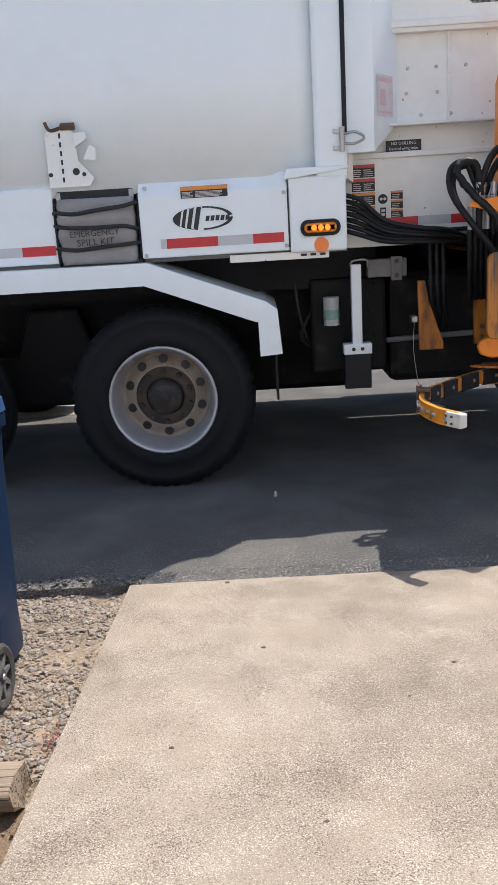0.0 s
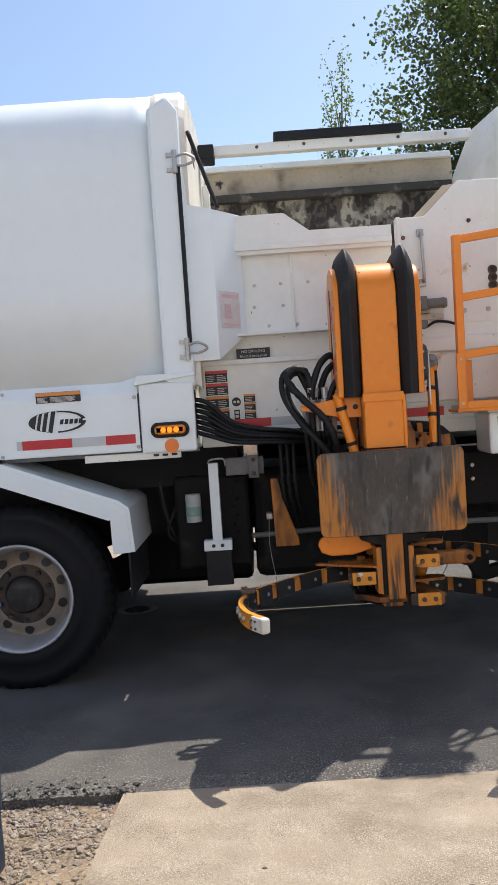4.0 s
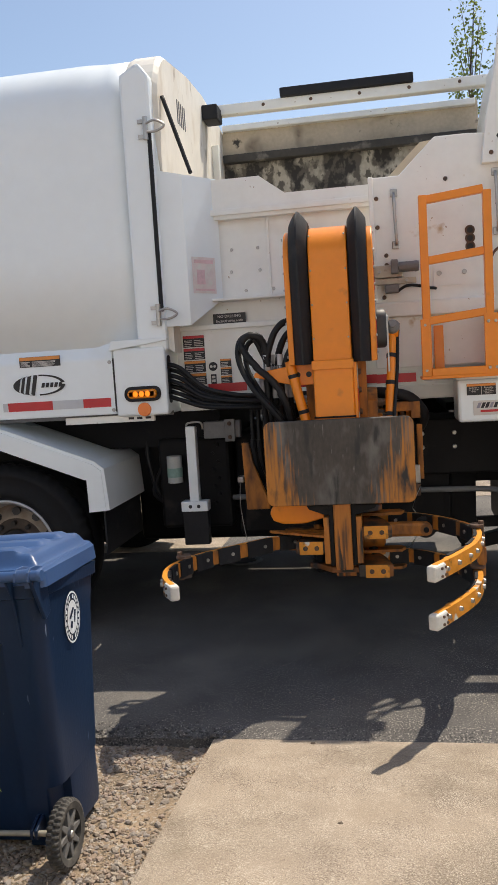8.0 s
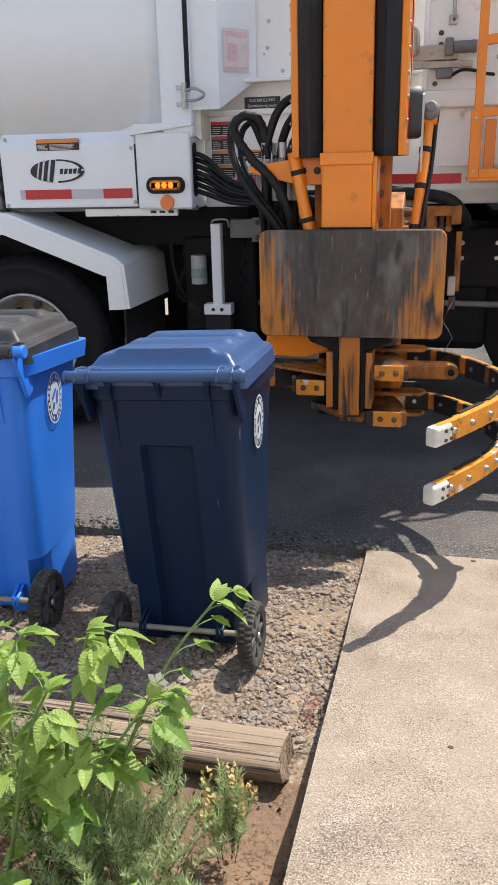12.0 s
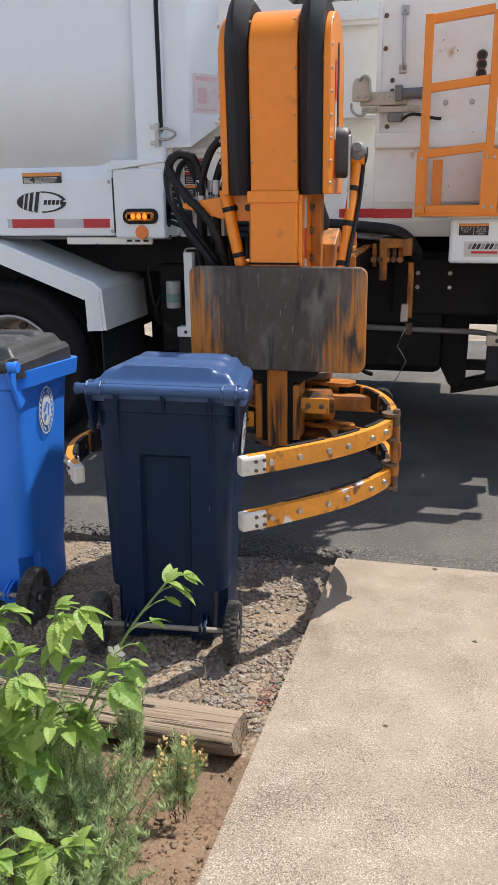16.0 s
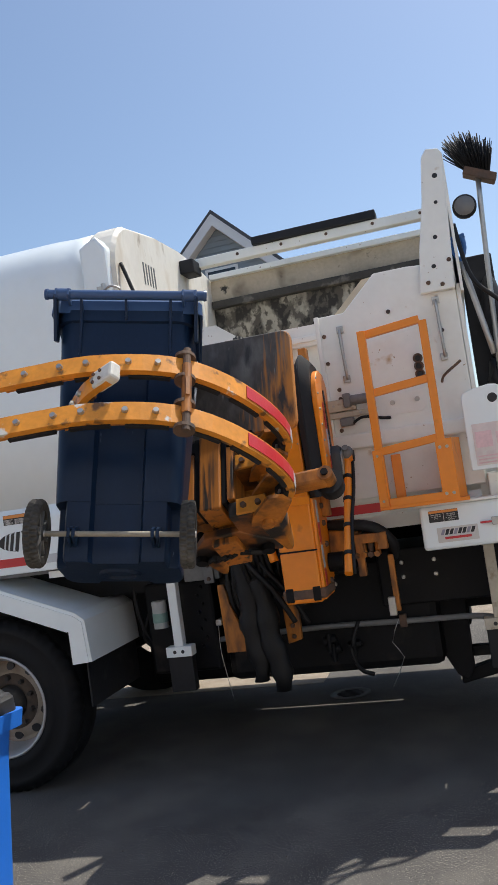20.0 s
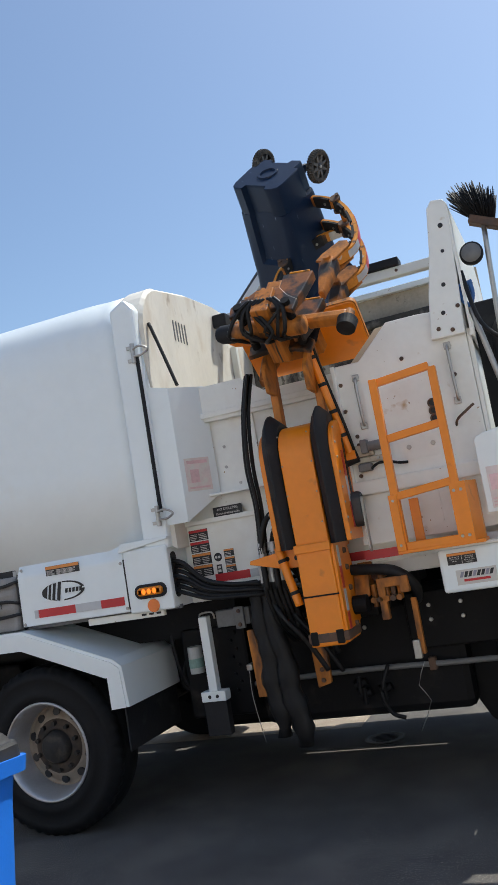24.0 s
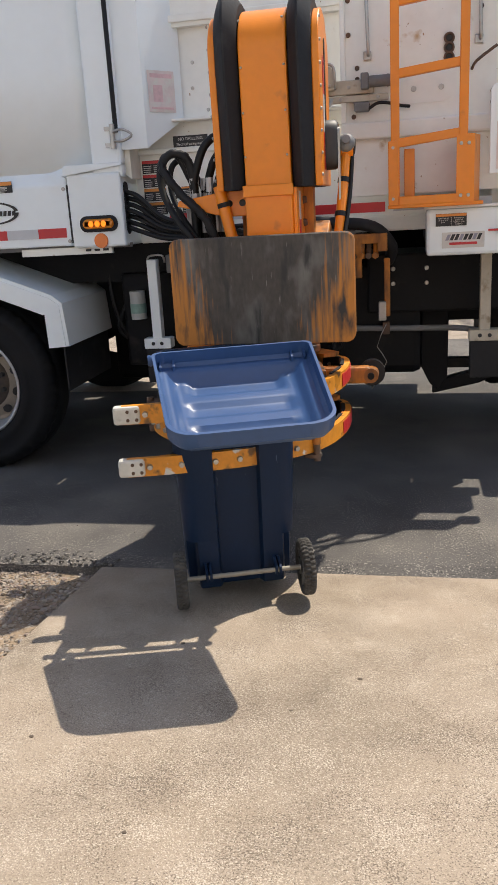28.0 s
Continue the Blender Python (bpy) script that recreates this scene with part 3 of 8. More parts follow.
tagged(part("ground_behind", bm, soil), "plain dry ground round the driveway", "ground", kind="structure")

# the concrete driveway slab
bm = blank()
nx, ny = 60, 40
top = []
for j in range(ny + 1):
    y = -1.25 - 7.6 * (j / ny) ** 1.3
    row = []
    for i in range(nx + 1):
        x = 2.205 + 7.0 * (i / nx)
        jit = 0.004 * bump_noise(x, y, 14) if i == 0 or j == 0 else 0
        row.append(bm.verts.new((x + (jit if i == 0 else 0), y + (jit if j == 0 else 0), slab_z(y) - (0.006 if i == 0 or j == 0 else 0))))
    top.append(row)
for j in range(ny):
    for i in range(nx):
        bm.faces.new((top[j][i], top[j][i + 1], top[j + 1][i + 1], top[j + 1][i]))
edge = [top[0][i] for i in range(nx, -1, -1)] + [top[j][0] for j in range(1, ny + 1)]
foot = [bm.verts.new((v.co.x + 0.006, v.co.y - 0.004, v.co.z - 0.16)) for v in edge]
for i in range(len(edge) - 1):
    bm.faces.new((edge[i], edge[i + 1], foot[i + 1], foot[i]))
bmesh.ops.recalc_face_normals(bm, faces=bm.faces)
tagged(part("driveway", bm, concrete), "sunlit pale tan broom-finished concrete driveway slab", "driveway", kind="structure")

# unseen pale grey wall behind the camera, added to bounce sunlight onto the truck
bm = blank()
box(bm, -11, 13, -7.7, -7.3, -0.1, 6.4)
tagged(part("wall_south", bm, bounce_white), "plain pale grey unseen wall added to bounce sunlight onto the truck", "wall", kind="structure")


# ---- the refuse truck ----
truck = thing("refuse_truck", "white side-loading refuse truck with an orange lifting arm", "truck")
BY = 0.055


def flat(name, x0, x1, z0, z1, y, material, parent=truck, label="", thick=0.003):
    bm = blank()
    box(bm, x0, x1, y - thick, y + 0.001, z0, z1)
    return part(name, bm, material, parent, label)


# packer body: side wall, shoulder and crowned roof in one shell
prof = [(BY, 1.62), (BY, 2.2), (BY, 2.85)]
for k in range(1, 9):
    a = radians(90 * k / 8)
    prof.append((BY + 0.3 - 0.3 * math.cos(a), 2.95 + 0.345 * math.sin(a)))
prof += [(0.8, 3.36), (1.25, 3.385)]
prof += [(2.5 - y, z) for y, z in prof[-2::-1]]
bm = blank()
loft(bm, [[(x, y - (bulge if y < 1.25 else -bulge), z) for y, z in prof] for x, bulge in ((-5.4, 0.022), (-3.5, 0.022), (-1.8, 0.022), (0.0, 0.022), (0.62, 0.022), (0.66, 0.02), (0.71, 0.011), (0.76, 0.002), (0.8, 0.0), (0.9, 0.0))], caps=(True, True))
for f in bm.faces:
    f.smooth = len(f.verts) == 4
bmesh.ops.recalc_face_normals(bm, faces=bm.faces)
part("packer_body", bm, white, truck, "large smooth white body panel")
# front frame of the body, a proud flange that follows the side and the roof
bm = blank()
prism(bm, [(0.89, 1.62), (1.06, 1.62), (1.06, 3.1), (1.0, 3.18), (0.89, 3.12)], "y", BY - 0.05, 0.5, bevel=0.02)
part("corner_post", bm, white, truck)
bm = blank()
pr = [(y, z) for y, z in prof]
loft(bm, [[(x, 1.25 + (y - 1.25) * 0.998, z + dz) for y, z in pr] for x, dz in ((0.9, 0.0), (0.93, 0.012), (1.06, 0.012), (1.09, -0.01))], caps=(False, True))
bmesh.ops.recalc_face_normals(bm, faces=bm.faces)
part("body_front", bm, bulkhead_white, truck, "stained white bulkhead of the body")
# lower side panel with a bevelled shelf
bm = blank()
for x0, x1 in ((-0.04, 0.74),):
    prism(bm, [(0.0, 1.285), (0.0, 1.6), (0.045, 1.69), (0.4, 1.69), (0.4, 1.285)], "x", x0, x1, bevel=0.008)
part("side_box", bm, white, truck)
bm = blank()
prism(bm, [(0.02, 1.285), (0.02, 1.665), (0.05, 1.69), (0.4, 1.69), (0.4, 1.285)], "x", -0.87, -0.49, bevel=0.006)
part("side_box", bm, white, truck)
bm = blank()
prism(bm, [(0.02, 1.285), (0.02, 1.665), (0.05, 1.69), (0.4, 1.69), (0.4, 1.285)], "x", -4.9, -0.875, bevel=0.006)
part("side_box", bm, white, truck)
bm = blank()
box(bm, -0.49, -0.04, 0.14, 0.4, 1.28, 1.68)
part("kit_recess", bm, black_metal, truck)
# signal box
bm = blank()
prism(bm, [(-0.006, 1.27), (-0.006, 1.645), (0.06, 1.675), (0.4, 1.675), (0.4, 1.27)], "x", 0.745, 1.045, bevel=0.012)
part("signal_box", bm, white, truck)
bm = blank()
loft(bm, [[(p[0], y, p[1]) for p in [(q[0], q[1]) for q in rounded(0.8 + s, 1.01 - s, 1.35 + s, 1.434 - s, 0.038, 0)]] for y, s in ((-0.004, 0), (-0.018, 0), (-0.02, 0.008))], caps=(True, True))
lamp = part("marker_lamp", bm, rubber, truck)
bm = blank()
loft(bm, [[(p[0], y, p[1]) for p in rounded(0.818 + s, 0.992 - s, 1.366 + s, 1.418 - s, 0.024, 0)] for y, s in ((-0.018, 0), (-0.034, 0.004), (-0.038, 0.014))], caps=(True, True))
part("lens", bm, amber_dim, lamp)
bm = blank()
for k in range(3):
    cyl(bm, (0.87 + 0.035 * k, -0.036, 1.392), (0.87 + 0.035 * k, -0.041, 1.392), 0.017, 0.013, 12)
part("light_element", bm, amber, lamp, "lit amber light")
bm = blank()
cyl(bm, (0.908, -0.002, 1.304), (0.908, -0.016, 1.304), 0.04, 0.037, 24)
part("reflector", bm, amber_red, truck, "round orange reflector")

# rear wheel fender: a folded sheet
bm = blank()
path = [(-2.35, 0.8), (-2.1, 1.13), (-1.6, 1.245), (-0.02, 1.245), (0.59, 1.012), (0.64, 0.975), (0.655, 0.745)]
sheet(bm, path, "y", -0.055, 0.62, 0.02)
part("fender", bm, white, truck, "white folded wheel fender")
bm = blank()
sheet(bm, path, "y", -0.062, -0.048, -0.1)
part("fender_lip", bm, white, truck)
bm = blank()
box(bm, 0.634, 0.646, -0.05, 0.62, 0.49, 0.77, 0.004)
part("mud_flap", bm, rubber, truck, "black rubber mud flap")


def wheel(cx, cz, name="wheel"):
    bm = blank()
    m = Matrix.Translation((cx, 0.0, cz))
    prof = [(0.29, 0.06), (0.3, 0.018), (0.33, 0.004), (0.36, 0.0), (0.365, 0.003), (0.44, 0.006), (0.447, 0.002), (0.475, 0.014), (0.49, 0.024), (0.515, 0.045), (0.517, 0.09), (0.505, 0.095), (0.505, 0.102), (0.517, 0.107),
            (0.517, 0.24), (0.49, 0.27), (0.30, 0.28), (0.29, 0.2)]
    rings = lathe(bm, prof, 144, m=m, closed=True)
    c0 = Vector((cx, 0, cz))
    for j in (8, 9, 10):
        for k, v in enumerate(rings[j]):
            if k % 3 == 0:
                d = v.co - c0
                v.co -= Vector((d.x, 0, d.z)).normalized() * 0.012
    w = part(name, bm, tyre_rubber, truck, "black tyre on a ten-hole silver rim")
    bm = blank()
    lathe(bm, [(0.292, 0.1), (0.304, 0.03), (0.305, 0.012), (0.298, 0.006), (0.288, 0.012), (0.281, 0.03), (0.272, 0.045), (0.266, 0.1), (0.256, 0.17), (0.252, 0.205)], 72, m=m)
    part("rim", bm, rim_steel, w)
    bm = blank()
    lathe(bm, [(0.254, 0.185), (0.24, 0.197), (0.226, 0.19), (0.185, 0.158), (0.172, 0.153), (0.12, 0.156)], 60, m=m)
    part("disc", bm, disc_dust, w, "dusty tan wheel disc")
    for k in range(10):
        a = 2 * math.pi * (k + 0.5) / 10
        bm = blank()
        c, s = math.cos(a), math.sin(a)
        cyl(bm, (cx + 0.212 * c, 0.166, cz + 0.212 * s), (cx + 0.207 * c, 0.19, cz + 0.207 * s), 0.026, 0.026, 16)
        part("hand_hole", bm, ink, w)
        bm = blank()
        cyl(bm, (cx + 0.146 * c, 0.112, cz + 0.146 * s), (cx + 0.146 * c, 0.156, cz + 0.146 * s), 0.014, 0.018, 6)
        part("lug_nut", bm, hub_dust, w)
    bm = blank()
    lathe(bm, [(0.0, 0.072), (0.03, 0.072), (0.034, 0.08), (0.078, 0.084), (0.092, 0.094), (0.098, 0.115), (0.105, 0.156)], 32, m=m)
    part("hub", bm, hub_dust, w)
    bm = blank()
    lathe(bm, [(0.105, 0.156), (0.105, 0.135), (0.118, 0.13), (0.16, 0.142), (0.17, 0.152)], 40, m=m)
    part("hub_flange", bm, hub_rust, w, "dark rusty hub flange")


wheel(0.0, 0.51)
wheel(-1.4, 0.51)
# chassis
bm = blank()
for y in (0.72, 1.65):
    box(bm, -5.2, 5.2, y, y + 0.09, 0.72, 1.05)
part("chassis_rail", bm, black_metal, truck)
bm = blank()
box(bm, -5.2, 1.25, 0.4, 2.1, 1.05, 1.3)
part("sub_frame", bm, black_metal, truck)
# springs and drive-line between the wheels
for y in (0.55, 1.75):
    bm = blank()
    prism(bm, [(-1.75, 0.55), (-1.3, 0.4), (-0.1, 0.4), (0.35, 0.55), (0.3, 0.78), (-0.45, 0.72), (-0.55, 1.0), (-0.85, 1.0), (-0.95, 0.72), (-1.7, 0.78)], "y", y, y + 0.14, bevel=0.02)
    part("spring_beam", bm, black_metal, truck)
bm = blank()
box(bm, -1.1, -0.35, 0.72, 1.7, 0.36, 0.78, 0.04)
part("axle_housing", bm, black_metal, truck)
for cx in (0, -1.4):
    bm = blank()
    cyl(bm, (cx, 0.2, 0.51), (cx, 2.3, 0.51), 0.09)
    lathe(bm, [(0.0, 1.0), (0.18, 1.05), (0.2, 1.25), (0.18, 1.4), (0.0, 1.45)], 24, m=Matrix.Translation((cx, 0, 0.51)))
    part("axle", bm, black_metal, truck)
    for y in (2.22,):
        bm = blank()
        lathe(bm, [(0.25, 0.0), (0.49, 0.02), (0.515, 0.05), (0.515, 0.25), (0.25, 0.28)], 48, m=Matrix.Translation((cx, y, 0.51)))
        part("far_wheel", bm, tyre_rubber, truck)

# hopper: walls, lip, rails
bm = blank()
box(bm, 1.06, 2.2, 0.25, 0.27, 1.75, 2.45)
box(bm, 1.06, 3.33, 0.22, 0.27, 1.35, 1.75)
part("hopper_wall", bm, white_old, truck, "aged white hopper side wall")
bm = blank()
prism(bm, [(2.2, 1.45), (2.96, 1.45), (2.96, 2.62), (2.72, 2.64), (2.55, 2.64), (2.36, 2.46), (2.2, 2.46)], "y", 0.075, 0.12, bevel=0.006)
part("hopper_panel", bm, white_old, truck, "aged white hopper panel")
bm = blank()
loft(bm, [[(1.0, 0.03, 1.8), (1.05, 0.03, 1.755), (1.2, 0.03, 1.755), (1.2, 0.03, 2.57), (1.08, 0.03, 2.6), (1.06, 0.03, 2.83), (1.0, 0.03, 2.83)],
          [(1.0, 0.05, 1.8), (1.05, 0.05, 1.755), (1.2, 0.05, 1.755), (1.2, 0.05, 2.57), (1.08, 0.05, 2.6), (1.06, 0.05, 2.83), (1.0, 0.05, 2.83)]])
loft(bm, [[(1.2, 0.03, 1.755), (1.35, 0.23, 1.9), (1.35, 0.23, 2.57), (1.2, 0.03, 2.57)], [(1.19, 0.05, 1.755), (1.34, 0.25, 1.9), (1.34, 0.25, 2.57), (1.19, 0.05, 2.57)]])
bmesh.ops.recalc_face_normals(bm, faces=bm.faces)
part("corner_skirt", bm, white, truck, "white angled sheet skirt")
bm = blank()
prism(bm, [(1.25, 2.56), (1.6, 2.56), (1.74, 2.455), (2.2, 2.455), (2.2, 2.34), (1.25, 2.34)], "y", 0.2, 0.249)
box(bm, 1.3, 2.2, 0.185, 0.2, 2.36, 2.395, 0.005)
part("hopper_lip", bm, white_old, truck)
bm = blank()
prism(bm, [(1.06, 3.09), (3.0, 3.09), (3.0, 3.34), (1.1, 3.33)], "y", 1.95, 2.0, bevel=0.006)
part("far_wall", bm, grime, truck, "grimy tan upper sheet of the far hopper wall")
bm = blank()
prism(bm, [(1.06, 2.3), (3.0, 2.3), (3.0, 3.088), (1.06, 3.088)], "y", 1.965, 2.0, bevel=0.006)
part("far_wall", bm, grime_low, truck, "blackened lower sheet of the far hopper wall")
bm = blank()
box(bm, 1.08, 3.0, 0.3, 1.95, 1.3, 1.35)
part("hopper_floor", bm, grime, truck)
bm = blank()
box(bm, 2.93, 2.97, 0.12, 2.0, 1.3, 2.95)
part("front_bulkhead", bm, white_old, truck)
bm = blank()
box(bm, 1.1, 3.0, 1.36, 1.44, 3.26, 3.33, 0.008)
part("top_rail", bm, white_old, truck)
bm = blank()
box(bm, 1.62, 2.52, 1.33, 1.46, 3.33, 3.39, 0.008)
part("rail_pad", bm, rubber, truck)
bm = blank()
prism(bm, [(2.78, 2.47), (2.96, 2.47), (3.0, 3.18), (2.98, 3.21), (2.92, 3.22), (2.89, 3.18), (2.86, 2.95), (2.81, 2.7)], "y", 0.03, 0.07, bevel=0.006)
part("front_post", bm, white_old, truck)
bm = blank()
prism(bm, [(0.03, 2.55), (0.07, 2.55), (1.9, 3.0), (1.9, 2.55)], "x", 2.9, 2.94)
part("front_cheek", bm, white_old, truck)
# under the hopper
bm = blank()
box(bm, 1.32, 2.6, 0.42, 1.3, 0.46, 1.12, 0.05)
part("oil_tank", bm, black_metal, truck)
# toolbox
bm = blank()
box(bm, 2.61, 3.02, -0.08, 0.2, 1.15, 1.372, 0.016)
part("toolbox", bm, white, truck)


def leg(x, z1):
    bm = blank()
    box(bm, x - 0.028, x + 0.028, 0.19, 0.25, 0.72, z1, 0.005)
    box(bm, x - 0.08, x + 0.08, 0.18, 0.26, 0.68, 0.74, 0.005)
    lg = part("guard_leg", bm, white if x < 2 else post_beige, truck)
    bm = blank()
    box(bm, x - 0.075, x + 0.075, 0.19, 0.25, 0.48, 0.68, 0.005)
    part("rubber_skirt", bm, rubber, lg)


leg(1.11, 1.18)
leg(2.92, 1.16)


# ladder
def bar(name, p0, p1, w, d, material, parent, bevel=0.004):
    bm = blank()
    p0, p1 = Vector(p0), Vector(p1)
    v = p1 - p0
    m = Matrix.Translation((p0 + p1) / 2) @ v.to_track_quat("Z", "Y").to_matrix().to_4x4()
    box(bm, -w / 2, w / 2, -d / 2, d / 2, -v.length / 2, v.length / 2, bevel, m=m)
    return part(name, bm, material, parent)


ladder = part("ladder", blank(), orange, truck, "orange steel ladder frame")
for x in (2.465, 2.775):
    bar("stile", (x, -0.13, 1.4), (x, -0.16, 2.3), 0.04, 0.05, orange, ladder)
for z in (1.42, 1.68, 1.98, 2.28):
    bar("rung", (2.48, -0.145, z), (2.76, -0.145, z + (0.03 if z > 1.5 else 0.0)), 0.035, 0.04, orange, ladder)
bar("stile", (2.455, -0.165, 1.4), (2.455, -0.165, 1.69), 0.045, 0.02, orange, ladder)
bar("stile", (2.53, -0.0, 1.41), (2.53, -0.0, 1.66), 0.05, 0.02, orange, ladder)
bm = blank()
prism(bm, [(2.745, -0.168), (2.825, -0.168), (2.825, -0.15), (2.86, -0.02), (2.86, 0.06), (2.83, 0.06), (2.81, -0.02), (2.79, -0.145), (2.745, -0.145)], "z", 1.4, 1.7)
part("side_bracket", bm, orange, ladder, "folded orange steel bracket plate")
bm = blank()
box(bm, 2.43, 2.87, -0.16, 0.06, 1.385, 1.402, 0.003)
part("step_plate", bm, orange, ladder)
for x in (2.455, 2.765, 2.8):
    for z in (1.43, 1.66):
        bm = blank()
        cyl(bm, (x, -0.166, z), (x, -0.178, z), 0.009, 0.007, 8)
        part("bolt", bm, steel, ladder)
bm = blank()
box(bm, 2.962, 2.985, 0.08, 0.12, 1.9, 2.5, 0.004)
part("corner_pillar", bm, white_old, truck)
# plain black panel added to fill the dark gap behind the shovel
bm = blank()
box(bm, 3.0, 3.17, 0.22, 0.26, 1.88, 2.66, 0.01)
part("rubber_curtain", bm, rubber, truck, "plain black panel added for the dark gap behind the hopper")
bm = blank()
prism(bm, [(2.9, 1.52), (3.33, 1.52), (3.33, 1.78), (3.2, 1.782), (3.165, 1.79), (3.14, 1.808), (3.125, 1.835), (3.12, 1.87), (3.115, 1.9), (3.1, 1.922), (3.075, 1.935), (3.04, 1.94), (2.95, 1.925), (2.91, 1.91), (2.9, 1.89)], "y", -0.07, -0.05, bevel=0.004)
part("mounting_plate", bm, white, truck)
# cab behind the hopper, mostly out of sight
bm = blank()
box(bm, 4.16, 5.6, 0.05, 2.45, 0.6, 2.7, 0.06)
part("cab", bm, black_metal, truck)
bm = blank()
lathe(bm, [(0.25, 0.0), (0.49, 0.02), (0.515, 0.05), (0.515, 0.3), (0.25, 0.3)], 48, m=Matrix.Translation((4.1, 0.02, 0.51)))
part("front_wheel", bm, tyre_rubber, truck)


# ---- truck details ----
def dot(name, x, y, z, r, material, parent, thick=0.008, seg=10):
    bm = blank()
    cyl(bm, (x, y, z), (x, y - thick, z), r, r * 0.8, seg)
    return part(name, bm, material, parent)


def words(name, text, x, y, z, size, material, parent, squeeze=1.0, tilt=0.0):
    """Raised lettering that faces the kerb, centred on x and z."""
    cu = bpy.data.curves.new(name, "FONT")
    cu.body, cu.size, cu.align_x, cu.align_y, cu.extrude, cu.resolution_u = text, size, "CENTER", "CENTER", 0.0006, 2
    tmp = bpy.data.objects.new(name, cu)
    me = bpy.data.meshes.new_from_object(tmp)
    bpy.data.objects.remove(tmp)
    me.transform(Matrix.Translation((x, y, z)) @ Matrix.Rotation(radians(90), 4, "X") @ Matrix.Rotation(radians(tilt), 4, "Z") @ Matrix.Diagonal((squeeze, 1, 1, 1)))
    me.materials.append(material)
    ob = new(name, me)
    ob.parent = parent
    return ob


def lines(x0, x1, z0, z1, y, n, material, parent, name="printed_line", seed=1, fill=0.5):
    """Rows of writing too small to read, each a plain bar."""
    rnd = random.Random(seed)
    h = (z1 - z0) / n
    for k in range(n):
        bm = blank()
        e = x0 + (x1 - x0) * rnd.uniform(0.7, 1.0)
        box(bm, x0, e, y - 0.0015, y, z0 + k * h, z0 + (k + fill) * h)
        part(name, bm, material, parent)


# reflective tape along the side
for x0, x1, mat in ((0.062, 0.09, silver_tape), (0.093, 0.366, red_tape), (0.366, 0.55, silver_tape), (0.55, 0.714, red_tape)):
    flat("reflective_tape", x0, x1 - 0.001, 1.33, 1.38, -0.001, mat)
for x0, x1, mat in ((-0.68, -0.5, red_tape), (-0.82, -0.68, silver_tape), (-1.19, -0.92, red_tape), (-1.37, -1.19, silver_tape), (-1.65, -1.37, red_tape), (-1.83, -1.65, silver_tape), (-2.1, -1.83, red_tape)):
    flat("reflective_tape", x0, x1 - 0.001, 1.33, 1.38, 0.019, mat)
for x0, x1, mat, y in ((1.233, 1.46, red_tape, 0.219), (1.46, 1.64, silver_tape, 0.219), (1.64, 1.9, red_tape, 0.219), (2.0, 2.2, red_tape, 0.219), (2.2, 2.41, red_tape, 0.074), (2.45, 2.93, silver_tape, 0.074)):
    flat("reflective_tape", x0, x1 - 0.001, 1.372, 1.42, y, mat)
# warning label and maker's oval, in plain shapes
lb = flat("warning_label", 0.185, 0.43, 1.579, 1.637, -0.001, ink, label="black warning label with an orange strip")
flat("label_strip", 0.186, 0.429, 1.617, 1.636, -0.0035, ink_orange, lb)
lines(0.192, 0.25, 1.583, 1.613, -0.0042, 5, ink_pale, lb, seed=2)
lines(0.262, 0.42, 1.583, 1.613, -0.0042, 5, ink_pale, lb, seed=3)
bm = blank()
n = 40
for k in range(n):
    a0, a1 = 2 * math.pi * k / n, 2 * math.pi * (k + 1) / n
    if 20 < k < 40 - 20 + 1:
        continue
    q = []
    for a, r in ((a0, 1.0), (a1, 1.0), (a1, 0.86), (a0, 0.86)):
        q.append(bm.verts.new((0.293 + 0.158 * r * math.cos(a), -0.004, 1.475 + 0.06 * (r if abs(math.sin(a)) > 0.2 else r * 0.98) * math.sin(a))))
    if math.cos((a0 + a1) / 2) > -0.02 and abs((a0 + a1) / 2 - 0.12) > 0.09:
        bm.faces.new(q)
bmesh.ops.remove_doubles(bm, verts=bm.verts, dist=0.0002)
logo = part("oval_emblem", bm, ink, truck, "black oval emblem of slanted bars")
for x0, x1 in ((-0.16, -0.118), (-0.108, -0.09), (-0.078, -0.056), (-0.042, -0.018)):
    bm = blank()
    lo_, hi_ = [], []
    for k in range(13):
        z = -0.058 + 0.116 * k / 12
        edge_x = -0.158 * math.sqrt(max(1 - (z / 0.06) ** 2, 0.0))
        a_, b_ = max(x0 + 0.22 * z, edge_x), max(x1 + 0.22 * z, edge_x)
        lo_.append(bm.verts.new((0.293 + a_, -0.004, 1.475 + z)))
        hi_.append(bm.verts.new((0.293 + b_ + 0.0002, -0.004, 1.475 + z)))
    for k in range(12):
        bm.faces.new((lo_[k], hi_[k], hi_[k + 1], lo_[k + 1]))
    part("emblem_bar", bm, ink, logo)
bm = blank()
for k in range(5):
    x = 0.305 + 0.026 * k
    bm.faces.new([bm.verts.new(v) for v in ((x, -0.004, 1.46), (x + 0.019, -0.004, 1.46), (x + 0.025, -0.004, 1.486), (x + 0.006, -0.004, 1.486))])
part("emblem_bar", bm, ink, logo)
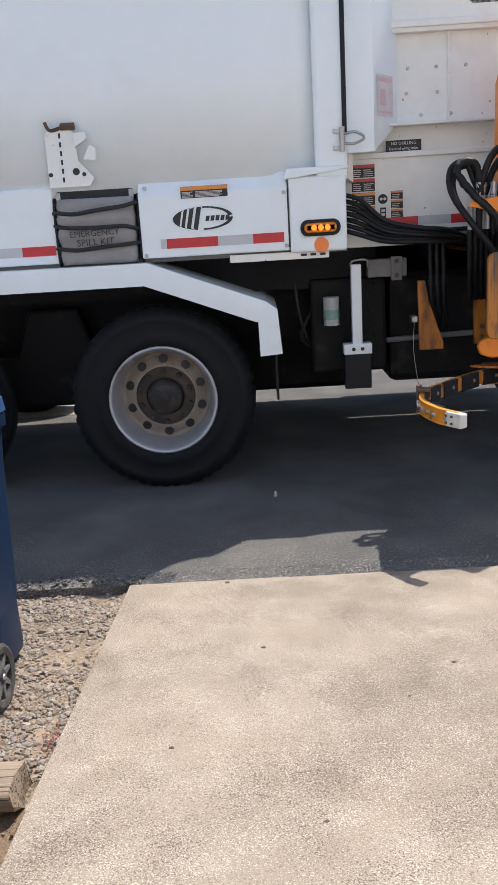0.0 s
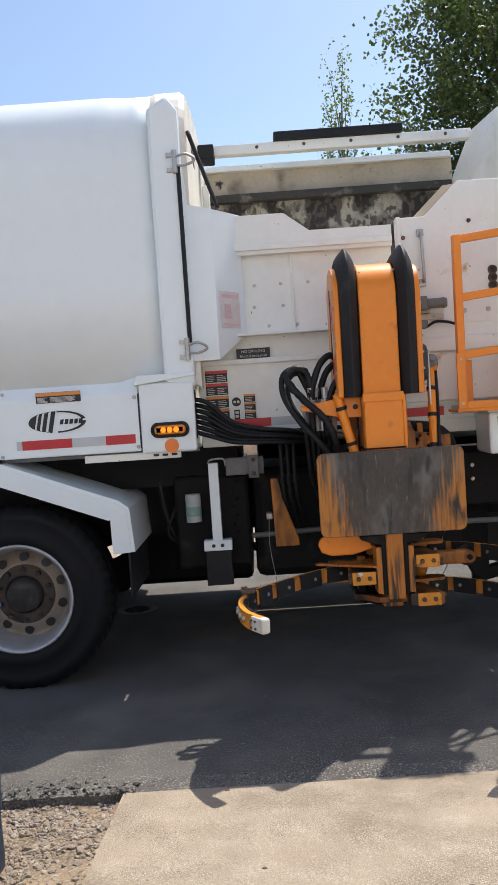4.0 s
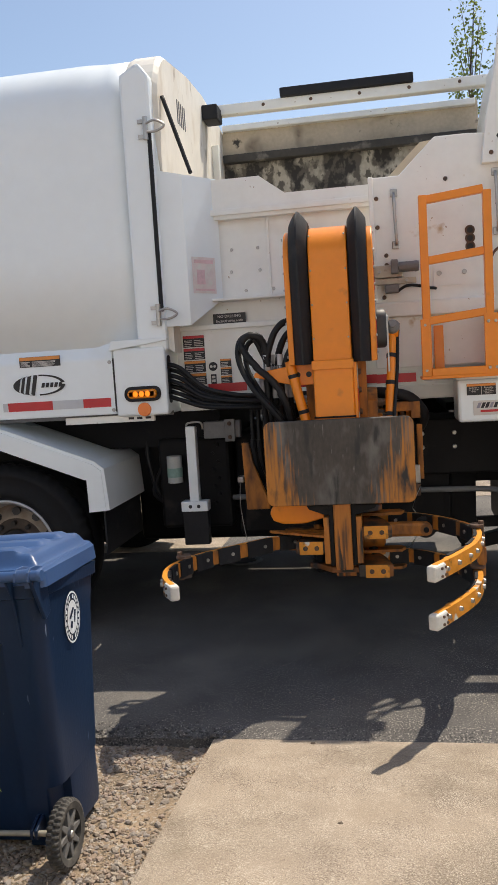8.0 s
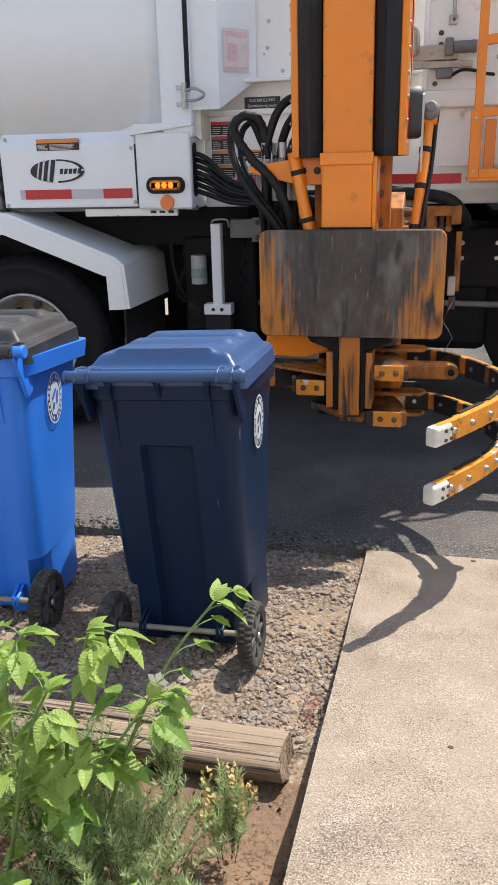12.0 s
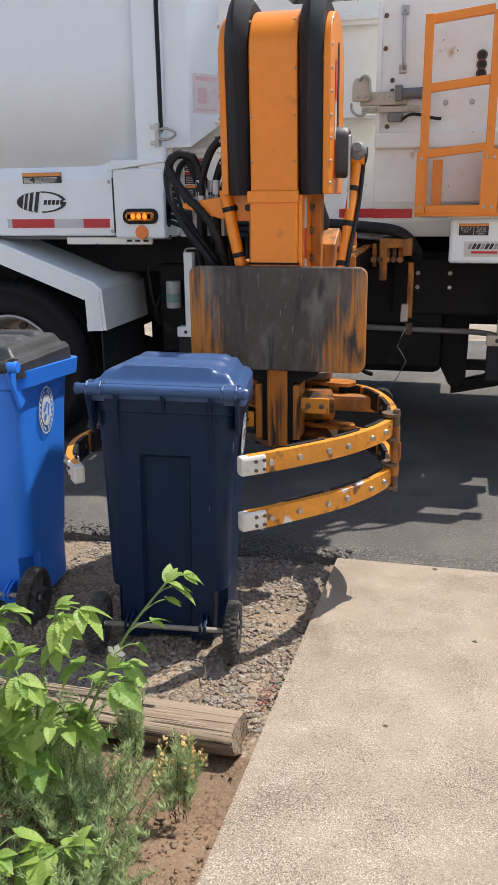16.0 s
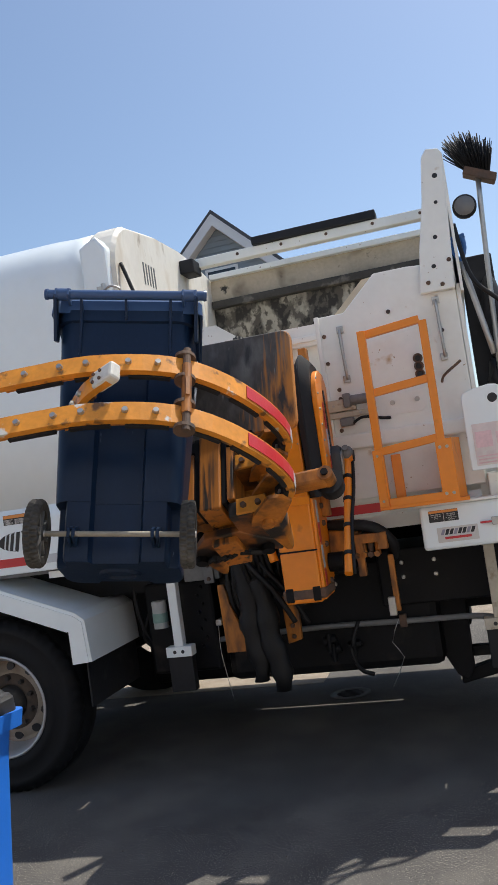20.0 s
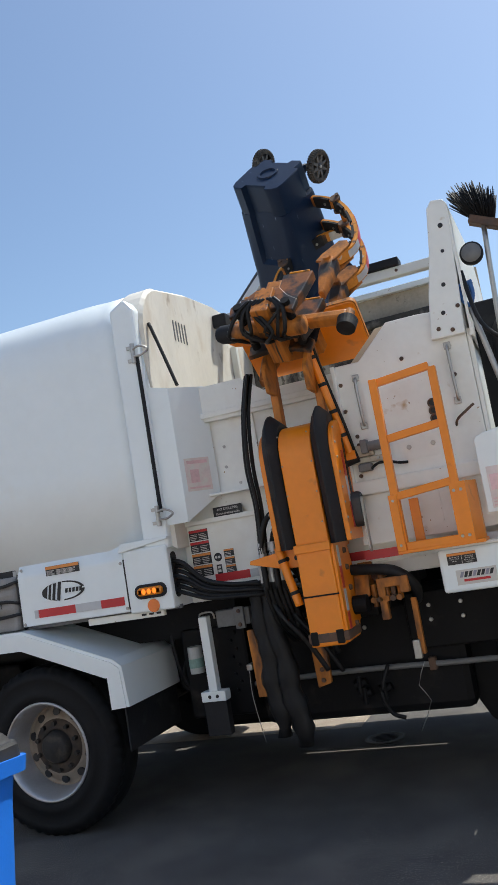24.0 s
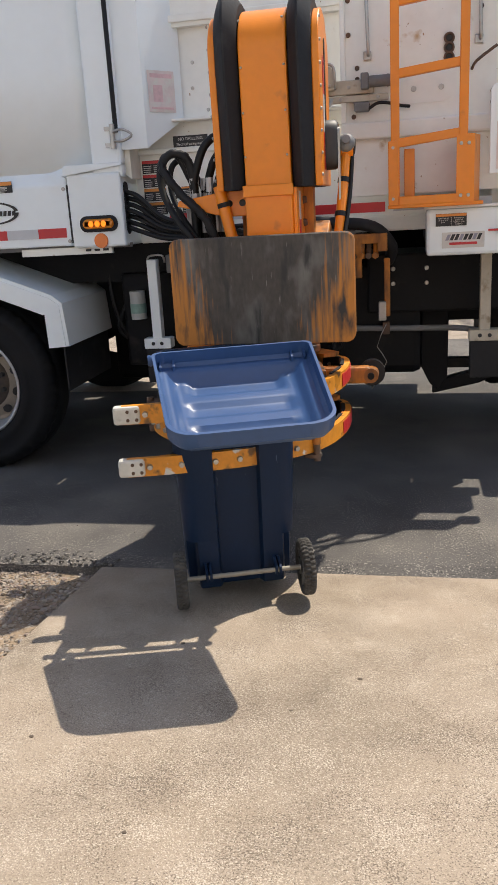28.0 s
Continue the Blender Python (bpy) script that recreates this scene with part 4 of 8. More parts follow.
# panel seams and bolts
bm = blank()
box(bm, 0.737, 0.745, 0.0, 0.05, 1.3, 1.6)
part("panel_gap", bm, ink, truck)
for x, z in ((0.72, 1.58), (0.725, 1.31), (-0.85, 1.63), (-0.85, 1.31), (-0.9, 1.63), (-0.9, 1.31), (0.0, 1.64), (-0.02, 1.3)):
    dot("bolt", x, 0.0 if x > -0.3 else 0.02, z, 0.011, steel, truck, 0.006)
bm = blank()
prism(bm, [(0.72, 1.64), (1.06, 1.68), (1.06, 1.695), (0.74, 1.695)], "y", -0.012, 0.1, bevel=0.004)
part("rain_cap", bm, white, truck)

# spill kit in its wire carrier
kit = thing("spill_kit", "grey canvas emergency spill kit bag strapped with black webbing", "bag")
bm = blank()
rows_ = []
for k in range(15):
    z = 1.275 + 0.335 * k / 14
    bulge = 0.03 * math.sin(math.pi * k / 14) ** 0.6 - 0.02 * (k in (4, 8, 11)) - 0.008 * (k in (3, 5, 7, 9, 12))
    ring_ = []
    for x, y, _ in rounded(-0.47 - bulge * 0.3, -0.07 + bulge * 0.3, 0.0 - bulge, 0.17, 0.04, 0, 5):
        ring_.append((x + 0.006 * bump_noise(x, z, 14, 3), y + 0.014 * bump_noise(x * 1.0, z, 12, 9), z + 0.008 * bump_noise(x, y, 12, 5)))
    rows_.append(ring_)
loft(bm, rows_, smooth=True)
part("bag", bm, canvas, kit)
bm = blank()
box(bm, -0.475, -0.06, 0.03, 0.17, 1.6, 1.655, 0.012)
part("bag_opening", bm, canvas_dark, kit, "black open bag top")
for z, dz, y in ((1.545, 0.03, -0.016), (1.475, -0.03, -0.02), (1.362, 0.01, -0.014)):
    bm = blank()
    tube(bm, [(-0.5, 0.06, z - dz * 0.3), (-0.475, -0.004, z), (-0.38, y - 0.008, z - 0.012), (-0.25, y - 0.012, z - 0.006 + dz * 0.3), (-0.12, y - 0.008, z + dz * 0.5), (-0.06, 0.0, z + dz), (-0.035, 0.08, z + dz)], 0.011, 6)
    part("strap", bm, canvas_dark, kit)
for x in (-0.485, -0.045):
    bm = blank()
    tube(bm, [(x, 0.05, 1.28), (x, 0.02, 1.3), (x, 0.02, 1.58), (x, 0.06, 1.62)], 0.008, 6)
    part("carrier_wire", bm, rubber, kit)
words("lettering", "EMERGENCY", -0.277, -0.037, 1.432, 0.046, ink, kit, 1.0, 1.5)
words("lettering", "SPILL KIT", -0.275, -0.037, 1.386, 0.05, ink, kit, 1.0, 1.0)
for x in (-0.46, -0.075):
    bm = blank()
    box(bm, x - 0.012, x + 0.012, 0.026, 0.032, 1.605, 1.645)
    part("label_tab", bm, seal_tab, kit)

# perforated bracket above the kit
bm = blank()
prism(bm, [(-0.49, 1.67), (-0.28, 1.67), (-0.255, 1.71), (-0.33, 1.8), (-0.335, 1.93), (-0.35, 1.95), (-0.47, 1.95), (-0.49, 1.93)], "y", 0.005, 0.012, bevel=0.002)
brk = part("perforated_bracket", bm, white_old, truck, "white perforated steel bracket")
for k in range(6):
    bm = blank()
    box(bm, -0.418, -0.408, 0.003, 0.006, 1.695 + 0.043 * k, 1.72 + 0.043 * k)
    part("slot", bm, ink, brk)
for x, z, r in ((-0.345, 1.745, 0.02), (-0.305, 1.73, 0.012), (-0.478, 1.735, 0.012)):
    dot("hole", x, 0.006, z, r, ink, brk, 0.003, 12)
bm = blank()
prism(bm, [(-0.335, 1.86), (-0.27, 1.9), (-0.275, 1.93), (-0.335, 1.93)], "y", -0.03, 0.01, bevel=0.002)
prism(bm, [(-0.3, 1.8), (-0.235, 1.79), (-0.23, 1.85), (-0.26, 1.87)], "y", -0.02, 0.012, bevel=0.004)
part("flange", bm, white_old, brk)
bm = blank()
tube(bm, [(-0.48, 0.0, 1.99), (-0.455, 0.0, 1.95), (-0.38, 0.0, 1.965), (-0.33, 0.0, 1.962)], 0.009, 6)
cyl(bm, (-0.4, 0.0, 1.965), (-0.33, 0.0, 1.965), 0.018)
part("latch_hook", bm, rust, brk)
# small pale sign plate further back, with plain red marks and a black lever
bm = blank()
box(bm, -1.36, -1.12, 0.012, 0.03, 1.662, 1.735, 0.003)
rb = part("sign_plate", bm, ink_pale, truck, "small pale plate with red marks")
for k in range(6):
    flat("plate_mark", -1.345 + 0.034 * k, -1.321 + 0.034 * k, 1.677, 1.716, 0.011, red_tape, rb)
flat("plate_edge", -1.355, -1.125, 1.724, 1.732, 0.011, red_tape, rb)
bm = blank()
tube(bm, [(-1.16, 0.0, 1.735), (-1.125, -0.03, 1.71), (-1.085, -0.035, 1.665), (-1.05, -0.02, 1.66)], 0.013, 8)
part("lever", bm, rubber, rb, "black lever")

# latch rod by the corner post
bm = blank()
cyl(bm, (1.045, 0.0, 1.84), (1.045, 0.0, 2.8), 0.012, seg=10)
rod = part("latch_rod", bm, rubber, truck, "dark upright door rod")
for z in (1.82, 2.82):
    bm = blank()
    cyl(bm, (1.03, -0.015, z - 0.06), (1.03, -0.015, z + 0.06), 0.014, seg=10)
    box(bm, 0.985, 1.03, -0.01, 0.02, z - 0.05, z - 0.03)
    box(bm, 0.985, 1.03, -0.01, 0.02, z + 0.03, z + 0.05)
    part("hinge_pin", bm, steel, rod)
    bm = blank()
    tube(bm, [(1.03, -0.02, z + 0.02), (1.09, -0.04, z + 0.03), (1.14, -0.035, z), (1.09, -0.03, z - 0.025), (1.03, -0.02, z - 0.02)], 0.007, 6)
    part("loop_latch", bm, steel, rod)
# dark seal strip and small fittings on the body front
bm = blank()
tube(bm, [(1.1, 0.12, 3.02), (1.17, 0.11, 2.8), (1.24, 0.09, 2.585)], 0.012, 6)
part("seal_strip", bm, rubber, truck)
for k in range(5):
    bm = blank()
    box(bm, 1.088, 1.094, 0.5 + 0.045 * k, 0.512 + 0.045 * k, 2.98, 3.12)
    part("vent_slot", bm, frame_grey, truck)
bm = blank()
box(bm, 1.09, 1.2, 1.22, 1.4, 3.2, 3.3, 0.01)
part("work_lamp", bm, rubber, truck)
for y in (1.5,):
    bm = blank()
    box(bm, 1.09, 1.14, y, y + 0.05, 2.42, 3.1, 0.006)
    part("bulkhead_rib", bm, white_old, truck)

# pink sticker on the skirt: faded print in bars
def on_skirt(name, u0, u1, z0, z1, off, mat, parent=truck, label=""):
    bm = blank()
    d = Vector((0.15, 0.2, 0)).normalized()
    nrm = Vector((0.2, -0.15, 0)).normalized() * off
    o = Vector((1.2, 0.03, 0)) + nrm
    bm.faces.new([bm.verts.new((o + d * u) + Vector((0, 0, z))) for u, z in ((u0, z0), (u1, z0), (u1, z1), (u0, z1))])
    return part(name, bm, mat, parent, label)


sk = on_skirt("pink_sticker", 0.03, 0.2, 1.93, 2.13, 0.004, paper_pink, label="faded pink instruction sticker")
on_skirt("sticker_print", 0.045, 0.185, 2.095, 2.115, 0.006, ink_pink, sk)
on_skirt("sticker_print", 0.06, 0.12, 1.98, 2.06, 0.006, ink_pink, sk)
on_skirt("sticker_print", 0.045, 0.185, 1.945, 1.955, 0.006, ink_pink, sk)

# sticker panel
for k in range(4):
    z = 1.42 + 0.0725 * k
    st = flat("safety_sticker", 1.1, 1.225, z, z + 0.066, 0.218, ink, label="black safety sticker with a red strip")
    flat("label_strip", 1.101, 1.224, z + 0.05, z + 0.065, 0.2155, red_tape if k > 1 else ink_orange, st)
    lines(1.108, 1.155, z + 0.006, z + 0.046, 0.2148, 4, ink_pale, st, seed=10 + k, fill=0.35)
    lines(1.165, 1.218, z + 0.006, z + 0.046, 0.2148, 4, ink_pale, st, seed=20 + k, fill=0.35)
for k in range(3):
    z = 1.42 + 0.048 * k
    st = flat("safety_sticker", 1.312, 1.376, z, z + 0.043, 0.218, ink)
    flat("label_strip", 1.313, 1.375, z + 0.033, z + 0.042, 0.2155, ink_orange, st)
    lines(1.317, 1.37, z + 0.004, z + 0.03, 0.2148, 3, ink_pale, st, seed=30 + k, fill=0.35)
dot("pictogram", 1.268, 0.218, 1.52, 0.026, ink, truck, 0.003, 20)
bm = blank()
for x in (1.258, 1.278):
    cyl(bm, (x, 0.2165, 1.52), (x, 0.213, 1.52), 0.008, seg=10)
part("pictogram_mark", bm, ink_pale, truck)
pg = flat("pictogram", 1.252, 1.284, 1.42, 1.475, 0.218, ink)
flat("pictogram_mark", 1.258, 1.278, 1.43, 1.445, 0.2155, ink_pale, pg)
flat("pictogram_mark", 1.258, 1.278, 1.452, 1.466, 0.2155, ink_pale, pg)
nd = flat("warning_plate", 1.287, 1.477, 1.757, 1.817, 0.216, ink, label="black plate with white lettering")
words("lettering", "NO DRILLING", 1.382, 0.212, 1.8, 0.022, ink_pale, nd)
words("lettering", "Electrical wiring inside", 1.382, 0.212, 1.774, 0.02, ink_pale, nd, 0.86)
bm = blank()
box(bm, 1.3, 2.2, 0.16, 0.25, 1.885, 1.9, 0.004)
part("wall_ledge", bm, white_old, truck)
bm = blank()
box(bm, 1.07, 1.9, 0.2, 0.22, 1.73, 1.76, 0.006)
part("wall_ledge", bm, white_old, truck)
for x, z in ((1.483, 1.94), (1.643, 1.94), (1.413, 2.175), (1.564, 2.175), (1.405, 2.051), (1.72, 2.175), (1.57, 2.05)):
    dot("bolt", x, 0.25, z, 0.01, steel, truck, 0.008)
bm = blank()
box(bm, 1.62, 1.635, 0.235, 0.25, 1.9, 2.35, 0.003)
part("wall_seam", bm, white_old, truck)
# hose slot in the signal box and the swept hose bundle
bm = blank()
loft(bm, [[(x, p[0], p[1]) for p in rounded(0.03, 0.1, 1.33, 1.6, 0.03, 0)] for x in (1.044, 1.048)])
part("hose_slot", bm, rubber, truck)
for k in range(7):
    z = 1.36 + 0.03 * k
    y = 0.06 + 0.012 * (k % 3)
    bm = blank()
    tube(bm, [(1.03, y, z + 0.01), (1.12, y - 0.02, z - 0.02), (1.25, y - 0.04, z - 0.06 - 0.012 * k), (1.42, y - 0.08, 1.29 + 0.012 * k), (1.58, y - 0.05, 1.28 + 0.01 * k), (1.75, y + 0.1, 1.27)], 0.0125, 8)
    part("hydraulic_hose", bm, hose_m, truck)
# pipes along the wall foot
for k in range(3):
    bm = blank()
    tube(bm, [(1.35, 0.18, 1.33 - 0.025 * k), (1.8, 0.16, 1.34 - 0.025 * k), (2.25, 0.17, 1.32 - 0.03 * k)], 0.012, 8)
    part("hydraulic_pipe", bm, steel if k else hose_m, truck)
bm = blank()
box(bm, 1.06, 3.33, 0.2, 0.3, 1.27, 1.35, 0.01)
part("wall_foot", bm, white_old, truck, "stained white folded wall foot")

# hopper panel fittings
for dz in (-0.02, 0.022, 0.064):
    bm = blank()
    lathe(bm, [(0.026, 0.0), (0.024, -0.01), (0.017, -0.012), (0.015, 0.0)], 16, m=Matrix.Translation((2.715, 0.074, 2.083 + dz)))
    gr = part("cable_gland", bm, rust, truck)
    dot("hole", 2.715, 0.074, 2.083 + dz, 0.016, ink, gr, 0.004, 12)
for x, z0, z1 in ((2.33, 2.1, 2.37), (2.85, 2.13, 2.43)):
    bm = blank()
    tube(bm, [(x, 0.07, z1), (x, 0.045, z1 - 0.02), (x + 0.003, 0.04, (z0 + z1) / 2), (x + 0.006, 0.045, z0 + 0.02), (x + 0.006, 0.07, z0)], 0.009, 6)
    hd = part("grab_handle", bm, steel, truck, "thin bent steel handle")
    for z in (z0, z1):
        bm = blank()
        box(bm, x - 0.018, x + 0.02, 0.06, 0.075, z - 0.02, z + 0.02, 0.004)
        part("handle_foot", bm, steel, hd)
bm = blank()
cyl(bm, (2.34, 0.03, 1.98), (2.43, 0.03, 1.98), 0.027, seg=18)
cyl(bm, (2.425, 0.03, 1.98), (2.445, 0.03, 1.98), 0.03, 0.026, 18)
box(bm, 2.3, 2.338, 0.0, 0.06, 1.945, 2.02, 0.006)
mt = part("actuator_motor", bm, frame_grey, truck, "small dark latch actuator")
bm = blank()
box(bm, 2.12, 2.36, 0.035, 0.075, 1.93, 1.995, 0.006)
part("actuator_rail", bm, post_beige, mt, "dirty beige rail")
bm = blank()
box(bm, 2.13, 2.43, 0.04, 0.07, 1.895, 1.925, 0.004)
part("actuator_rail", bm, post_beige, mt, "dirty beige rail")
bm = blank()
prism(bm, [(2.085, 1.95), (2.175, 1.95), (2.175, 2.03), (2.155, 2.06), (2.1, 2.06), (2.085, 2.035)], "y", 0.0, 0.04, bevel=0.006)
part("actuator_bracket", bm, post_beige, mt, "dirty beige bracket")
bm = blank()
tube(bm, [(2.12, -0.005, 2.045), (2.145, -0.022, 2.065), (2.172, -0.024, 2.05), (2.178, -0.02, 2.0), (2.178, -0.004, 1.955)], 0.007, 8)
part("latch_loop", bm, steel, mt)
bm = blank()
tube(bm, [(2.08, 0.02, 1.94), (2.085, -0.005, 1.91), (2.115, -0.01, 1.882), (2.15, -0.008, 1.884), (2.162, 0.0, 1.912)], 0.007, 8)
part("latch_hook", bm, steel, mt)
bm = blank()
tube(bm, [(2.33, 0.03, 1.855), (2.38, 0.02, 1.88), (2.44, 0.025, 1.876), (2.49, 0.03, 1.862), (2.53, 0.055, 1.858)], 0.008, 8)
part("cable", bm, hose_m, mt)
bm = blank()
box(bm, 2.265, 2.34, 0.02, 0.07, 1.848, 1.892, 0.008)
part("junction_box", bm, frame_grey, mt, "grey junction box")
for x, z in ((2.11, 1.972), (2.15, 1.972), (2.24, 1.962), (2.2, 1.91), (2.38, 1.91)):
    dot("bolt", x, 0.0 if x < 2.18 else 0.036, z, 0.009, steel, mt, 0.008)
bm = blank()
prism(bm, [(2.52, 1.87), (2.7, 1.87), (2.73, 1.9), (2.73, 1.97), (2.7, 2.0), (2.52, 2.0)], "y", 0.068, 0.075)
tp = part("bolted_plate", bm, white_old, truck)
for x in (2.55, 2.68):
    dot("bolt", x, 0.068, 1.935, 0.014, steel, tp, 0.01)
bm = blank()
prism(bm, [(2.3, 1.5), (2.58, 1.48), (2.66, 1.52), (2.66, 1.68), (2.3, 1.73), (2.24, 1.66), (2.24, 1.56)], "y", 0.07, 0.0745)
part("patch_plate", bm, white_old, truck, "octagonal welded patch")
bm = blank()
box(bm, 2.2, 2.96, 0.04, 0.08, 1.72, 1.8, 0.01)
part("panel_rail", bm, white_old, truck)
bm = blank()
box(bm, 2.2, 2.225, 0.05, 0.08, 1.8, 2.46, 0.005)
part("panel_rail", bm, white_old, truck)
for x, z in ((2.86, 2.27), (2.9, 2.5), (2.6, 2.42), (2.28, 2.0), (2.28, 2.05), (2.26, 1.83), (2.92, 1.85), (2.92, 1.9), (2.24, 2.2), (2.24, 2.35), (2.83, 2.52), (2.95, 2.62)):
    dot("bolt", x, 0.074 if z < 2.46 else 0.03, z, 0.012, rust, truck, 0.01)
bm = blank()
tube(bm, [(2.82, 0.06, 2.0), (2.84, 0.02, 2.03), (2.93, 0.02, 2.09)], 0.007, 6)
part("hook", bm, rust, truck)
# beige lip plate, gusset holes, lamp
bm = blank()
prism(bm, [(2.3, 2.46), (2.72, 2.46), (2.72, 2.625), (2.6, 2.64), (2.48, 2.63)], "y", 0.121, 0.13)
part("lip_plate", bm, beige, truck, "beige lip plate")
for x, z, r in ((2.945, 3.07, 0.014), (2.93, 2.93, 0.01), (2.9, 2.75, 0.012), (2.87, 2.6, 0.012)):
    dot("hole", x, 0.03, z, r, ink, truck, 0.003, 12)
bm = blank()
prism(bm, [(0.035, 2.45), (1.92, 2.45), (1.92, 3.12), (1.36, 3.3), (0.035, 3.17)], "x", 2.985, 3.0)
part("front_cheek", bm, white_old, truck, "sloped white cheek plate")
bm = blank()
box(bm, 1.1, 2.98, 1.88, 1.95, 3.06, 3.12, 0.006)
part("wall_ledge", bm, grime_dark, truck, "blackened ledge on the hopper wall")
bm = blank()
box(bm, 1.1, 2.98, 1.9, 1.955, 3.3, 3.345, 0.006)
part("wall_top_rail", bm, white_old, truck)
for k in range(5):
    dot("bolt", 1.5 + 0.33 * k, 1.36, 3.3, 0.012, rust, truck, 0.008)

# cab-side clutter: broom, shovel, lamp, black covers
broom = thing("push_broom", "broom with stiff black bristles clipped upright to the truck", "broom")
bm = blank()
tube(bm, [(3.16, 0.1, 3.03), (3.14, 0.1, 2.6), (3.117, 0.1, 2.0)], 0.014, 10, per=3)
part("handle", bm, steel, broom)
bm = blank()
box(bm, -0.085, 0.085, -0.04, 0.04, -0.022, 0.022, 0.006, m=Matrix.Translation((3.17, 0.1, 3.04)) @ Matrix.Rotation(radians(26), 4, "Y"))
part("head_block", bm, rust, broom, "worn wooden head block")
rnd = random.Random(4)
bm = blank()
for k in range(260):
    u = rnd.uniform(-1, 1)
    v = rnd.uniform(-1, 1)
    a = radians(18)
    b0 = Vector((3.16 + 0.055 * u, 0.1 + 0.03 * v, 3.06 - 0.03 * u))
    tip = b0 + Vector((0.065 * u + rnd.uniform(-0.012, 0.012) - 0.035, 0.06 * v, 0.185 - 0.05 * u * u + rnd.uniform(-0.035, 0.02)))
    tube(bm, [b0, tip], 0.005, 3, per=1, taper=0.5)
tagged(part("bristle_tuft", bm, rubber, broom, "stiff black splayed bristles"), kind="stuff")
shovel = thing("shovel", "shovel with a blue D-shaped grip clipped to the truck", "shovel")
bm = blank()
tube(bm, [(3.01, 0.06, 2.6), (3.05, 0.06, 2.38), (3.1, 0.06, 2.1)], 0.016, 10, per=3)
part("shaft", bm, steel, shovel)
bm = blank()
tube(bm, [(3.01, 0.06, 2.6), (2.975, 0.06, 2.66), (2.97, 0.06, 2.72)], 0.013, 8)
tube(bm, [(3.01, 0.06, 2.6), (3.035, 0.06, 2.67), (3.03, 0.06, 2.735)], 0.013, 8)
tube(bm, [(2.955, 0.06, 2.722), (3.0, 0.06, 2.728), (3.045, 0.06, 2.736)], 0.014, 8)
part("d_grip", bm, blue_grip, shovel, "blue plastic D grip")
bm = blank()
lathe(bm, [(0.0, 0.0), (0.05, 0.002), (0.062, 0.012), (0.062, 0.04), (0.04, 0.07), (0.0, 0.075)], 24, m=Matrix.Translation((3.07, 0.06, 2.89)))
wl = part("round_work_lamp", bm, rubber, truck, "round black work lamp")
bm = blank()
lathe(bm, [(0.0, -0.003), (0.05, -0.002), (0.052, 0.004)], 24, m=Matrix.Translation((3.07, 0.06, 2.89)))
part("lens", bm, frame_grey, wl)
rnd = random.Random(9)
for cx, cz, rx, rz in ((3.13, 2.3, 0.055, 0.24), (3.2, 2.1, 0.06, 0.3), (3.1, 1.98, 0.04, 0.12)):
    bm = blank()
    rr = []
    for k in range(11):
        a = math.pi * k / 10
        rr.append([(cx + 0.02 * bump_noise(k, j, 0.7, cx) + max(rx * math.sin(a), 0.004) * math.cos(2 * math.pi * j / 14), 0.18 + 0.08 * math.sin(a) * math.sin(2 * math.pi * j / 14), cz - rz * math.cos(a)) for j in range(14)])
    loft(bm, rr, smooth=True)
    part("black_cover", bm, rubber, truck, "bunched black rubber cover")
bm = blank()
tube(bm, [(3.0, 0.05, 2.8), (3.05, 0.02, 2.5), (3.2, 0.04, 2.3), (3.24, 0.05, 1.95)], 0.012, 8)
part("cable", bm, hose_m, truck)
dot("hole", 3.05, -0.07, 1.87, 0.024, ink, truck, 0.003, 16)
sk = flat("pink_sticker", 2.93, 3.12, 1.54, 1.75, -0.071, paper_pink, label="faded pink instruction sticker")
lines(2.94, 3.11, 1.55, 1.6, -0.075, 3, ink_pink, sk, seed=41, fill=0.4)
flat("sticker_print", 2.94, 3.02, 1.63, 1.71, -0.0745, ink_pink, sk)
flat("sticker_print", 3.04, 3.1, 1.64, 1.7, -0.0745, ink_pink, sk)
bm = blank()
box(bm, 3.33, 3.42, -0.04, 0.04, 1.6, 1.68, 0.012)
part("corner_lamp", bm, rubber, truck)
flat("reflective_tape", 3.03, 3.27, 1.385, 1.435, 0.019, red_tape)
bm = blank()
box(bm, 2.97, 3.31, 0.02, 0.2, 1.345, 1.5, 0.008)
part("side_sill", bm, white_old, truck)
bm = blank()
tube(bm, [(3.44, 0.22, 1.13), (3.455, 0.13, 1.135), (3.468, 0.1, 1.1), (3.478, 0.1, 0.95), (3.49, 0.1, 0.8), (3.488, 0.11, 0.7), (3.475, 0.14, 0.67)], 0.023, 14)
xp = part("coolant_pipe", bm, steel, truck, "grey upright steel pipe with an elbow")
for z, r in ((1.035, 0.034), (0.985, 0.028), (0.8, 0.026)):
    bm = blank()
    cyl(bm, (3.474, 0.1, z), (3.475, 0.1, z + 0.035), r, seg=14)
    part("pipe_collar", bm, rim_steel if r > 0.027 else rubber, xp)
bm = blank()
box(bm, 3.34, 3.53, 0.16, 0.8, 0.86, 1.31, 0.03)
part("side_tank", bm, black_metal, truck)

